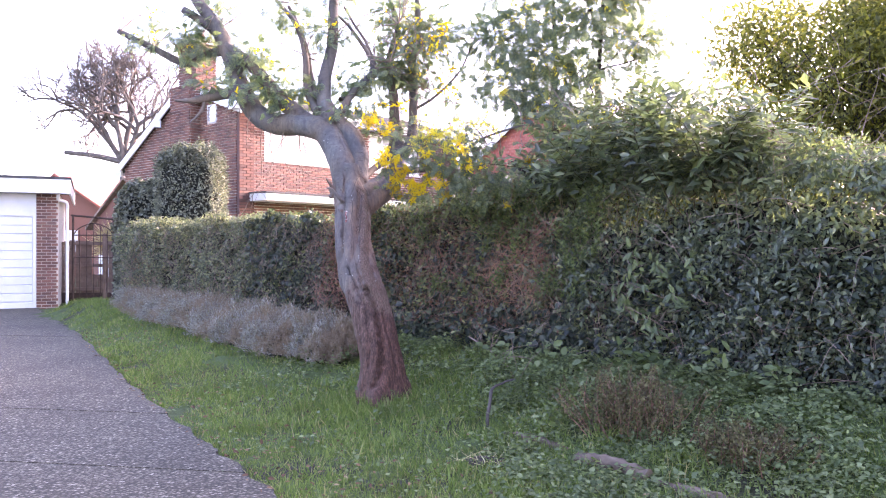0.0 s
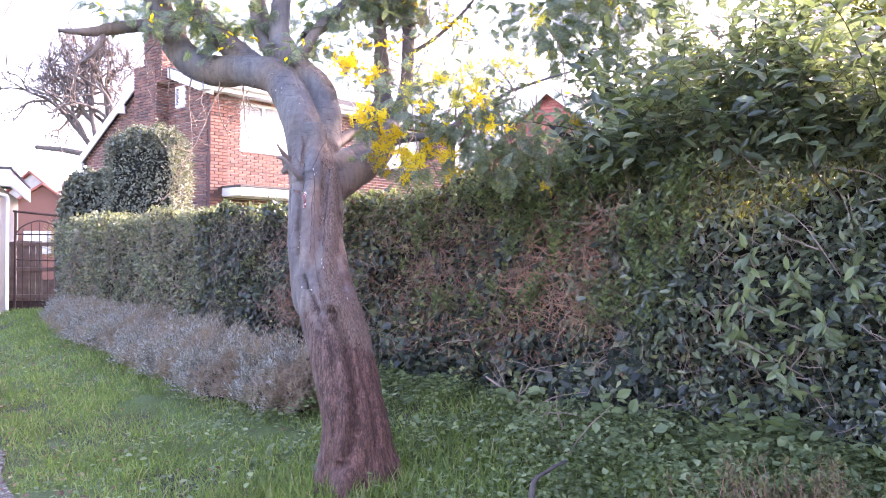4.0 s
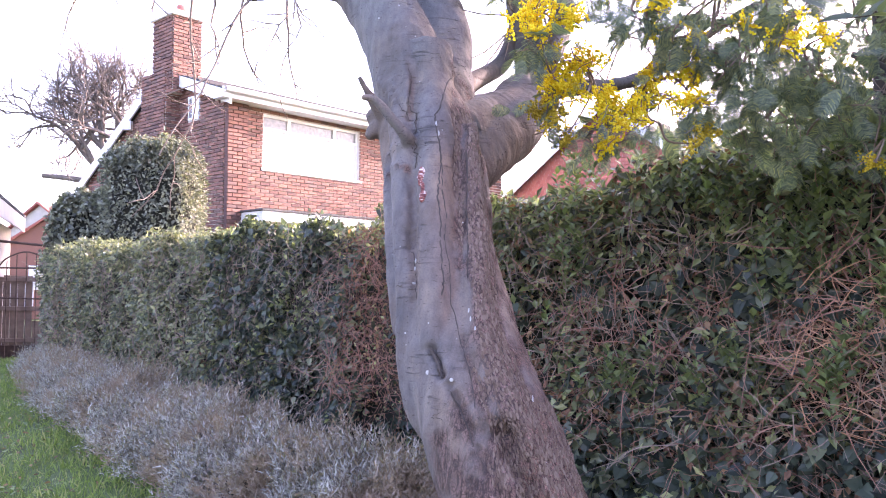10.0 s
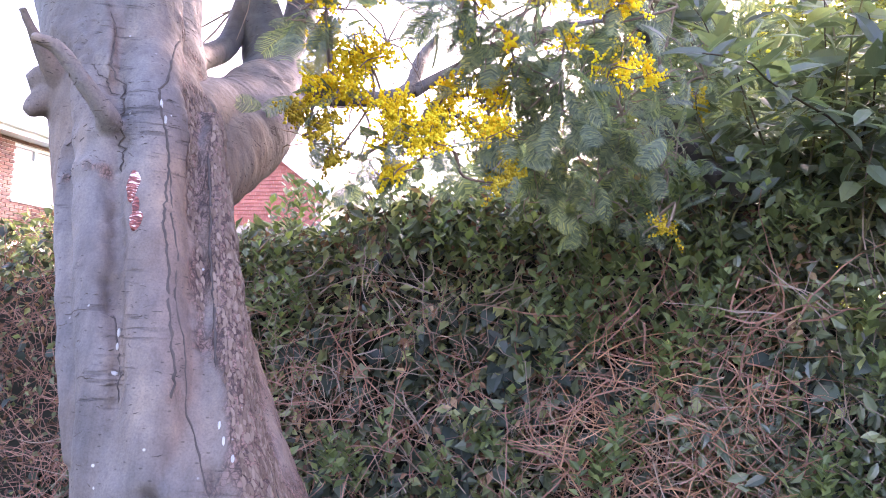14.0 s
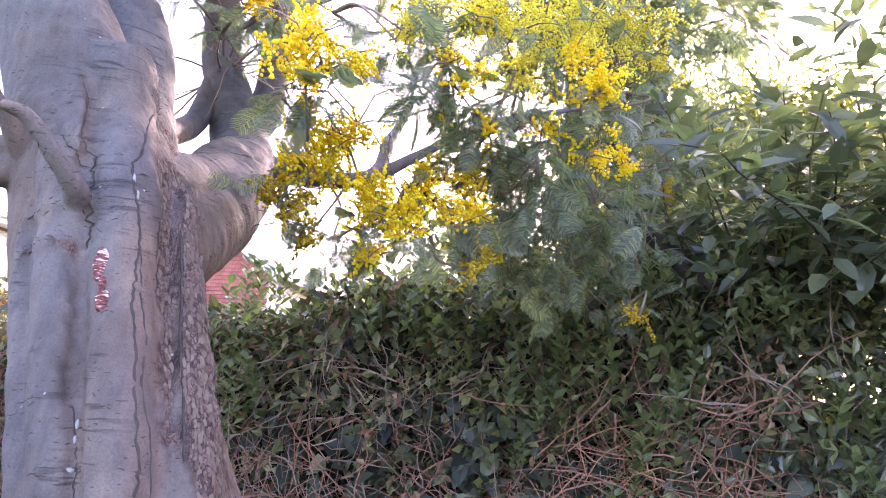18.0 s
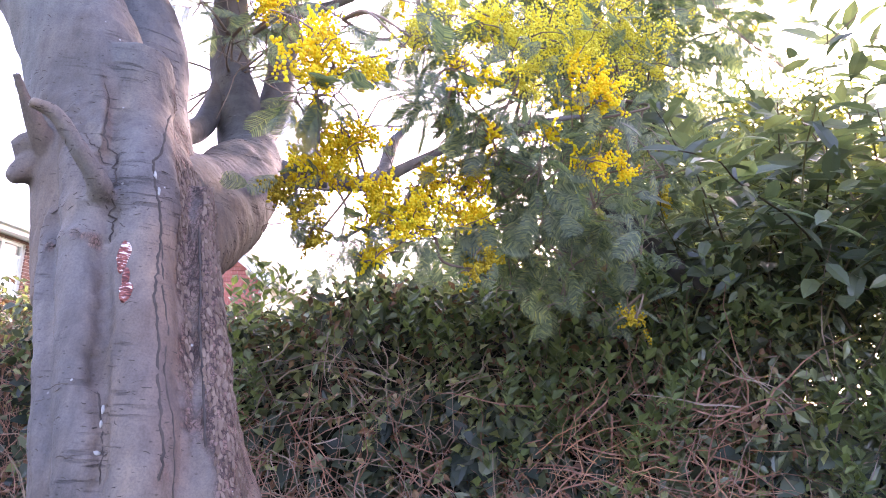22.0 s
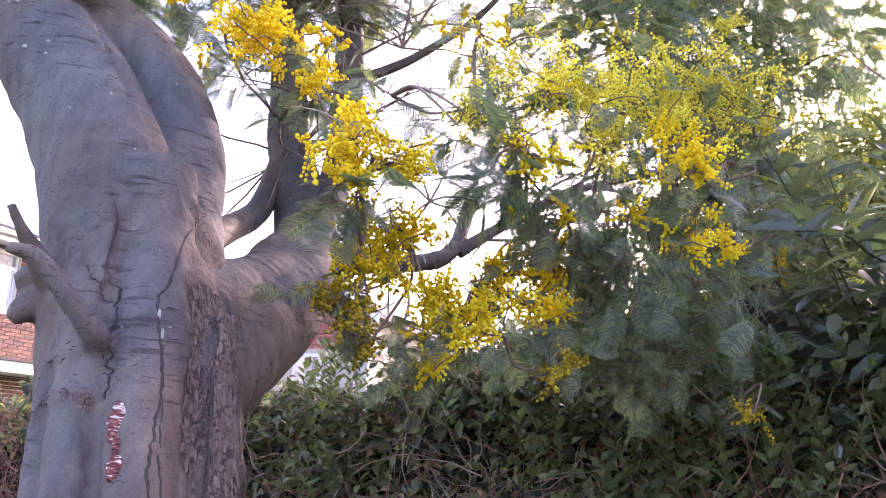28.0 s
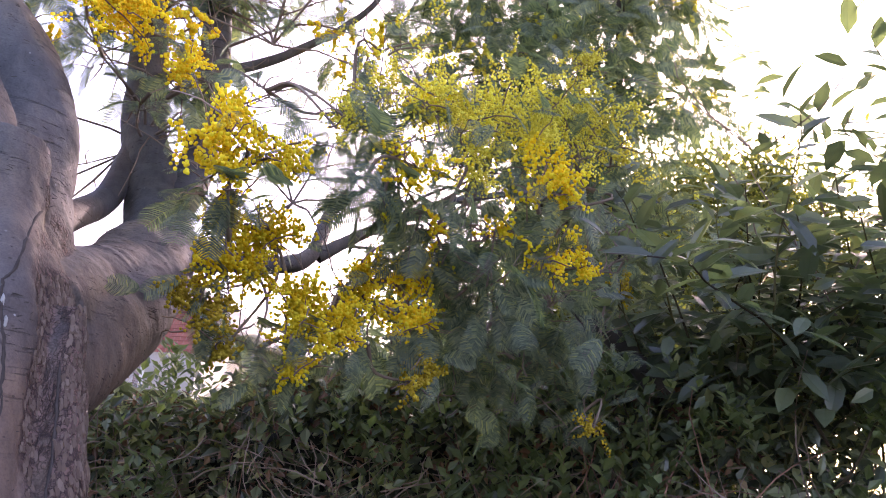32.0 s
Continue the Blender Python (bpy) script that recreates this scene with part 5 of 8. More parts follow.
CUT = {"left": 9, "mid": 7, "right": 7}
BOUGHS = {
    "left": [(-1.0, 8.32, 1.75, 0.12), (-1.03, 8.40, 2.05, 0.135), (-1.07, 8.48, 2.3, 0.135), (-1.17, 8.6, 2.55, 0.135), (-1.33, 8.75, 2.76, 0.13), (-1.6, 8.9, 2.85, 0.125), (-1.89, 9.0, 2.87, 0.12), (-2.16, 9.1, 3.02, 0.115),
             (-2.34, 9.2, 3.3, 0.11), (-2.48, 9.25, 3.67, 0.10), (-2.66, 9.3, 4.05, 0.085), (-2.93, 9.4, 4.42, 0.07), (-3.22, 9.5, 4.92, 0.055)],
    "left_side": [(-2.45, 9.27, 3.76, 0.06), (-2.74, 9.35, 3.77, 0.05), (-3.05, 9.4, 3.66, 0.045), (-3.48, 9.45, 3.86, 0.04), (-3.9, 9.5, 4.07, 0.035)],
    "left_low": [(-2.4, 9.22, 3.3, 0.05), (-2.62, 9.0, 3.22, 0.035), (-2.83, 8.8, 3.11, 0.015)],
    "left_fork": [(-2.62, 9.3, 3.96, 0.06), (-2.82, 9.3, 4.12, 0.05), (-3.06, 9.3, 4.27, 0.045)],
    "left_upper": [(-1.37, 8.80, 2.76, 0.100), (-1.64, 8.95, 2.97, 0.095), (-1.87, 9.05, 3.18, 0.085), (-2.09, 9.11, 3.44, 0.075), (-2.32, 9.16, 3.67, 0.060), (-2.53, 9.21, 3.83, 0.045)],
    "left_stub": [(-2.22, 8.96, 3.12, 0.060), (-2.36, 8.86, 3.18, 0.050), (-2.54, 8.76, 3.14, 0.050), (-2.71, 8.66, 3.08, 0.035), (-2.91, 8.56, 3.06, 0.012)],
    "left_spur": [(-2.64, 8.71, 3.09, 0.022), (-2.63, 8.66, 3.00, 0.020), (-2.69, 8.61, 2.89, 0.016), (-2.75, 8.56, 2.82, 0.008)],
    "mid_thin": [(-1.39, 8.95, 3.07, 0.050), (-1.51, 9.05, 3.39, 0.040), (-1.57, 9.10, 3.74, 0.030), (-1.70, 9.15, 4.09, 0.025), (-1.80, 9.20, 4.28, 0.020)],
    "mid_out": [(-1.14, 8.95, 3.12, 0.060), (-0.99, 9.05, 3.28, 0.050), (-0.81, 9.15, 3.47, 0.050), (-0.75, 9.15, 3.54, 0.030)],
    "mid_switch": [(-0.79, 9.15, 3.58, 0.022), (-0.89, 9.15, 3.84, 0.018), (-1.03, 9.20, 4.06, 0.016), (-1.16, 9.25, 4.29, 0.012)],
    "mid": [(-0.93, 8.35, 1.75, 0.125), (-0.94, 8.44, 2.0, 0.13), (-0.94, 8.60, 2.28, 0.13), (-0.955, 8.69, 2.50, 0.128), (-1.025, 8.77, 2.70, 0.12), (-1.2, 8.80, 2.87, 0.10), (-1.33, 8.89, 3.08, 0.085), (-1.34, 8.95, 3.38, 0.075), (-1.26, 9.0, 3.78, 0.065), (-1.26, 9.1, 4.32, 0.055), (-1.21, 9.2, 4.88, 0.045)],
    "mid_left": [(-1.36, 8.87, 2.9, 0.06), (-1.54, 9.0, 3.26, 0.05), (-1.57, 9.0, 3.65, 0.035), (-1.69, 9.1, 4.03, 0.03), (-1.92, 9.1, 4.32, 0.02)],
    "mid_right": [(-1.2, 8.78, 2.85, 0.05), (-1.04, 8.9, 3.18, 0.04), (-0.8, 9.0, 3.52, 0.03), (-1.04, 9.1, 3.96, 0.02), (-1.26, 9.1, 4.19, 0.012)],
    "saddle": [(-0.88, 8.42, 2.02, 0.11), (-0.79, 8.60, 2.10, 0.105), (-0.68, 8.78, 2.165, 0.11), (-0.57, 8.98, 2.31, 0.10)],
    "right": [(-0.93, 8.34, 1.83, 0.125), (-0.77, 8.55, 1.99, 0.128), (-0.63, 8.80, 2.14, 0.125), (-0.53, 9.02, 2.32, 0.112), (-0.52, 9.18, 2.52, 0.09), (-0.565, 9.30, 2.80, 0.07), (-0.58, 9.38, 3.2, 0.06), (-0.64, 9.48, 3.7, 0.05), (-0.55, 9.55, 4.1, 0.04), (-0.65, 9.6, 4.5, 0.025)],
    "right_up": [(-0.53, 9.08, 2.40, 0.07), (-0.38, 9.28, 2.72, 0.06), (-0.35, 9.38, 3.2, 0.055), (-0.37, 9.45, 3.7, 0.05), (-0.30, 9.52, 4.2, 0.04), (-0.34, 9.6, 4.7, 0.03)],
    "loop": [(-0.92, 8.55, 2.18, 0.05), (-0.80, 8.85, 2.33, 0.042), (-0.66, 9.15, 2.50, 0.04), (-0.57, 9.30, 2.76, 0.04)],
    "right_out": [(0.06, 9.22, 2.47, 0.026), (0.22, 9.2, 2.58, 0.020), (0.45, 9.1, 2.72, 0.016), (0.7, 9.0, 2.80, 0.012), (0.95, 8.9, 2.86, 0.007)],
    "broken": [(-0.62, 8.95, 2.2, 0.06), (-0.45, 9.05, 2.34, 0.05), (-0.2, 9.1, 2.37, 0.034), (-0.03, 9.15, 2.42, 0.030), (0.07, 9.25, 2.52, 0.028), (0.17, 9.4, 2.68, 0.024), (0.28, 9.5, 2.83, 0.010)],
    "right_twig": [(-0.35, 9.38, 3.1, 0.022), (-0.09, 9.3, 3.25, 0.017), (0.2, 9.25, 3.54, 0.012), (0.38, 9.3, 3.96, 0.007)],
    "stub": [(-1.02, 8.20, 1.93, 0.028), (-1.045, 8.135, 1.955, 0.022), (-1.09, 8.105, 2.005, 0.0175), (-1.14, 8.09, 2.06, 0.016), (-1.19, 8.08, 2.075, 0.014)],
    "burl": [(-1.07, 8.38, 2.02, 0.05), (-1.14, 8.37, 2.035, 0.040), (-1.175, 8.36, 2.015, 0.028), (-1.20, 8.35, 1.99, 0.012)],
    "knob": [(-1.10, 8.37, 2.05, 0.045), (-1.16, 8.37, 2.075, 0.034), (-1.20, 8.37, 2.06, 0.018)],
    "spike": [(-1.13, 8.34, 2.06, 0.03), (-1.18, 8.30, 2.12, 0.016), (-1.22, 8.26, 2.19, 0.008)],
}


def frond_shape():
    """A feathery leaf: a stem of length 1 with narrow leaflet combs on both sides."""
    vs, fs = [], []
    def quad(a, b, w0, w1, n):
        a, b = np.array(a), np.array(b)
        s = np.cross(b - a, n)
        s /= np.linalg.norm(s)
        o = len(vs)
        vs.extend([a - s * w0, a + s * w0, b + s * w1, b - s * w1])
        fs.append([o, o + 1, o + 2, o + 3])
    for i in range(20):
        t = 0.03 + 0.048 * i
        l = 0.36 * math.sin(0.35 + 2.5 * t) + 0.04
        b = np.array((0, t, -0.30 * t * t))
        for sg in (-1, 1):
            m = b + (sg * l * 0.52, l * 0.26, -0.04 * l)
            quad(b, m, 0.0175, 0.0175, (0, 0, 1))
            quad(m, m + (sg * l * 0.38, l * 0.24, -0.16 * l), 0.0175, 0.008, (0, 0, 1))
    quad((0, -0.15, 0), (0, 0.5, -0.075), 0.008, 0.006, (0, 0, 1))
    quad((0, 0.5, -0.075), (0, 1.0, -0.30), 0.006, 0.004, (0, 0, 1))
    return np.array(vs), np.array(fs)


def puff_shape():
    bm = bmesh.new()
    bmesh.ops.create_icosphere(bm, subdivisions=1, radius=1.0)
    v = np.array([tuple(x.co) for x in bm.verts])
    f = np.array([[x.index for x in p.verts] for p in bm.faces])
    bm.free()
    return v, f


FROND, PUFF = frond_shape(), puff_shape()
# sprays with flowers: place, spread
BRIGHT = [(-0.61, 8.20, 2.41, 0.055), (-0.51, 8.20, 2.38, 0.050), (-0.60, 8.22, 2.36, 0.039), (-0.50, 8.45, 2.28, 0.052), (-0.41, 8.45, 2.30, 0.062), (-0.46, 8.43, 2.20, 0.057), (-0.52, 8.50, 2.19, 0.041), (-0.34, 8.42, 2.12, 0.057),
          (-0.27, 8.40, 2.06, 0.057), (-0.34, 8.42, 2.05, 0.040), (-0.22, 8.40, 2.08, 0.032), (-0.34, 8.42, 1.97, 0.031), (-0.04, 8.42, 2.26, 0.065), (-0.07, 8.42, 2.14, 0.061), (-0.17, 8.45, 2.21, 0.045), (-0.21, 8.45, 2.16, 0.024)]
SCATTERED = [(0.16, 8.13, 2.49, 0.058), (0.22, 8.13, 2.46, 0.043), (0.24, 8.20, 2.31, 0.049), (0.40, 8.22, 2.32, 0.036), (-0.17, 8.20, 2.45, 0.040), (-0.23, 8.20, 2.47, 0.028), (-0.56, 8.30, 2.30, 0.022), (-0.20, 8.30, 2.33, 0.023),
             (-0.04, 8.30, 2.34, 0.024), (0.11, 8.25, 2.37, 0.025), (-0.13, 8.30, 2.64, 0.046), (-0.58, 8.75, 2.80, 0.053), (-0.58, 8.30, 2.49, 0.029), (-0.62, 8.64, 2.72, 0.04), (-0.80, 8.66, 2.87, 0.09), (-0.72, 8.68, 2.82, 0.06)]
DULL = [(-0.54, 8.50, 2.09, 0.060), (-0.46, 8.50, 2.02, 0.040), (0.02, 8.42, 2.04, 0.043), (0.01, 8.42, 1.98, 0.033), (0.70, 8.50, 1.92, 0.033), (0.93, 8.60, 2.41, 0.037)]
PALE = [(-0.13, 8.25, 2.62, 0.068), (-0.03, 8.25, 2.67, 0.075), (0.06, 8.22, 2.63, 0.087), (0.20, 8.25, 2.72, 0.080), (0.30, 8.22, 2.74, 0.093), (0.47, 8.25, 2.76, 0.080), (0.18, 8.20, 2.60, 0.061), (0.01, 8.25, 2.54, 0.056),
        (0.52, 8.25, 2.68, 0.050), (0.05, 8.25, 2.49, 0.040), (-0.30, 8.30, 2.56, 0.044), (-0.20, 8.35, 2.80, 0.077), (-0.27, 8.35, 2.61, 0.045), (0.64, 8.50, 3.13, 0.045)]
SPRAYS = BRIGHT + SCATTERED + DULL + PALE
HIGH = [(-0.36, 9.4, 3.9, 0.26), (-0.58, 9.2, 3.15, 0.16), (-0.03, 9.1, 3.84, 0.22), (0.1, 9.1, 3.3, 0.2)]
FEATHERY = [(-0.58, 8.25, 2.31, 0.037), (-0.62, 8.30, 2.30, 0.030), (-0.48, 8.50, 2.15, 0.032), (-0.39, 8.50, 2.02, 0.041), (-0.28, 8.45, 1.99, 0.035), (-0.12, 8.45, 2.06, 0.043), (0.02, 8.45, 2.14, 0.044), (-0.27, 8.25, 2.40, 0.054), (-0.13, 8.25, 2.38, 0.060),
            (-0.33, 8.30, 2.53, 0.042), (-0.20, 8.30, 2.57, 0.048), (-0.02, 8.30, 2.30, 0.057), (0.13, 8.30, 2.28, 0.063), (0.25, 8.25, 2.44, 0.051), (0.32, 8.20, 2.61, 0.042), (0.20, 8.40, 2.20, 0.061), (0.06, 8.40, 2.23, 0.044), (0.44, 8.40, 2.22, 0.059)]
FEATHERY_LOW = [(0.33, 8.60, 2.11, 0.077), (0.56, 8.60, 2.13, 0.088), (0.47, 8.60, 1.97, 0.074), (0.28, 8.65, 2.00, 0.050), (0.82, 8.60, 2.18, 0.075), (0.74, 8.60, 1.97, 0.072), (0.45, 8.70, 2.23, 0.083), (0.84, 8.80, 2.13, 0.092), (-0.59, 8.90, 2.75, 0.063),
                (-0.51, 8.90, 2.83, 0.053), (-0.44, 8.50, 2.67, 0.036), (0.84, 8.50, 2.58, 0.044), (0.60, 8.95, 2.35, 0.09), (0.95, 8.95, 2.45, 0.09), (0.17, 8.70, 2.54, 0.075), (0.35, 8.75, 2.62, 0.075), (0.10, 8.70, 2.43, 0.075), (0.38, 8.70, 2.48, 0.075)]
FEATHERY_EAST = [(-0.10, 8.40, 2.36, 0.042), (0.03, 8.30, 2.37, 0.059), (0.14, 8.30, 2.25, 0.069), (0.31, 8.25, 2.39, 0.054), (0.43, 8.40, 2.24, 0.077), (0.16, 8.50, 2.14, 0.074), (0.37, 8.50, 2.09, 0.078), (0.74, 8.60, 2.16, 0.089), (-0.78, 8.85, 2.79, 0.050),
                 (-0.66, 8.90, 2.71, 0.036), (-0.47, 8.90, 2.84, 0.048), (0.45, 8.30, 2.58, 0.049), (1.05, 8.70, 2.56, 0.076), (1.18, 8.80, 2.32, 0.092), (-0.56, 8.30, 2.36, 0.033), (0.62, 8.45, 2.42, 0.06), (0.30, 8.55, 2.45, 0.06)]
LEAFY = FEATHERY + FEATHERY_LOW + FEATHERY_EAST
TUFTS = [(-2.2, 9.2, 3.75, 0.14), (-2.75, 9.35, 4.2, 0.14), (-1.5, 9.0, 3.3, 0.10), (-1.3, 9.0, 3.9, 0.14), (-0.9, 9.0, 3.4, 0.14), (-1.75, 9.1, 4.1, 0.14), (-2.0, 9.2, 3.32, 0.16), (-2.36, 9.3, 3.55, 0.13), (-1.21, 8.75, 2.95, 0.10), (-2.96, 9.3, 3.85, 0.14), (-1.75, 9.0, 3.05, 0.12), (-3.5, 9.4, 3.95, 0.12), (-0.62, 9.4, 3.6, 0.16), (-0.36, 9.45, 3.5, 0.14), (-0.55, 9.5, 4.3, 0.18), (-1.1, 9.1, 4.5, 0.14), (-1.0, 9.0, 3.1, 0.12), (-3.0, 9.4, 4.7, 0.12)]

TUFTS_WEST = [(-2.00, 9.05, 3.30, 0.12), (-1.87, 9.05, 3.18, 0.09), (-2.26, 9.11, 3.61, 0.10), (-2.84, 9.26, 3.82, 0.12), (-2.58, 8.76, 3.28, 0.12), (-1.22, 9.05, 3.37, 0.07), (-2.33, 8.76, 3.20, 0.07), (-1.81, 9.05, 3.51, 0.04), (-1.98, 9.05, 3.65, 0.04), (-3.04, 9.26, 3.97, 0.06), (-3.40, 9.26, 4.19, 0.05), (-0.42, 9.45, 3.70, 0.14), (-0.33, 9.45, 4.05, 0.16), (-0.16, 9.45, 3.96, 0.14), (-0.63, 9.35, 3.58, 0.12), (-0.11, 9.45, 4.05, 0.12), (-0.29, 9.45, 3.48, 0.10), (-1.75, 9.05, 3.16, 0.07), (-1.52, 8.95, 3.07, 0.06), (-0.76, 9.35, 3.87, 0.05)]


def fronds_round(spots, per, size=(0.075, 0.125)):
    at, way = [], []
    for x, y, z, s in spots:
        n = int(per * (s / 0.12) ** 2)
        o = rng.normal(size=(n, 3)) * s * (0.85, 0.85, 0.65)
        at.append(np.array([x, y, z]) + o)
        way.append(unit(unit(o + 1e-4) + rng.normal(scale=0.5, size=(n, 3)) + (0, -0.15, -0.35)))
    at, way = np.concatenate(at), np.concatenate(way)
    up = unit(rng.normal(scale=0.5, size=at.shape) + (-0.1, -0.7, 0.8))
    return scatter(FROND, frames_for(way, up), at, rng.uniform(*size, size=len(at)))


def flowers_round(spots, per, size=(0.0036, 0.0052), loose=0.55):
    """Racemes of fluffy balls, set alternately along short stalks that bunch together."""
    at = []
    for x, y, z, s in spots:
        stems = max(3, int(per * (s / 0.06) ** 1.7))
        hearts = np.array([x, y, z]) + rng.normal(size=(max(3, stems // 4), 3)) * s * (loose, loose, loose * 0.9)
        for _ in range(stems):
            c = hearts[rng.integers(len(hearts))] + rng.normal(size=3) * s * 0.22
            d = unit(rng.normal(size=3) + (0, -0.4, 0.15))
            k = rng.integers(7, 15)
            l = k * rng.uniform(0.0036, 0.0050)
            side = unit(np.cross(d, rng.normal(size=3)))
            zig = np.where(np.arange(k) % 2, 1, -1)[:, None] * side * rng.uniform(0.003, 0.007)
            at.append(c + d * np.linspace(0, l, k)[:, None] + zig + rng.normal(scale=0.002, size=(k, 3)))
    at = np.concatenate(at)
    n = len(at)
    rot = frames_for(rng.normal(size=(n, 3)), rng.normal(size=(n, 3)))
    return scatter(PUFF, rot, at, rng.uniform(*size, size=n))


def wattle():
    root = thing("wattle_tree", "leaning grey-barked mimosa tree with feathery leaves and yellow blossom", "tree", (-0.6, 7.7, 0.0))
    inv = -np.array([-0.6, 7.7, 0.0])
    def own(pairs):
        v, f = joined(pairs)
        return [(v + inv, f)]
    grown = ("left", "mid", "right", "stub", "burl", "spike", "knob", "broken", "saddle")
    me = trunk_mesh(grown)
    me.transform(Matrix.Translation(inv))
    bark_cracks(own, root)
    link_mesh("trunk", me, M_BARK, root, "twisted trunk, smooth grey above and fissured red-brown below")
    for i, (name, rows) in enumerate(BOUGHS.items()):
        if name in ("stub", "burl", "spike", "knob", "broken", "saddle"):
            continue
        if name in CUT:
            rows = rows[CUT[name] - 2:]
        big = rows[0][3] > 0.07
        n, s = (70, 24) if big else (40, 14)
        v, f, a, p, r = limb(rows, n, s, 0.05, i * 1.7)
        v = np.concatenate([v.reshape(-1, 3), p[-1:]])
        cap = [[(n - 1) * s + j, (n - 1) * s + (j + 1) % s, n * s] for j in range(s)]
        me = bpy.data.meshes.new("limb")
        me.from_pydata((v + inv).tolist(), [], f.tolist() + cap)
        me.polygons.foreach_set("use_smooth", [True] * len(me.polygons))
        for att_name, val in (("rough_bark", 0.2), ("red_bark", 0.2), ("seam", 0.0)):
            att = me.attributes.new(att_name, "FLOAT", "POINT")
            att.data.foreach_set("value", np.full(len(v), val, np.float32))
        link_mesh("limb", me, M_BARK, root)
    for x, y, z, w, h, kind in ((-0.980, 8.078, 1.800, 0.014, 0.036, 0), (-0.978, 8.060, 1.766, 0.007, 0.022, 0), (-0.976, 8.043, 1.735, 0.0135, 0.022, 0), (-0.946, 8.155, 1.988, 0.005, 0.018, 1), (-0.939, 8.143, 1.957, 0.005, 0.015, 1),
                                (-1.012, 7.942, 1.457, 0.011, 0.006, 1), (-1.004, 7.967, 1.531, 0.005, 0.013, 1), (-1.003, 7.956, 1.505, 0.004, 0.010, 1), (-0.966, 7.814, 1.208, 0.009, 0.010, 1),
                                (-0.891, 7.763, 1.188, 0.009, 0.008, 1), (-0.841, 7.851, 1.381, 0.004, 0.012, 1), (-0.83, 7.836, 1.353, 0.004, 0.012, 1), (-0.816, 7.82, 1.323, 0.005, 0.010, 1), (-0.661, 7.767, 1.132, 0.004, 0.022, 1),
                                (-1.286, 8.529, 2.62, 0.012, 0.008, 1), (-1.243, 8.509, 2.633, 0.006, 0.006, 1), (-1.238, 8.491, 2.593, 0.006, 0.006, 1), (-1.326, 8.596, 2.755, 0.006, 0.005, 1), (-1.167, 8.416, 2.45, 0.006, 0.005, 1)):
        bm = bmesh.new()
        bmesh.ops.create_icosphere(bm, subdivisions=3, radius=1.0)
        for q in bm.verts:
            k = 1 + 0.25 * noise.noise(q.co * 2.2 + Vector((x * 9, 0, z * 9)))
            q.co = Vector((q.co.x * w * k * (1 - 0.35 * kind), q.co.y * (0.006 if kind == 0 else 0.003), q.co.z * h * k * (1 - 0.3 * kind)))
        x, y, z = SKIN["v"][on_skin([(x, y, z)])[0]]
        bmesh.ops.transform(bm, matrix=Matrix.Translation(Vector((x, y, z)) + Vector(inv)) @ Matrix.Rotation(-0.25, 4, "X"), verts=bm.verts[:])
        part("scar" if kind == 0 else "lichen_patch", bm, M_SCAR if kind == 0 else M_LICHEN, root, "raw red and white wound in the bark" if kind == 0 else "", True)
    # twigs that carry the sprays, and bare hanging ones
    tw = []
    hubs = np.array([(-0.56, 9.28, 2.75), (-0.28, 8.97, 2.36), (0.1, 9.05, 2.48), (-0.35, 9.38, 3.2), (-0.58, 9.38, 3.2), (0.4, 9.0, 2.6), (-0.37, 9.45, 3.7), (0.43, 9.2, 3.9), (0.9, 8.9, 2.8)])
    for x, y, z, s in SPRAYS + LEAFY + HIGH:
        h = hubs[np.argmin(((hubs - (x, y, z)) ** 2).sum(1))]
        e = np.array([x, y, z])
        near = np.array(SPRAYS + LEAFY)[:, :3]
        near = near[(np.linalg.norm(near - h, axis=1) < np.linalg.norm(e - h) - 0.06)]
        if len(near):
            q = near[np.argmin(((near - e) ** 2).sum(1))]
            h = q if np.linalg.norm(q - e) < np.linalg.norm(h - e) else h
        m = (h + e) / 2 + rng.normal(scale=0.04, size=3) + (0, 0, 0.03)
        tw.append(tube(smooth_line([h, m, e], 9), np.linspace(0.006, 0.003, 9), 5))
        for _ in range(5):
            tw.append(wander(e + rng.normal(size=3) * s * 0.4, rng.normal(size=3) + (0, 0, 0.2), s * 2.0, 0.003, 0.0012, 6, 0.25, 3)[0])
    for sx, sy, sz in ((-1.62, 8.85, 2.75), (-1.8, 8.9, 2.76), (-1.95, 8.95, 2.8), (-2.2, 9.0, 2.95), (-1.5, 8.8, 2.76), (-2.4, 9.1, 3.2), (-2.65, 9.0, 3.2), (-2.3, 9.05, 3.1)):
        for _ in range(1):
            t, pts = wander((sx, sy, sz), (rng.uniform(-0.5, 0.3), rng.uniform(-0.4, 0.2), -1.0), rng.uniform(0.3, 0.6), 0.006, 0.002, 9, 0.22, 4)
            tw.append(t)
            for k in (3, 5, 6):
                tw.append(wander(pts[k], rng.normal(size=3) + (0, 0, -0.7), 0.22, 0.004, 0.0015, 5, 0.25, 3)[0])
    # long drooping twigs under the left limb
    for start, way, length in (((-2.05, 9.0, 2.85), (-0.45, -0.1, -1), 1.25), ((-1.75, 8.95, 2.78), (-0.35, -0.15, -1), 0.95), ((-2.35, 9.1, 3.2), (-0.35, -0.1, -1), 0.8),
                               ((-1.62, 8.9, 2.75), (0.05, -0.1, -1), 0.5)):
        t, pts = wander(start, way, length, 0.0065, 0.002, 14, 0.13, 5)
        tw.append(t)
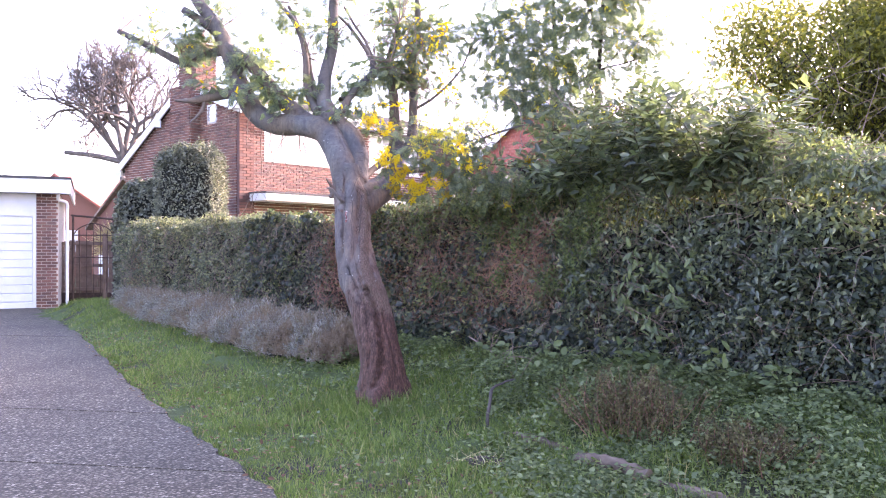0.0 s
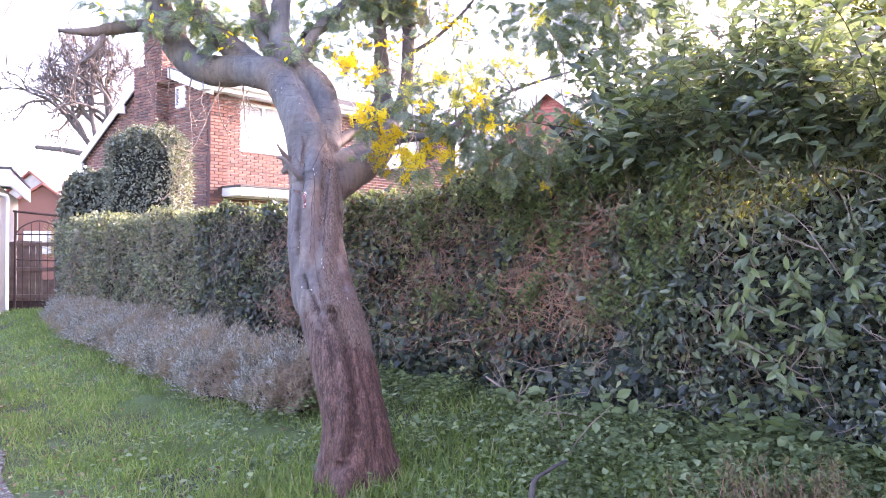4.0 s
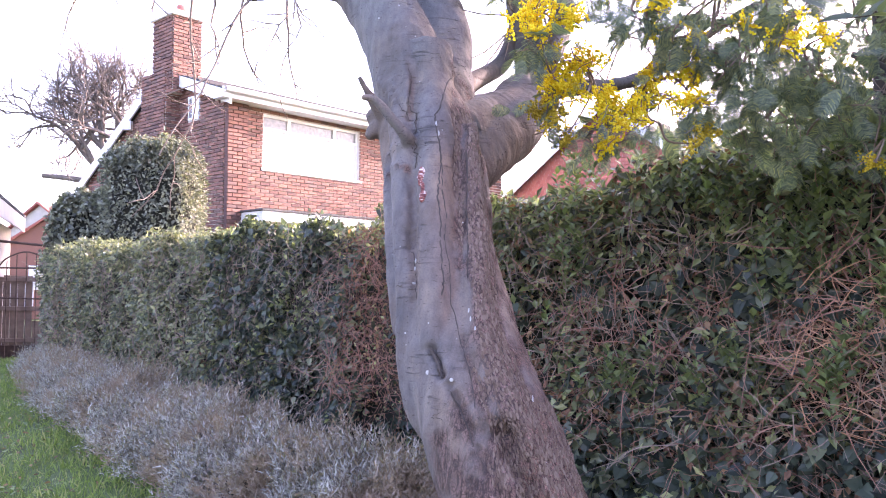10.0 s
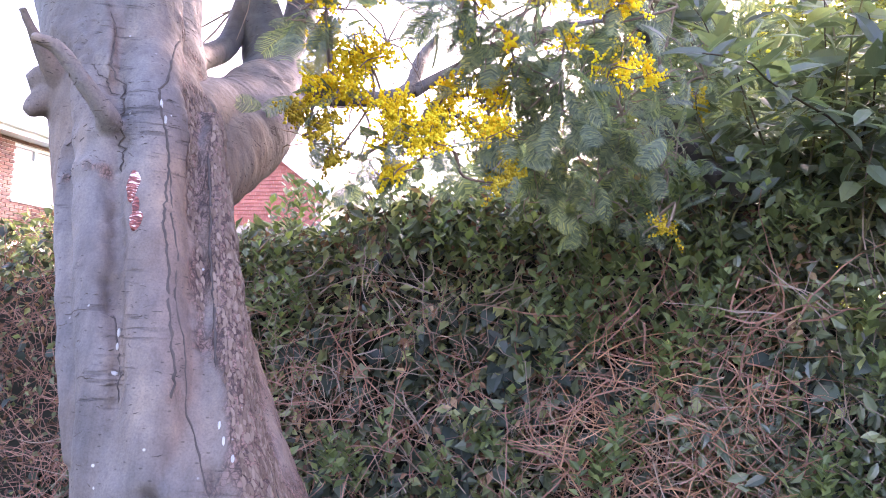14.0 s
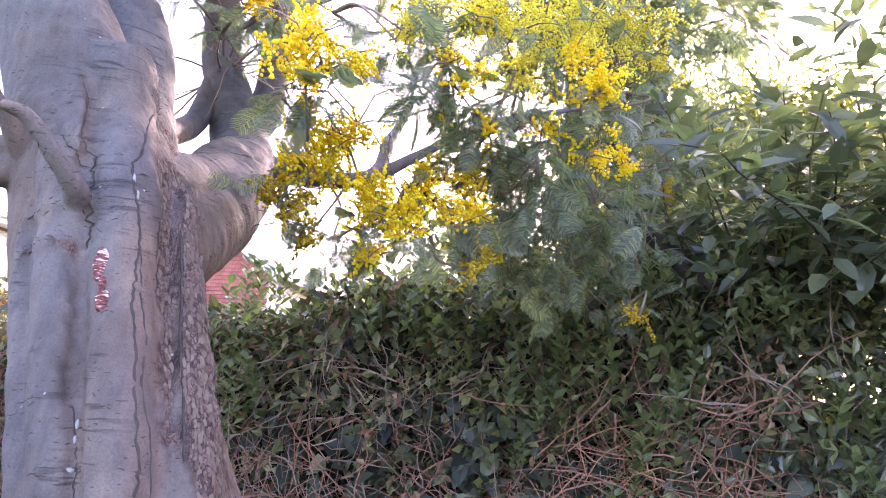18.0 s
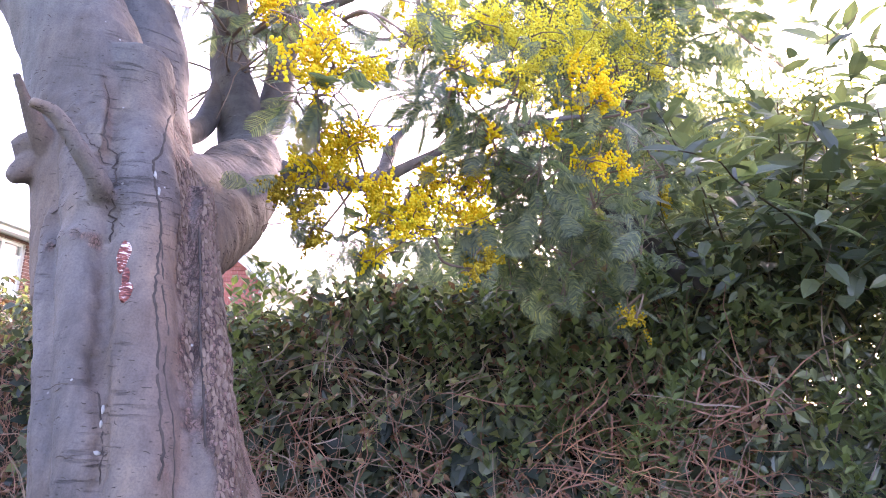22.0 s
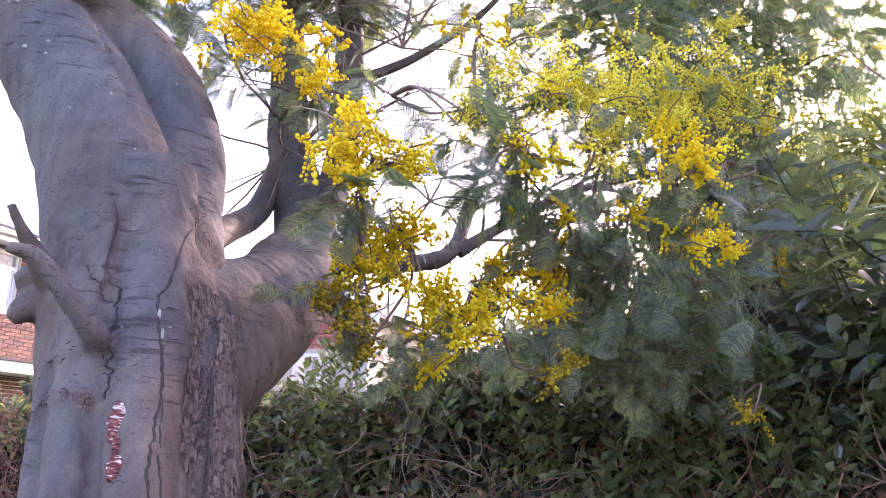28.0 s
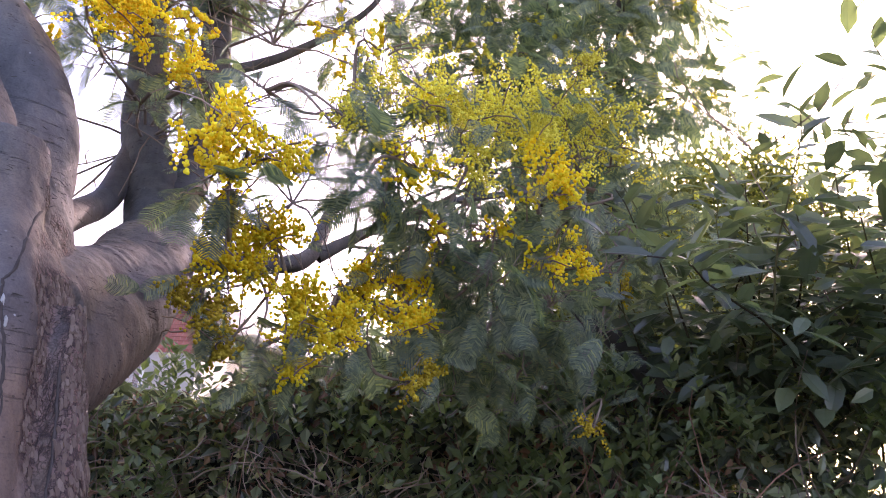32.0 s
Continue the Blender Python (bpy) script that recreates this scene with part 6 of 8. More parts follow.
        for k in range(3, 13, 2):
            t2, p2 = wander(pts[k], unit(np.array(way, float)) + rng.normal(scale=0.7, size=3), rng.uniform(0.15, 0.35), 0.003, 0.0012, 7, 0.2, 4)
            tw += [t2, wander(p2[3], rng.normal(size=3) + (0, 0, -0.4), 0.15, 0.0022, 0.001, 5, 0.2, 3)[0]]
    # fine bare twigs between the upright limbs
    for sx, sy, sz in ((-0.57, 9.3, 2.75), (-0.58, 9.38, 3.1), (-0.37, 9.35, 2.95), (-0.36, 9.4, 3.4), (-0.1, 9.1, 2.6), (0.1, 9.05, 2.8), (-0.6, 9.45, 3.5), (-0.2, 9.2, 3.2)):
        for _ in range(7):
            t, pts = wander((sx, sy, sz), rng.normal(size=3) * (1, 0.6, 0.7) + (0.3, -0.2, 0.1), rng.uniform(0.35, 0.8), 0.0055, 0.0015, 9, 0.2, 4)
            tw.append(t)
            for k in (3, 5, 6, 7):
                tw.append(wander(pts[k], rng.normal(size=3), 0.2, 0.0025, 0.001, 5, 0.25, 3)[0])
    for sx, sy, sz in ((-1.57, 9.0, 3.65), (-1.92, 9.1, 4.3), (-0.8, 9.0, 3.52), (-2.9, 9.35, 4.0), (-3.48, 9.45, 3.86), (-3.05, 9.4, 3.66), (-0.6, 8.9, 3.56), (-1.26, 9.0, 3.8), (-0.3, 9.0, 3.65), (-3.9, 9.5, 4.07), (-0.5, 8.9, 4.0), (-2.66, 9.3, 4.05)):
        for _ in range(5):
            t, pts = wander((sx, sy, sz), rng.normal(size=3) + (0, 0, 0.6), rng.uniform(0.4, 0.9), 0.009, 0.002, 8, 0.2, 4)
            tw.append(t)
            for k in (3, 5):
                tw.append(wander(pts[k], rng.normal(size=3) + (0, 0, 0.2), 0.3, 0.004, 0.0015, 5, 0.25, 3)[0])
    stuff("twig_tangle", own(tw), M_TWIG, root, "thin brown twigs", True)["kind"] = "stuff"
    o = stuff("feathery_foliage", own([fronds_round(SPRAYS, 22, (0.05, 0.085)), fronds_round(FEATHERY, 120, (0.065, 0.115)), fronds_round(FEATHERY_LOW, 42, (0.06, 0.105)), fronds_round(FEATHERY_EAST, 58, (0.06, 0.11)), fronds_round(HIGH, 22, (0.08, 0.13)), fronds_round(TUFTS + TUFTS_WEST, 75)]), M_FROND, root, "grey-green feathery leaves")
    o["kind"] = "stuff"
    for spots, per, mat, words in ((BRIGHT, 62, M_FLOWER, "fluffy bright yellow blossom spray"), (SCATTERED, 50, M_FLOWER, "fluffy bright yellow blossom spray"), (DULL, 55, M_FLOWER_DULL, "dull ochre-yellow blossom spray"), (PALE, 62, M_FLOWER_PALE, "pale greenish-yellow blossom spray")):
        for sp in spots:
            stuff("blossom", own([flowers_round([sp], per, (0.0024, 0.0040) if spots is PALE else (0.0036, 0.0052), 0.7 if spots is PALE else 0.5)]), mat, root, words, True)
    o = stuff("high_blossom", own([flowers_round(HIGH, 4, (0.006, 0.010)), flowers_round(TUFTS + TUFTS_WEST, 2, (0.005, 0.008))]), M_FLOWER, root, "yellow blossom high in the crown", True)
    o["kind"] = "stuff"


wattle()


def slim_wattle():
    """The second wattle: slim dark stems straight behind the hedge with a high feathery crown."""
    root = thing("wattle_tree", "slim mimosa tree behind the hedge, feathery and yellow-flecked", "tree", (1.5, 9.8, 0.0))
    inv = -np.array([1.5, 9.8, 0.0])
    shift = lambda pairs: [(v + inv, f) for v, f in pairs]
    for rows in ([(1.5, 9.85, 0.0, 0.05), (1.42, 9.8, 1.5, 0.042), (1.40, 9.76, 3.0, 0.032), (1.36, 9.72, 4.4, 0.022), (1.34, 9.7, 5.6, 0.010)],
                 [(1.7, 9.75, 0.0, 0.05), (1.86, 9.62, 1.5, 0.042), (1.86, 9.56, 3.0, 0.034), (1.93, 9.55, 4.4, 0.022), (1.98, 9.5, 5.8, 0.010)],
                 [(1.5, 9.8, 1.9, 0.05), (1.76, 9.62, 2.5, 0.042), (1.45, 9.4, 2.72, 0.034), (1.05, 9.15, 3.05, 0.02)],
                 [(1.42, 9.7, 3.30, 0.012), (1.81, 9.54, 3.58, 0.011), (2.21, 9.54, 3.70, 0.009), (2.65, 9.54, 3.84, 0.005)],
                 [(1.24, 8.58, 1.90, 0.050), (1.09, 8.57, 2.06, 0.042), (0.97, 8.65, 2.22, 0.036), (0.86, 8.74, 2.34, 0.028), (0.76, 8.78, 2.42, 0.012)]):
        q = smooth_line(rows, 26)
        stuff("stem", shift([tube(q[:, :3], q[:, 3], 9, 0.04)]), M_BARK_DARK, root, "slim dark stem", True)
    spots = [(1.0, 9.4, 4.25, 0.26), (1.75, 9.4, 4.3, 0.28), (0.62, 9.3, 3.95, 0.22), (1.17, 9.4, 3.7, 0.26), (1.6, 9.4, 3.55, 0.24), (2.2, 9.5, 4.6, 0.26), (1.35, 9.5, 4.9, 0.28), (2.3, 9.4, 3.9, 0.22),
             (0.75, 9.1, 3.35, 0.2), (1.15, 9.2, 3.1, 0.2), (1.75, 9.3, 2.95, 0.2), (1.9, 9.6, 5.3, 0.26), (1.2, 9.6, 5.5, 0.25)]
    wood = []
    for x, y, z, s in spots:
        e = np.array([x, y, z])
        b = np.array([1.38 if x < 1.6 else 1.9, 9.65, z - 0.35])
        wood.append(tube(smooth_line([b, (b + e) / 2 + (0, 0, 0.08), e], 9), np.linspace(0.012, 0.004, 9), 5))
        for _ in range(9):
            wood.append(wander(e, rng.normal(size=3), s * 1.8, 0.004, 0.001, 6, 0.25, 3)[0])
    stuff("twig_tangle", shift(wood), M_BARK_DARK, root)["kind"] = "stuff"
    stuff("feathery_foliage", shift([fronds_round(spots, 72, (0.09, 0.15))]), M_FROND, root)["kind"] = "stuff"
    stuff("blossom", shift([flowers_round(spots, 5, (0.005, 0.008))]), M_FLOWER_PALE, root, "", True)["kind"] = "stuff"


slim_wattle()

# ---- hedges ----
IVY = leaf_shape(0.42, 0.10, -0.10, True)
LAUREL = leaf_shape(0.22, 0.06, -0.15)
SMALL = small_leaf(0.27)


def hedge_face(n, s0, s1, top, depth, bulge=0.12, seed=0.0, low=0.05, lift=0.62):
    """n places on a hedge's face and top with the way out of it. top(s) is its height."""
    s = rng.uniform(s0, s1, n)
    h = top(s)
    k = rng.uniform(0, 1, n) * (h + depth * 0.9)
    on_top = k > h
    z = np.where(on_top, h, low + k * (1 - low / np.maximum(h, 0.1)))
    back = np.where(on_top, k - h, 0.0)
    base = H_0 + H_U * s[:, None] + H_N * back[:, None]
    p = np.column_stack([base[:, 0], base[:, 1], z])
    out = np.where(on_top[:, None], np.array([0, 0, 1.0]), -H_N)
    edge = smoothstep(h - 0.25, h, z) * (~on_top)
    out = unit(out + edge[:, None] * np.array([0, 0, 0.8]))
    p = p + out * (bulge * fbm(p, 2.6, seed) + bulge * 0.5 * fbm(p, 7.0, seed + 3))[:, None]
    return p, out


def foliage(p, out, shape, size, droop=0.35, jitter=0.6, sink=0.14):
    n = len(p)
    p = p - out * np.abs(rng.normal(scale=sink, size=n))[:, None] * 0.7 + out * rng.normal(scale=0.02, size=n)[:, None]
    way = unit(out * rng.uniform(0.0, 0.9, n)[:, None] + rng.normal(scale=0.8, size=(n, 3)) + (0, 0, -droop))
    up = unit(out * 1.0 + rng.normal(scale=jitter, size=(n, 3)) + (0, 0, 0.5))
    return scatter(shape, frames_for(way, up), p, rng.uniform(*size, size=n))


# A black volume inside the hedge: added shade that also stops light.
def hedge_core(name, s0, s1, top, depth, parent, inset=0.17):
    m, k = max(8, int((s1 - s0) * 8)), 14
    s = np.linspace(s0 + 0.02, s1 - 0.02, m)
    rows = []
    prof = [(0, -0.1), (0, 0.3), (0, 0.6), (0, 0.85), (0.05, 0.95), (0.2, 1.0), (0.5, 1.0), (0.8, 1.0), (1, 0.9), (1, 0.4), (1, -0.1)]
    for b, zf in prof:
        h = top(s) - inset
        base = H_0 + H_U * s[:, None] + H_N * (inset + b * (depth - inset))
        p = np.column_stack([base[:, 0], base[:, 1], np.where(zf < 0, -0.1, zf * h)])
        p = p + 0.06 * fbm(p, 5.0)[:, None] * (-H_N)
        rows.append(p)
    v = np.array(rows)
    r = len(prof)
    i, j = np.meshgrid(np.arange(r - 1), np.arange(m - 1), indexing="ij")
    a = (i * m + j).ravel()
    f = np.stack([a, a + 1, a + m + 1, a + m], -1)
    return link_mesh("core", raw_mesh("core", v.reshape(-1, 3), f, True), M_CORE, parent, "near-black filler for the shade inside")


def twig_mat(n, s0, s1, z0, z1, size, mean=(0, 0, 0), sink=(0.0, 0.14), r=0.004, bulge=0.1):
    """Tangled bare twigs on a hedge's face."""
    out = []
    for _ in range(n):
        s, z = rng.uniform(s0, s1), rng.uniform(z0, z1)
        p = along(s, -rng.uniform(*sink), z)
        p = p - H_N * bulge * fbm(p[None], 2.6, 0.0)[0]
        d = H_U * rng.normal() + np.array([0, 0, 1.0]) * rng.normal(scale=0.8) - H_N * rng.normal(scale=0.25) + mean
        rr = r * rng.uniform(0.5, 1.3)
        out.append(wander(p, d, rng.uniform(*size), rr, rr * 0.35, 7, 0.22, 3)[0])
    return out


PRIVET_TOP = lambda s: 1.99 - 0.008 * np.maximum(-s - 3, 0) + 0.05 * np.sin(s * 1.9) + 0.03 * np.sin(s * 5.1)
MID_TOP = lambda s: 1.96 + 0.12 * smoothstep(-0.9, -0.2, s) + 0.05 * np.sin(s * 2.7) + 0.03 * np.sin(s * 6.1)
LAUREL_TOP = lambda s: 2.0 + 0.50 * smoothstep(1.3, 2.0, s) - 0.30 * smoothstep(3.6, 4.1, s) + 0.10 * np.sin(s * 3.1 + 1) + 0.07 * np.sin(s * 9.0)


def hedges():
    # clipped privet by the house
    h = thing("privet_hedge", "clipped dense grey-green privet hedge", "hedge")
    hedge_core("core", -10.2, -4.7, PRIVET_TOP, 1.1, h)
    p, o = hedge_face(40000, -10.3, -4.6, PRIVET_TOP, 1.0, 0.15, 1.0)
    stuff("foliage", [foliage(p, o, SMALL, (0.045, 0.075))], M_LEAF_PRIVET, h)["kind"] = "stuff"
    stuff("twig_tangle", twig_mat(1500, -10.2, -4.6, 0.2, 1.8, (0.15, 0.4), sink=(-0.1, 0.06), r=0.0035, bulge=0.15), M_TWIG, h)["kind"] = "stuff"
    p, o = hedge_face(5000, -10.0, -4.6, PRIVET_TOP, 0.2, 0.15, 1.0)
    p, o = p[fbm(p, 1.9, 3.0) > 0.12], o[fbm(p, 1.9, 3.0) > 0.12]
    stuff("dead_foliage", [foliage(p, o, SMALL, (0.03, 0.06), 0.6, 0.6, 0.05)], M_LEAF_DRY, h)["kind"] = "stuff"
    # ivy-grown part, ending in a bare red-brown patch
    h = thing("ivy_hedge", "dark glossy ivy-covered stretch of hedge", "hedge")
    hedge_core("core", -4.7, -1.0, MID_TOP, 1.1, h)
    p, o = hedge_face(22000, -4.8, -1.2, MID_TOP, 1.0, 0.14, 2.0)
    s = (p[:, :2] - H_0[:2]) @ H_U[:2]
    keep = (s < -2.55 + 0.30 * fbm(p, 3.0, 6.0)) | (p[:, 2] < 0.72 + 0.25 * fbm(p, 3.0, 1.0)) | (rng.uniform(size=len(p)) < 0.05)
    keep &= (fbm(p, 3.4, 8.0) > -0.22)
    stuff("foliage", [foliage(p[keep], o[keep], IVY, (0.038, 0.078))], M_LEAF_IVY, h)["kind"] = "stuff"
    p, o = hedge_face(15000, -4.8, -0.8, MID_TOP, 1.0, 0.13, 2.0)
    s = (p[:, :2] - H_0[:2]) @ H_U[:2]
    keep = (s < -3.0) & (fbm(p, 3.4, 8.0) < 0.0) | (p[:, 2] > 1.74 + 0.15 * fbm(p, 4.0)) | (rng.uniform(size=len(p)) < 0.22)
    stuff("small_foliage", [foliage(p[keep], o[keep], SMALL, (0.035, 0.065))], M_LEAF_HEDGE, h)["kind"] = "stuff"
    stuff("twig_tangle", twig_mat(900, -4.6, -2.4, 0.3, 1.85, (0.12, 0.35), sink=(-0.08, 0.08), r=0.0024, bulge=0.13), M_TWIG, h)["kind"] = "stuff"
    stuff("red_twig_tangle", twig_mat(1000, -2.62, -1.25, 0.65, 1.86, (0.15, 0.45), sink=(-0.08, 0.10), r=0.0026, bulge=0.13), M_TWIG_RED, h, "bare red-brown twigs")["kind"] = "stuff"
    p, o = hedge_face(1800, -2.6, -1.2, MID_TOP, 0.3, 0.12, 2.0)
    stuff("dead_foliage", [foliage(p, o, SMALL, (0.025, 0.05), 0.7, 0.6, 0.08)], M_LEAF_DRY, h)["kind"] = "stuff"
    # bare, twiggy part behind the tree
    h = thing("bramble_hedge", "half-bare hedge of brown twigs, dead leaves and ivy", "hedge")
    hedge_core("core", -1.0, 1.62, MID_TOP, 1.1, h)
    p, o = hedge_face(17000, -1.5, 2.1, MID_TOP, 0.9, 0.11, 2.0)
    patch = fbm(p, 3.1, 7.0)
    red = smoothstep(0.75, 1.0, (p[:, :2] - H_0[:2]) @ H_U[:2]) * (p[:, 2] > 0.75)
    patch = patch - 0.08 * red
    keep = (p[:, 2] < 0.78 + 0.3 * fbm(p, 4.0)) | (patch > 0.0) | (rng.uniform(size=len(p)) < 0.10)
    keep &= (p[:, 2] < 1.62 + 0.2 * patch)
    stuff("ivy_foliage", [foliage(p[keep], o[keep], IVY, (0.045, 0.10))], M_LEAF_IVY, h)["kind"] = "stuff"
    p, o = hedge_face(22000, -1.5, 2.1, MID_TOP, 0.9, 0.12, 2.0)
    keep = (p[:, 2] > 1.48 + 0.30 * fbm(p, 3.0, 4.0)) | (fbm(p, 4.2, 2.0) > 0.10) | (rng.uniform(size=len(p)) < 0.10)
    stuff("privet_foliage", [foliage(p[keep], o[keep], SMALL, (0.042, 0.085))], M_LEAF_HEDGE, h)["kind"] = "stuff"
    p, o = hedge_face(4600, -1.5, 1.8, MID_TOP, 0.5, 0.13, 2.0)
    p, o = p[p[:, 2] > 0.6], o[p[:, 2] > 0.6]
    stuff("dead_foliage", [foliage(p, o, SMALL, (0.03, 0.06), 0.8, 0.6, 0.06)], M_LEAF_DRY, h)["kind"] = "stuff"
    stuff("twig_tangle", twig_mat(1200, -1.5, 2.4, 0.5, 1.9, (0.12, 0.45), sink=(-0.05, 0.14), r=0.0030), M_TWIG, h)["kind"] = "stuff"
    stuff("red_twig_tangle", twig_mat(420, -0.6, 1.0, 0.5, 1.6, (0.2, 0.5), sink=(-0.07, 0.08), r=0.0030) + twig_mat(260, 0.9, 1.7, 0.95, 1.66, (0.2, 0.5), sink=(-0.12, 0.06), r=0.0034), M_TWIG_RED, h)["kind"] = "stuff"
    stuff("orange_twig_tangle", twig_mat(190, 0.9, 1.65, 0.85, 1.5, (0.15, 0.42), (0.1, 0, 0.5), (-0.15, -0.02), 0.0028), M_TWIG_ORANGE, h, "orange-red dead twigs")["kind"] = "stuff"
    stuff("pale_twig_tangle", twig_mat(330, -1.4, 2.8, 0.7, 1.7, (0.15, 0.42), (0, 0, 0.7), (-0.13, 0.02), 0.0022) + twig_mat(160, 0.6, 2.2, 0.8, 1.5, (0.2, 0.5), (0.1, 0, 0.6), (-0.14, 0.02), 0.0024), M_TWIG_PALE, h)["kind"] = "stuff"
    # tall laurel at the lane end
    h = thing("laurel_hedge", "tall overgrown laurel hedge with large glossy leaves", "hedge")
    hedge_core("core", 1.5, 8.5, lambda s: np.minimum(LAUREL_TOP(s) - 0.12, 1.98 + 0.2 * smoothstep(2.6, 3.2, s)), 0.9, h, 0.30)
    p, o = hedge_face(46000, 1.3, 7.0, LAUREL_TOP, 1.2, 0.24, 5.0)
    sl = (p[:, :2] - H_0[:2]) @ H_U[:2]
    keep = (p[:, 2] < 1.95 + 0.15 * fbm(p, 4.0)) | (sl > 2.6) | (rng.uniform(size=len(p)) < 0.22)
    p, o = p[keep], o[keep]
    stuff("foliage", [foliage(p, o, LAUREL, (0.045, 0.085), 0.3, 0.5, 0.18)], M_LEAF_LAUREL, h)["kind"] = "stuff"
    # leading shoots with large leaves, loose enough to see through
    at, way, wood = [], [], []
    for _ in range(138):
        s = 1.42 + 2.4 * rng.uniform() ** 1.25
        c = along(s, rng.uniform(-0.8, 0.05), 1.7 + 0.5 * rng.uniform())
        tip = 2.42 + 0.85 * float(smoothstep(1.35, 1.75, s)) + 0.16 * float(smoothstep(1.7, 2.0, s)) - 0.18 * abs(math.sin(2.2 * s + 0.4)) - 0.5 * float(smoothstep(3.5, 3.8, s)) - 0.75 * rng.uniform() ** 1.3
        l = max(0.3, tip - c[2])
        t, pts = wander(c, (rng.normal(scale=0.4) - 0.12, rng.normal(scale=0.4) - 0.15, 1.0), l, 0.0055, 0.002, 12, 0.13, 5)
        wood.append(t)
        k = int(l / 0.032)
        for i in range(k):
            u = (i + 0.5) / k * 11
            b = pts[int(u)] + (pts[int(u) + 1] - pts[int(u)]) * (u % 1)
            a = i * 2.4 + rng.normal(scale=0.3)
            if b[2] < 2.02:
                continue
            at.append(b)
            way.append((math.cos(a), math.sin(a), -0.25 + 1.1 * (i / k) ** 2))
    at, way = np.repeat(np.array(at), 2, 0), np.repeat(np.array(way), 2, 0)
    at[1::2] += rng.normal(scale=0.07, size=at[1::2].shape) * (1.2, 1.2, 0.6)
    way = unit(way + rng.normal(scale=0.3, size=way.shape) + (0, 0, -0.15))
    up = unit(np.tile((-0.2, -0.35, 0.9), (len(at), 1)) + rng.normal(scale=0.3, size=at.shape))
    stuff("shoot_foliage", [scatter(LAUREL, frames_for(way, up), at, rng.uniform(0.09, 0.16, len(at)))], M_LEAF_LAUREL, h, "large dark laurel leaves")["kind"] = "stuff"
    stuff("shoot_wood", wood, M_STEM_OLIVE, h)["kind"] = "stuff"
    p, o = hedge_face(7000, 1.7, 7.0, lambda s: np.minimum(LAUREL_TOP(s), 1.3), 0.2, 0.2, 5.0)
    stuff("ivy_foliage", [foliage(p, o, IVY, (0.04, 0.075))], M_LEAF_IVY, h)["kind"] = "stuff"
    stuff("twig_tangle", twig_mat(500, 1.8, 6.0, 0.2, 3.0, (0.3, 0.7), r=0.004), M_TWIG, h)["kind"] = "stuff"


hedges()


# ---- shrubs, beds and far trees ----
def block_shrub(name, label, at, size, n, seed, shape=SMALL, leaf=(0.05, 0.09), mat=M_LEAF_CONIFER):
    """A roughly square-cut evergreen: leaves on the faces of an uneven block."""
    root = thing(name, label, "shrub", at)
    u = rng.uniform(-1, 1, (n, 3))
    ax = rng.integers(0, 3, n)
    sg = np.where(rng.uniform(size=n) < 0.5, -1.0, 1.0)
    u[np.arange(n), ax] = sg
    u[:, 2] = np.where(ax == 2, 1.0, u[:, 2])
    o = np.zeros((n, 3))
    o[np.arange(n), ax] = np.where(ax == 2, 1.0, sg)
    q = unit(u) * np.linalg.norm(u, axis=1, keepdims=True) ** 0.68
    p = q * 1.04 * np.array(size) / 2 + (0, 0, size[2] / 2)
    p = p * (1 + 0.07 * fbm(u, 3.0, seed) + 0.05 * fbm(u, 7.0, seed))[:, None]
    stuff("foliage", [foliage(p, unit(o + u * 0.4), shape, leaf, 0.1, 0.6, 0.10)], mat, root)["kind"] = "stuff"
    # Black block behind the leaves in place of the shrub's inner shade.
    part("heart", box_bm(size[0] * 0.78, size[1] * 0.78, size[2] * 0.92, (0, 0, size[2] * 0.45), 0.1), M_CORE, root, "near-black filler for the shade inside")


block_shrub("conifer", "square-cut dark evergreen beside the brick house", (-5.85, 18.4, 0.1), (1.45, 1.3, 3.62), 26000, 2.0)
block_shrub("evergreen_shrub", "dark ivy-clad evergreen at the hedge end", (-6.85, 18.8, 0.1), (1.6, 1.3, 2.85), 20000, 4.0, IVY, (0.05, 0.09), M_LEAF_CONIFER)


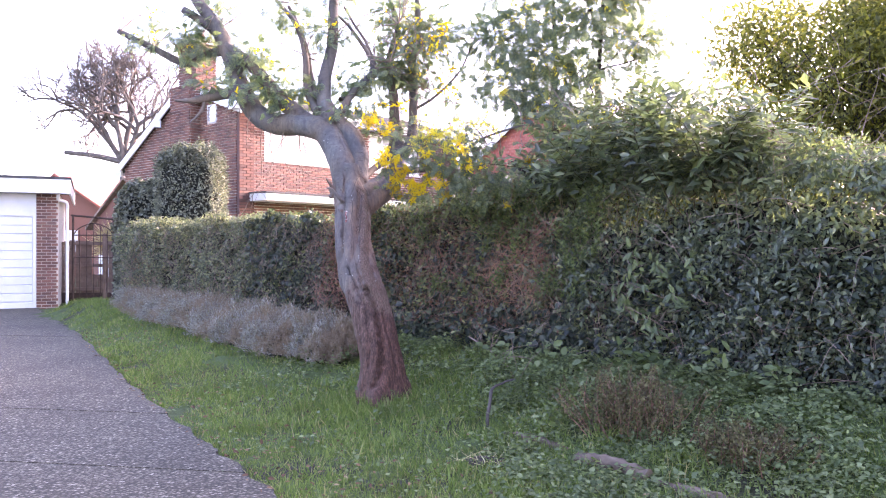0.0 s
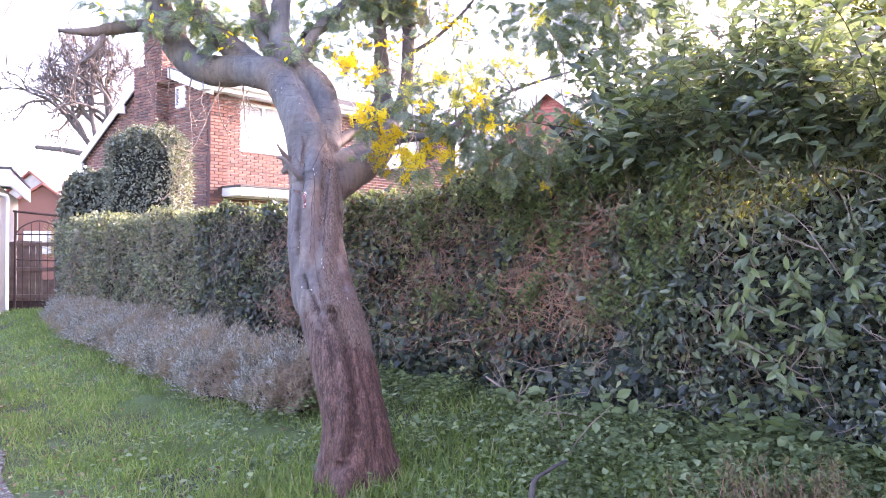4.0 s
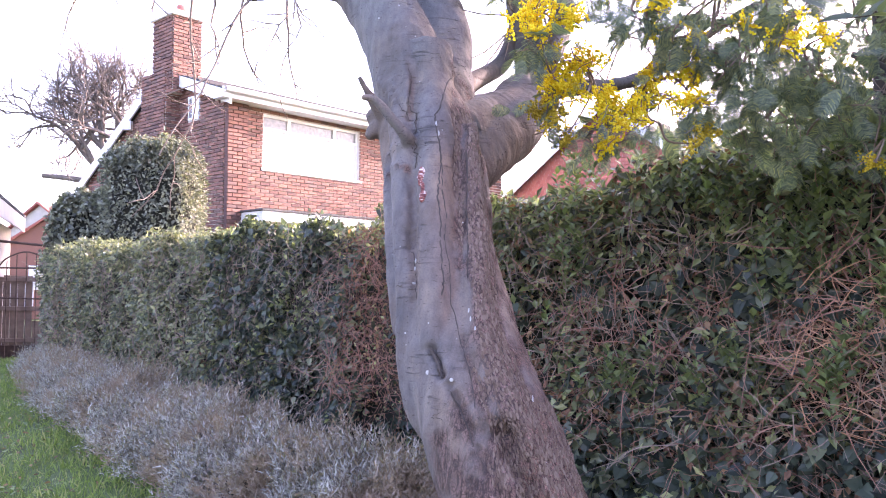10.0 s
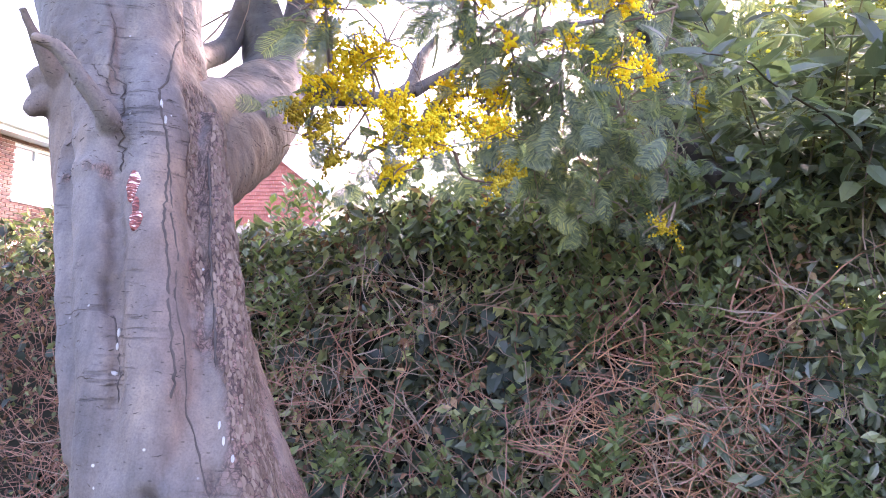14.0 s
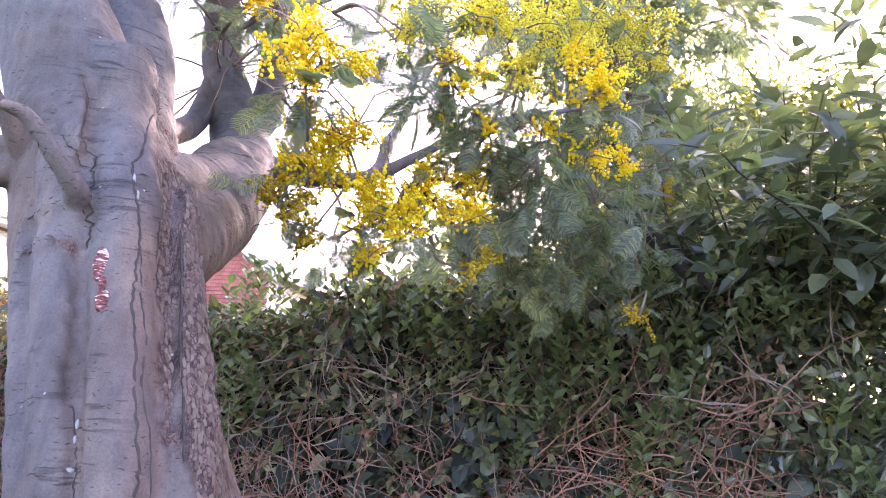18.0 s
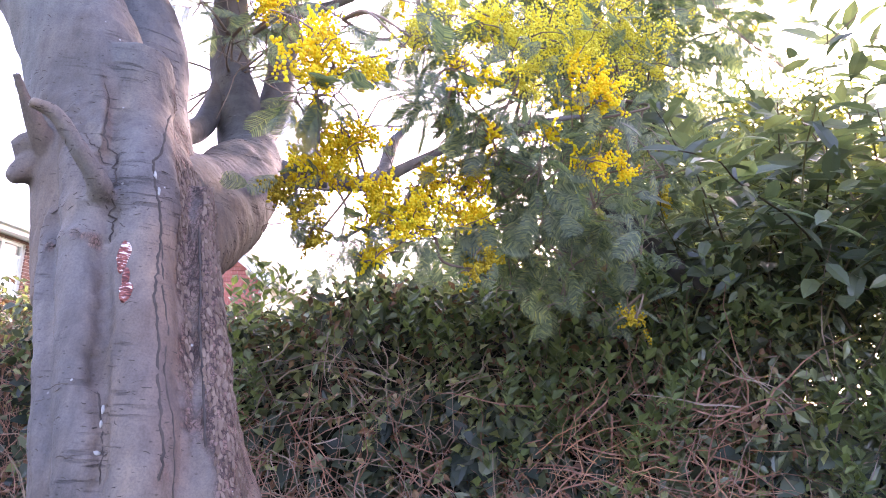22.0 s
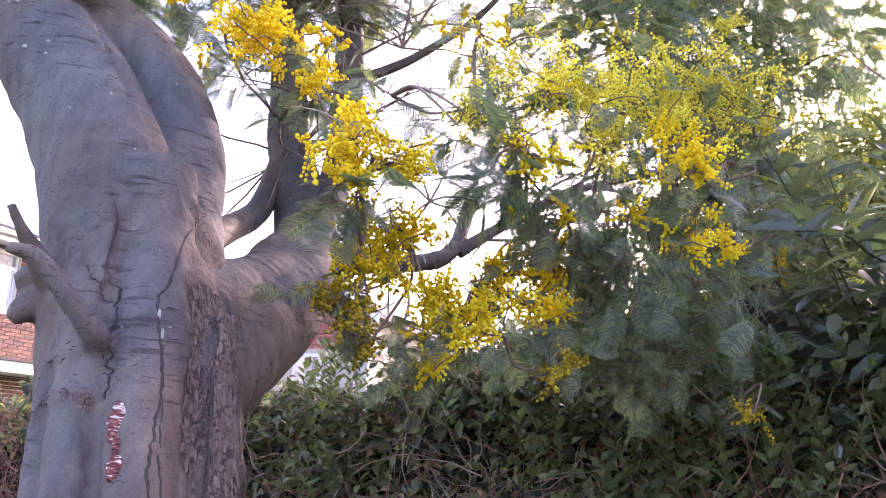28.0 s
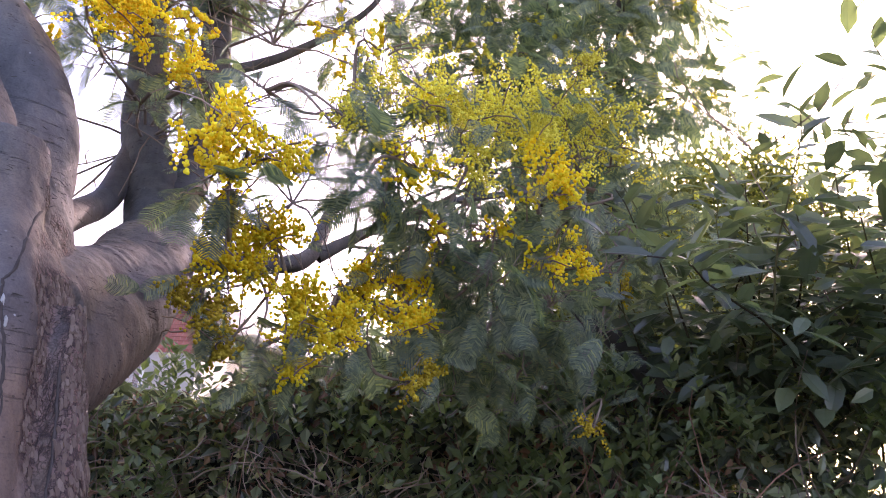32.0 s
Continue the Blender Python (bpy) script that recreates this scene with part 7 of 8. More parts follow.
def lavender():
    """A row of clipped lavender cushions along the foot of the hedge."""
    for i, (s, out, w, l, h) in enumerate([(-8.3, 0.40, 0.34, 0.62, 0.33), (-7.3, 0.50, 0.37, 0.66, 0.40), (-6.2, 0.64, 0.42, 0.72, 0.34), (-5.05, 0.70, 0.46, 0.78, 0.47), (-3.9, 0.80, 0.46, 0.76, 0.40), (-2.85, 0.90, 0.48, 0.74, 0.49), (-1.9, 0.98, 0.46, 0.66, 0.44), (-1.05, 0.92, 0.42, 0.62, 0.47)]):
        c = along(s, out, 0)
        c[2] = float(land(c[0], c[1])) - 0.02
        root = thing("lavender_bush", "rounded grey lavender cushion at the hedge foot", "lavender", tuple(c), "lavender row")
        n = 9000 if s > -6.5 else 4500
        d = unit(rng.normal(size=(n, 3)))
        d[:, 2] = np.abs(d[:, 2])
        d[:, 0] = np.sign(d[:, 0]) * np.abs(d[:, 0]) ** 0.7
        r = (1 + 0.34 * fbm(d, 4.0, i * 2.1) + 0.30 * fbm(d, 9.0, i)) * rng.uniform(0.62, 1.06, n)
        p = (H_U * (d[:, :1] * l) - H_N * (d[:, 1:2] * w)) * r[:, None]
        p[:, 2] = d[:, 2] * h * r
        nrm = unit(H_U * d[:, :1] / l - H_N * d[:, 1:2] / w + np.array([0, 0, 1.0]) * d[:, 2:] / h)
        way = unit(nrm * 0.7 + (0, 0, 0.7) + rng.normal(scale=0.45, size=(n, 3)))
        up = unit(rng.normal(size=(n, 3)))
        stuff("sprig_foliage", [scatter(SPRIG, frames_for(way, up), p, rng.uniform(0.05, 0.12, n))], M_LAVENDER, root)["kind"] = "stuff"
        bm = bmesh.new()
        ang = math.degrees(math.atan2(H_U[1], H_U[0]))
        bmesh.ops.create_icosphere(bm, subdivisions=3, radius=1.0, matrix=pose(0, 0, 0, 0, 0, ang) @ Matrix.Diagonal((l * 0.72, w * 0.72, h * 0.72, 1)))
        # Black ellipsoid under the sprigs, painted as the cushion's inner shade.
        part("heart", bm, M_CORE, root, "near-black filler for the shade within the cushion", True)


def sprig_shape():
    vs, fs = [], []
    for k in range(6):
        a = k * 2.4
        t = 0.15 + 0.13 * k
        d = np.array([math.cos(a) * 0.28, 0.30, math.sin(a) * 0.28])
        s = np.array([-math.sin(a), 0, math.cos(a)]) * 0.045
        b = np.array([0, t, 0])
        o = len(vs)
        vs += [b - s, b + s, b + d]
        fs.append([o, o + 1, o + 2])
    return np.array(vs), np.array(fs)


SPRIG = sprig_shape()
lavender()


def grow_tree(start, way, length, radius, depth, spread, out, tips, lift=0.05):
    t, pts = wander(start, way, length, radius, radius * 0.66, 7, 0.12, 7 if depth > 2 else 4, lift)
    out.append(t)
    if depth == 0:
        tips.append(pts[-1])
        return
    d = unit(pts[-1] - pts[-2])
    for i in range(rng.integers(2, 5)):
        w = unit(d + rng.normal(scale=spread, size=3))
        k = -1 if i < 2 else rng.integers(3, 6)
        grow_tree(pts[k], w, length * rng.uniform(0.62, 0.85), radius * 0.66, depth - 1, spread, out, tips, lift)


def bare_tree():
    root = thing("bare_tree", "leafless winter tree beyond the house", "tree", (-15.6, 38.0, 0.0))
    out, tips = [], []
    t, pts = wander((0.6, 0, 0), (-0.08, 0, 1), 5.6, 0.38, 0.25, 7, 0.04, 9)
    out.append(t)
    top = pts[-1]
    for w in ((-0.75, 0.1, 0.9), (0.05, 0.2, 1.0), (0.55, -0.1, 0.9), (-0.3, -0.3, 1.1)):
        grow_tree(top, w, 1.9, 0.15, 6, 0.55, out, tips, 0.03)
    out.append(tube(smooth_line([tuple(top), (-1.2, 0, 5.95), (-2.6, 0, 6.1)], 8), np.linspace(0.15, 0.10, 8), 8))
    stuff("trunk", out[:1], M_TWIG_GREY, root, "grey-brown trunk", True)
    v, f = joined([(b, q) for b, q in out[1:]])
    link_mesh("crown", raw_mesh("crown", v, f, True), M_TWIG_GREY, root, "bare branching twigs")


bare_tree()


def straw_shrub():
    root = thing("dry_shrub", "pale straw-coloured shrub behind the fence", "shrub", (-9.55, 23.2, 0.0))
    out = []
    n = 900
    p = np.zeros((n, 3)) + (0, 0, 1.5) + rng.normal(scale=0.12, size=(n, 3))
    way = unit(rng.normal(size=(n, 3)) * (1, 1, 0.55) + (0, 0, 0.5))
    v = scatter(blade_shape(0.02, 0.3), frames_for(way, rng.normal(size=(n, 3))), p, rng.uniform(0.5, 0.95, n))
    stuff("straw", [v], M_STRAW, root)["kind"] = "stuff"
    stuff("stem", [wander((0, 0, 0), (rng.normal() * 0.15, 0, 1), 1.7, 0.03, 0.015)[0] for _ in range(6)], M_TWIG, root)


straw_shrub()


def leafy_tree(name, label, at, trunk_h, crown, n, leaf, mat, seed, shape=SMALL, lean=(0, 0, 1), r0=0.12, bunches=46):
    """A tree with a trunk, limbs and a loose crown of leaf bunches."""
    root = thing(name, label, "tree", at)
    wood = []
    t, pts = wander((0, 0, -0.1), lean, trunk_h, r0, r0 * 0.6, 9, 0.05, 8)
    wood.append(t)
    c0 = pts[-1]
    hubs = []
    for i in range(bunches):
        d = unit(rng.normal(size=3))
        e = c0 + d * np.array(crown) * rng.uniform(0.35, 1.0) + (0, 0, crown[2] * 0.25)
        hubs.append(e)
        b = pts[rng.integers(len(pts) // 2, len(pts))]
        mid = (b + e) / 2 + rng.normal(scale=0.15, size=3)
        wood.append(tube(smooth_line([b, mid, e], 8), np.linspace(r0 * 0.35, 0.008, 8), 5))
    hubs = np.array(hubs)
    k = n // bunches
    at_ = np.repeat(hubs, k, 0)
    o = rng.normal(size=at_.shape)
    p = at_ + o * np.array(crown) * 0.13
    out = unit(o)
    stuff("trunk", wood, M_BARK_DARK, root, "dark trunk and limbs", True)
    stuff("crown", [foliage(p, out, shape, leaf, 0.3, 0.8, 0.02)], mat, root)["kind"] = "stuff"
    return root


leafy_tree("evergreen_tree", "sunlit yellow-green evergreen behind the hedge", (3.2, 11.8, 0.0), 2.3, (1.7, 1.3, 1.3), 16000, (0.05, 0.10), M_LEAF_SUNLIT, 1.0, LAUREL, (-0.02, 0, 1), 0.08, 60)
leafy_tree("evergreen_tree", "broad sunlit evergreen tree by the lane", (7.5, 13.6, 0.0), 3.9, (2.4, 2.1, 2.5), 44000, (0.07, 0.13), M_LEAF_SUNLIT, 2.0, LAUREL, (0, 0, 1), 0.14, 120)
leafy_tree("evergreen_tree", "leafy sunlit tree beyond the laurel", (5.3, 12.6, 0.0), 2.4, (1.5, 1.4, 1.2), 13000, (0.06, 0.11), M_LEAF_SUNLIT, 3.0, LAUREL, (0, 0, 1), 0.1, 60)
leafy_tree("evergreen_shrub", "pale green sunlit shrub peeping over the hedge", (-0.15, 10.6, 0.0), 1.55, (0.55, 0.4, 0.4), 6000, (0.03, 0.06), M_LEAF_SUNLIT, 7.0, SMALL, (0, 0, 1), 0.05, 40)
leafy_tree("evergreen_shrub", "yellow sunlit shrub glowing behind the hedge", (2.75, 10.15, 0.0), 2.2, (1.0, 0.7, 0.7), 11000, (0.05, 0.09), M_LEAF_SUNLIT, 6.0, LAUREL, (0, 0, 1), 0.06, 50)
leafy_tree("wattle_tree", "dark feathery young mimosa close behind the hedge", (1.2, 10.4, 0.0), 1.9, (1.0, 0.6, 0.7), 1600, (0.10, 0.17), M_FROND, 4.0, FROND, (0, 0, 1), 0.08, 70)
leafy_tree("evergreen_tree", "tall sunlit evergreen by the lane", (10.5, 11.0, 0.0), 4.5, (2.6, 2.2, 2.6), 12000, (0.09, 0.16), M_LEAF_SUNLIT, 5.0, LAUREL, (0, 0, 1), 0.16, 70)

# ---- lawn and small growth ----
def lawn():
    n = 170000
    r = rng.uniform(size=(n * 3, 2))
    y = 2.6 + 15.5 * r[:, 0] ** 1.8
    x = -9.5 + 13.5 * r[:, 1]
    d = (H_0[0] - x) * H_N[0] + (H_0[1] - y) * H_N[1]
    keep = (x > edge_x(y) + 0.02) & (d > 0.02) & (x < 0.62 * y + 0.6)
    bare = fbm(np.column_stack([x, y, 0 * x]), 1.9, 2.0)
    keep &= (bare > -0.55) & ((x < 0.9) | (rng.uniform(size=len(x)) < 0.4))
    x, y = x[keep][:n], y[keep][:n]
    p = np.column_stack([x, y, land(x, y) - 0.005])
    n = len(p)
    tall = 0.055 + 0.03 * fbm(p, 2.3) + 0.05 * np.exp(-((x + 0.6) ** 2 + (y - 7.6) ** 2) / 0.5)
    way = unit(rng.normal(scale=0.5, size=(n, 3)) + (0, 0, 1.0))
    up = unit(rng.normal(size=(n, 3)))
    size = (tall * rng.uniform(0.5, 1.4, n) * (1 + 0.02 * y)).clip(0.02, 0.2)
    tagged(stuff("grass", [scatter(blade_shape(0.05, 0.4), frames_for(way, up), p, np.column_stack([np.maximum(size, 0.05), size, size]))], M_GRASS), "rough green lawn grass with longer tufts", "grass", kind="stuff")


lawn()


def weeds():
    n = 17000
    s, out = rng.uniform(-1.2, 5.5, n), np.abs(rng.normal(scale=0.9, size=n))
    q = H_0 + H_U * s[:, None] - H_N * out[:, None]
    ok = (fbm(q, 2.2, 6.0) > -0.25) & (q[:, 1] > 2.5)
    q = q[ok]
    n = len(q)
    q[:, 2] = land(q[:, 0], q[:, 1]) + rng.uniform(0.02, 0.16, n) * (1 + 0.8 * fbm(q, 3.0, 1.0))
    way = unit(rng.normal(size=(n, 3)) * (1, 1, 0.3) + (0, 0, 0.1))
    up = unit(rng.normal(scale=0.35, size=(n, 3)) + (0, 0, 1.0))
    tagged(stuff("ground_ivy", [scatter(leaf_shape(0.40, 0.06, -0.1, True), frames_for(way, up), q, rng.uniform(0.02, 0.055, n))], M_WEED), "low ivy and weeds covering the bank", "ground cover", kind="stuff")


weeds()

# ---- small things on the bank ----
LEAF_LONG = leaf_shape(0.21, 0.06, -0.22)


def shoots():
    """Young laurel shoots that stand out of the hedge's face."""
    root = thing("laurel_shoots", "fresh green laurel shoots jutting from the hedge", "shrub", kind="stuff")
    at, way, wood = [], [], []
    for s, out, z, n in ((2.72, 0.10, 1.28, 9), (2.9, 0.14, 1.12, 11), (3.05, 0.12, 1.25, 9), (2.65, 0.12, 0.92, 9), (3.2, 0.1, 0.98, 8), (2.85, 0.15, 0.85, 10), (3.35, 0.1, 1.2, 8), (3.0, 0.12, 0.72, 8)):
        c = along(s, out, z)
        d = unit(-H_N * 0.7 + H_U * rng.normal(scale=0.4) + np.array([0, 0, 0.5]))
        t, pts = wander(c - d * 0.3, d, 0.42, 0.006, 0.003, 6, 0.08, 5)
        wood.append(t)
        for k in range(int(2.4 * n)):
            at.append(pts[2 + k % 4] + rng.normal(scale=0.03, size=3))
            a = k * 2.4
            way.append(unit(d * 0.5 + 0.9 * (H_U * math.cos(a) + np.array([0, 0, 1.0]) * math.sin(a))))
    at, way = np.array(at), np.array(way)
    up = unit(-H_N + rng.normal(scale=0.3, size=at.shape) + (0, 0, 0.7))
    stuff("foliage", [scatter(LEAF_LONG, frames_for(way, up), at, rng.uniform(0.06, 0.12, len(at)))], M_LEAF_YOUNG, root)
    stuff("stem_tangle", wood, M_TWIG, root)


shoots()


def hedge_sprigs():
    """Upright bright shoots on the hedge top and in its gaps."""
    at, way = [], []
    for _ in range(900):
        s, z = rng.uniform(-0.4, 2.5), rng.uniform(0.9, 2.05)
        c = along(s, 0.10 + 0.06 * rng.normal(), z)
        if fbm(c[None], 2.3, 4.0)[0] < 0.10 - 0.35 * (z > 1.85):
            continue
        for k in range(8):
            a = k * 2.4 + s * 9
            at.append(c + (0, 0, 0.016 * k))
            way.append(unit(np.array([math.cos(a), math.sin(a), 0.65 + 0.06 * k])))
    at, way = np.array(at), np.array(way)
    tagged(stuff("hedge_shoots", [scatter(SMALL, frames_for(way, np.tile((0.0, -0.4, 1.0), (len(at), 1)) + rng.normal(scale=0.25, size=(len(at), 3))), at, rng.uniform(0.036, 0.068, len(at)))], M_LEAF_YOUNG), "fresh green upright shoots on the hedge", "shoots", kind="stuff")


hedge_sprigs()


def fallen_branch():
    root = thing("fallen_branch", "grey dead branch leaning from the hedge to the grass", "branch")
    a = [(0.30, 9.0, 0.45, 0.010), (0.52, 8.55, 0.34, 0.013), (0.68, 7.95, 0.22, 0.015), (0.70, 7.35, 0.05, 0.016), (0.62, 7.1, -0.02, 0.016)]
    q = smooth_line(a, 24)
    stuff("branch", [tube(q[:, :3], q[:, 3] * 0.8, 8, 0.06)], M_TWIG, root, "", True)
    side = [wander(q[k, :3], (rng.normal(), rng.normal(), 0.9), rng.uniform(0.3, 0.7), 0.006, 0.002, 7, 0.25, 4)[0] for k in (2, 4, 6, 8, 10, 12, 14, 5, 9)]
    stuff("side_twig_tangle", side, M_TWIG, root)["kind"] = "stuff"


fallen_branch()


def stake():
    root = thing("dead_stem", "crooked grey dead stem standing in the grass", "stem")
    a = [(0.37, 6.55, -0.12, 0.026), (0.375, 6.6, 0.05, 0.024), (0.40, 6.7, 0.15, 0.022), (0.43, 6.85, 0.24, 0.022), (0.55, 7.0, 0.27, 0.016), (0.64, 7.1, 0.28, 0.013)]
    q = smooth_line(a, 22)
    stuff("stem", [tube(q[:, :3] + 0.006 * fbm(q[:, :3], 30.0)[:, None], q[:, 3] * 0.6, 9, 0.15)], M_BARK_DARK, root, "", True)


stake()


def log(name, label, pts, r):
    root = thing(name, label, "log", group="edging logs")
    q = smooth_line(pts, 26)
    rr = r * (1 + 0.12 * np.sin(np.arange(26) * 1.3))
    v, f = tube(q, rr, 12, 0.05)
    stuff("log", [(v, f)], M_LOG, root, "", True)
    ends = []
    for k in (0, -1):
        ring = v[:12] if k == 0 else v[-12:]
        ends.append((np.concatenate([ring, q[k:][:1]]), np.array([[j, (j + 1) % 12, 12] for j in range(12)])))
    stuff("cut_end", ends, M_TWIG_PALE, root)


log("edging_log", "mossy brown half-sunk log edging the bed", [(0.50, 6.42, -0.075), (0.70, 6.15, -0.04), (0.93, 5.87, -0.07)], 0.044)
log("edging_log", "split pale log edging the bed", [(0.97, 5.68, -0.065), (1.15, 5.46, -0.03), (1.36, 5.22, -0.06)], 0.050)
log("edging_log", "half-buried pale log in the weeds", [(1.40, 5.14, -0.10), (1.6, 4.88, -0.075), (1.9, 4.6, -0.11)], 0.044)
log("fallen_stick", "bent grey stick lying on the bank", [(2.1, 7.1, 0.20), (2.4, 7.15, 0.26), (2.75, 7.2, 0.24)], 0.022)


def dry_shrub(at, wide, tall, n, label):
    at = (at[0], at[1], float(land(at[0], at[1])) - 0.02)
    root = thing("dry_shrub", label, "shrub", at, "dry shrubs")
    wood, p, w = [], [], []
    for _ in range(n):
        b = rng.normal(scale=wide * 0.28, size=3) * (1, 1, 0)
        t, pts = wander(b, (b[0] * 1.2, b[1] * 1.2, 0.6), tall * rng.uniform(0.6, 1.1), 0.004, 0.0015, 6, 0.14, 3)
        wood.append(t)
        for q in pts[1:]:
            for _ in range(9):
                p.append(q + rng.normal(scale=0.015, size=3))
                w.append(rng.normal(size=3) + (0, 0, 0.9))
    p, w = np.array(p), np.array(w)
    stuff("stem_tangle", wood, M_TWIG_RED, root)["kind"] = "stuff"
    stuff("foliage", [scatter(SMALL, frames_for(w, rng.normal(size=p.shape)), p, rng.uniform(0.018, 0.038, len(p)))], M_STEM_OLIVE, root)["kind"] = "stuff"


dry_shrub((1.48, 6.05), 0.58, 0.46, 130, "bushy olive-brown shrub with dead stems on the bank")
dry_shrub((2.0, 5.3), 0.42, 0.26, 80, "low reddish-brown withered plant on the bank")


def heap(at, radii, mat, n, label, name, blade):
    at = (at[0], at[1], float(land(at[0], at[1])) - 0.01)
    root = thing(name, label, "heap", at)
    p = rng.normal(size=(n, 3)) * np.array(radii) * (0.5, 0.5, 0.35)
    p[:, 2] = np.abs(p[:, 2]) * np.exp(-(p[:, 0] / radii[0]) ** 2 - (p[:, 1] / radii[1]) ** 2)
    w = rng.normal(size=(n, 3)) * (1, 1, 0.35)
    stuff("litter", [scatter(blade, frames_for(w, rng.normal(size=(n, 3))), p, rng.uniform(0.05, 0.16, n))], mat, root)["kind"] = "stuff"
    bm = bmesh.new()
    bmesh.ops.create_icosphere(bm, subdivisions=3, radius=1.0)
    for q in bm.verts:
        k = 1 + 0.25 * noise.noise(q.co * 2.5)
        q.co = Vector((q.co.x * radii[0] * 0.8 * k, q.co.y * radii[1] * 0.8 * k, q.co.z * radii[2] * 0.6 * k))
    part("mound", bm, M_SOIL, root, "dark soil", True)


heap((0.33, 5.75), (0.22, 0.16, 0.08), M_STRAW, 170, "small heap of dry stalks and dead leaves", "leaf_heap", blade_shape(0.03, 0.3))
heap((-0.62, 4.62), (0.30, 0.16, 0.09), M_LEAF_DRY, 260, "dark soil clod with dead grass at the drive edge", "soil_heap", blade_shape(0.03, 0.3))


def tufts():
    """Clumps of long grass and rushes."""
    at, way = [], []
    spots = [(-0.95, 7.35, 0.22, 260), (-0.35, 7.4, 0.2, 220), (0.95, 6.4, 0.22, 260), (1.6, 5.35, 0.25, 260), (1.0, 6.9, 0.2, 200), (0.1, 7.0, 0.25, 220), (-1.4, 7.6, 0.25, 220), (1.2, 5.9, 0.15, 140), (-0.5, 6.2, 0.4, 300), (-1.6, 6.9, 0.35, 260), (-2.6, 8.6, 0.4, 300), (0.6, 8.3, 0.4, 300), (0.0, 8.9, 0.35, 300), (-3.4, 10.2, 0.4, 300)]
    for x, y, s, n in spots:
        q = np.column_stack([x + rng.normal(scale=s * 0.6, size=n), y + rng.normal(scale=s * 0.6, size=n), np.zeros(n)])
        q[:, 2] = land(q[:, 0], q[:, 1]) - 0.005
        at.append(q)
        way.append(unit(rng.normal(scale=0.55, size=(n, 3)) + (0, 0, 1)))
    at, way = np.concatenate(at), np.concatenate(way)
    n = len(at)
    l = rng.uniform(0.08, 0.2, n)
    tagged(stuff("grass_tufts", [scatter(blade_shape(0.035, 0.5), frames_for(way, rng.normal(size=(n, 3))), at, np.column_stack([np.full(n, 0.1), l, l]))], M_GRASS), "longer tufts of green grass", "grass", kind="stuff")


tufts()


def weed_clumps():
    """Leafy mounds of nettle, dead-nettle and creeping buttercup over the bank."""
    leaf = leaf_shape(0.34, 0.08, -0.2)
    for mat, n_spots, label, size in ((M_WEED, 90, "leafy green weed mounds on the bank", (0.022, 0.05)), (M_LEAF_YOUNG, 60, "fresh green nettles on the bank", (0.02, 0.045))):
        at, way = [], []
        for _ in range(n_spots):
            s, out = rng.uniform(-0.6, 5.2), 0.25 + 2.6 * rng.uniform() ** 1.4
            c = along(s, out, 0)
            if c[1] < 3.6 or abs(c[0] - 0.5 - 0.78 * (6.42 - c[1])) < 0.32 and c[1] < 6.8 or c[0] < 0.3:
                continue
            r, tall, n = rng.uniform(0.12, 0.28), rng.uniform(0.08, 0.26), rng.integers(90, 170)
            q = rng.normal(size=(n, 3)) * (r * 0.6, r * 0.6, 0)
            k = np.exp(-(q[:, 0] ** 2 + q[:, 1] ** 2) / (r * r))
            q[:, 2] = land(c[0] + q[:, 0], c[1] + q[:, 1]) + tall * k * rng.uniform(0.25, 1.0, n) + 0.01
            at.append(c + q)
            way.append(unit(q * (1, 1, 0) + 1e-4) * 0.6 + rng.normal(scale=0.7, size=(n, 3)) * (1, 1, 0.5))
        at, way = np.concatenate(at), np.concatenate(way)
        up = unit(rng.normal(scale=0.4, size=at.shape) + (0, -0.2, 1.0))
        tagged(stuff("weed_mounds", [scatter(leaf, frames_for(way, up), at, rng.uniform(*size, size=len(at)))], mat), label, "weeds", kind="stuff")


weed_clumps()


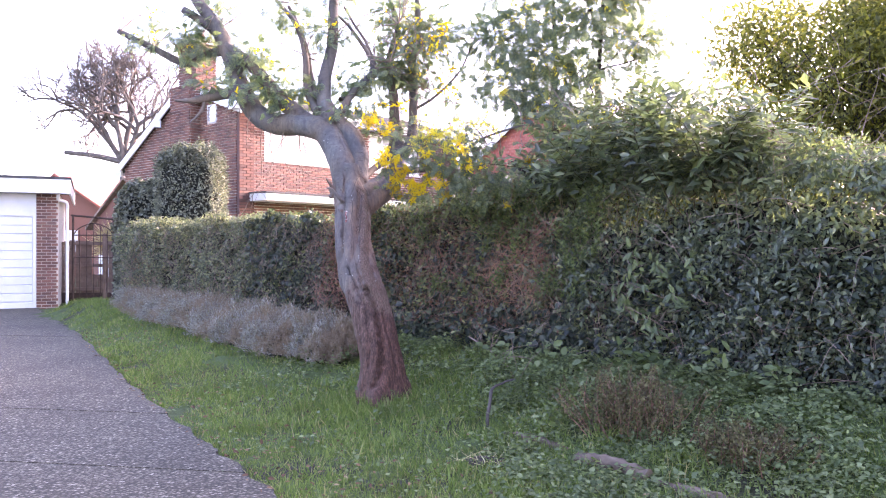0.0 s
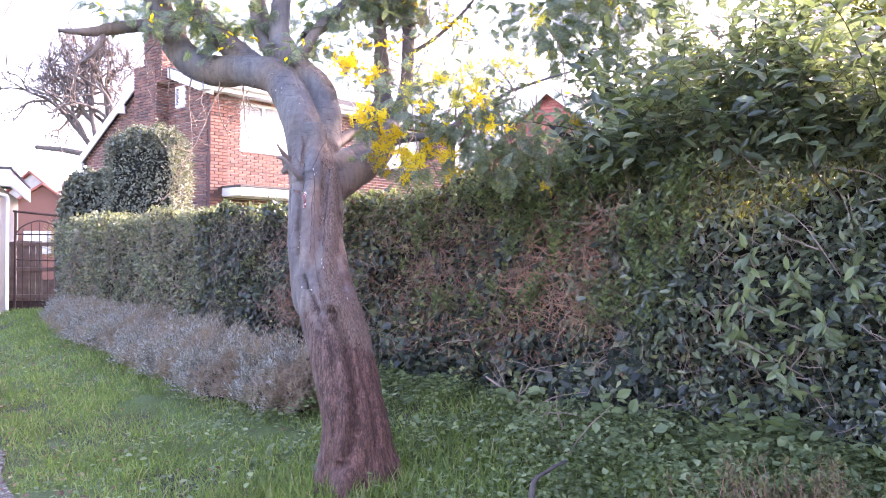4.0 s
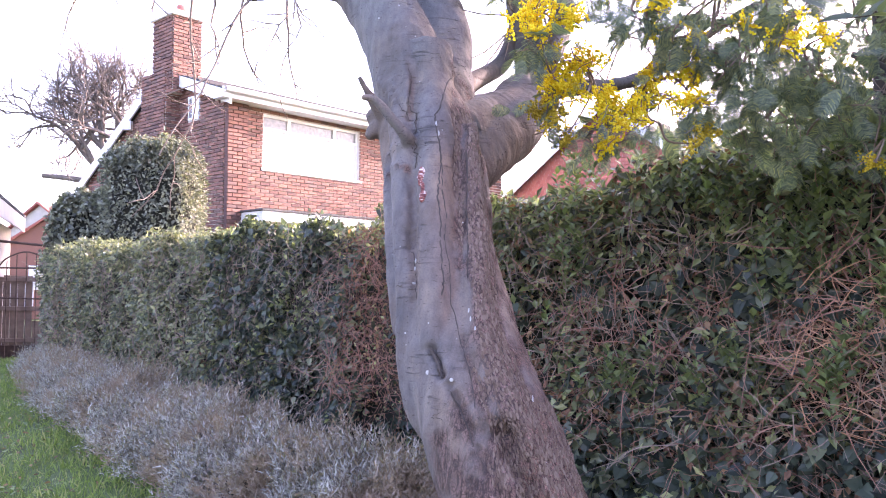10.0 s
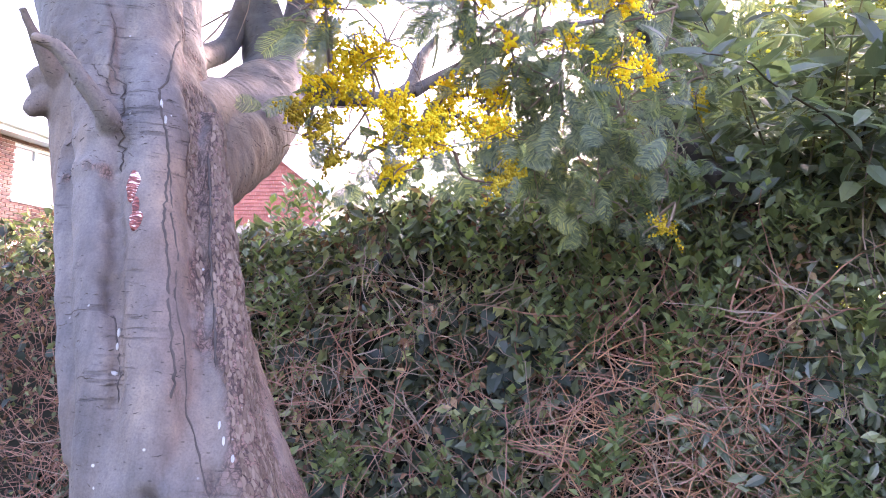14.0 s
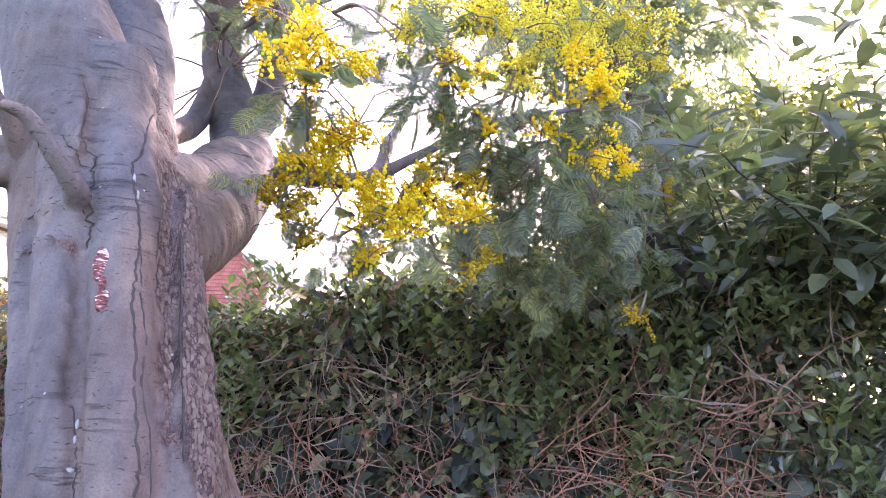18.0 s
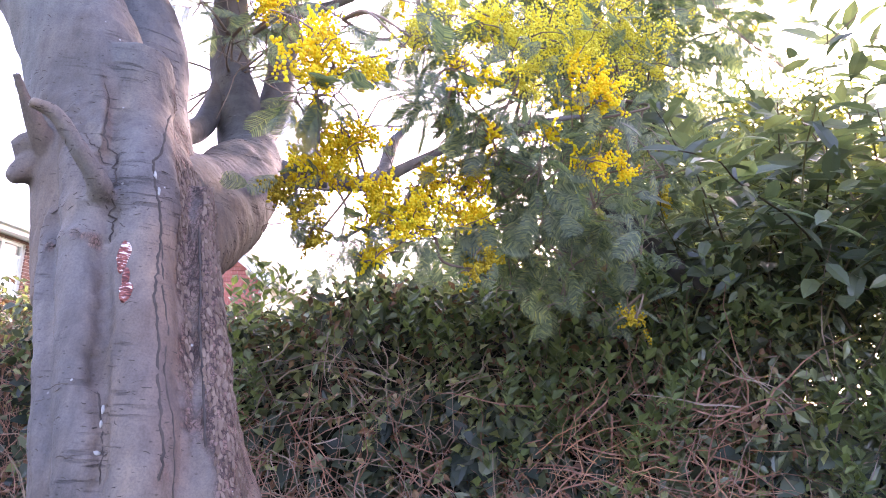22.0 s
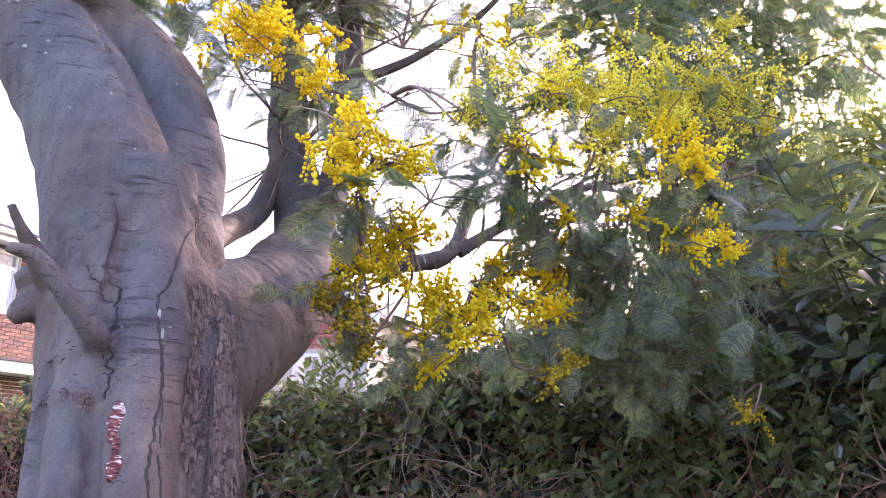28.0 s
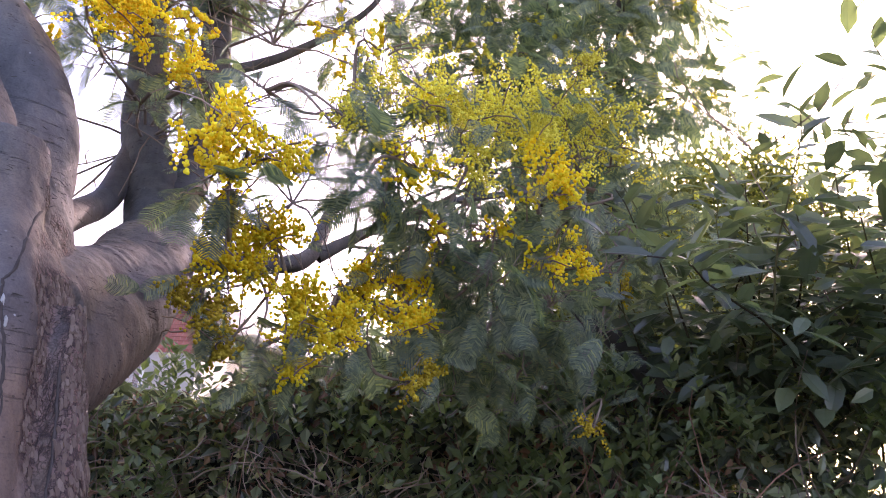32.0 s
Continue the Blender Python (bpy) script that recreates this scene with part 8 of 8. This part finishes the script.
def broad_weeds():
    """Leafy weeds by the hedge foot."""
    at, way = [], []
    for s, out, z, n in ((2.9, 0.35, 0.42, 60), (3.1, 0.30, 0.36, 50), (2.6, 0.45, 0.3, 40), (1.9, 0.4, 0.3, 50), (3.7, 0.3, 0.4, 60), (1.2, 0.35, 0.32, 40), (4.2, 0.3, 0.4, 50)):
        c = along(s, out, z)
        at.append(c + rng.normal(scale=0.10, size=(n, 3)))
        way.append(rng.normal(size=(n, 3)) * (1, 1, 0.4))
    at, way = np.concatenate(at), np.concatenate(way)
    up = unit(rng.normal(scale=0.4, size=at.shape) + (0, -0.3, 1.0))
    tagged(stuff("broad_weeds", [scatter(leaf_shape(0.36, 0.05, -0.15), frames_for(way, up), at, rng.uniform(0.06, 0.13, len(at)))], M_WEED), "pale broad-leaved weeds at the hedge foot", "weeds", kind="stuff")


broad_weeds()


def clover():
    """Small clover and daisy leaves in the turf."""
    n = 26000
    x, y = rng.uniform(-7.5, 3.5, n), 3.0 + 13 * rng.uniform(size=n) ** 1.6
    d = (H_0[0] - x) * H_N[0] + (H_0[1] - y) * H_N[1]
    q = np.column_stack([x, y, 0 * x])
    ok = (x > edge_x(y) + 0.05) & (d > 0.1) & (fbm(q, 1.6, 9.0) > -0.05)
    q = q[ok]
    m = 14000
    x, y = rng.uniform(0.3, 4.2, m), rng.uniform(3.0, 7.2, m)
    b = np.column_stack([x, y, 0 * x])
    ok = ((H_0[0] - x) * H_N[0] + (H_0[1] - y) * H_N[1] > 0.1) & (fbm(b, 2.4, 3.0) > -0.1)
    q = np.concatenate([q, b[ok]])
    n = len(q)
    q[:, 2] = land(q[:, 0], q[:, 1]) + rng.uniform(0.01, 0.06, n)
    way = unit(rng.normal(size=(n, 3)) * (1, 1, 0.25))
    up = unit(rng.normal(scale=0.3, size=(n, 3)) + (0, 0, 1.0))
    tagged(stuff("clover", [scatter(leaf_shape(0.42, 0.05, -0.1), frames_for(way, up), q, rng.uniform(0.018, 0.05, n))], M_WEED), "small round-leaved weeds in the turf", "weeds", kind="stuff")


clover()


def litter():
    """Dead leaves and twigs on lawn and drive edge."""
    n = 1300
    y = 3.2 + 11 * rng.uniform(size=n) ** 1.5
    x = edge_x(y) + rng.gamma(1.3, 0.7, n) - 0.1
    q = np.column_stack([x, y, land(x, y) + 0.045])
    q[:, 2] = np.where(x < edge_x(y), -0.08 + 0.10 * smoothstep(9, 19, y), q[:, 2])
    way = unit(rng.normal(size=(n, 3)) * (1, 1, 0.15))
    up = unit(rng.normal(scale=0.3, size=(n, 3)) + (0, 0, 1.0))
    tagged(stuff("fallen_leaves", [scatter(leaf_shape(0.3, 0.1, -0.2), frames_for(way, up), q, rng.uniform(0.02, 0.055, n))], M_LEAF_DRY), "scattered brown dead leaves on the grass", "leaves", kind="stuff")


litter()
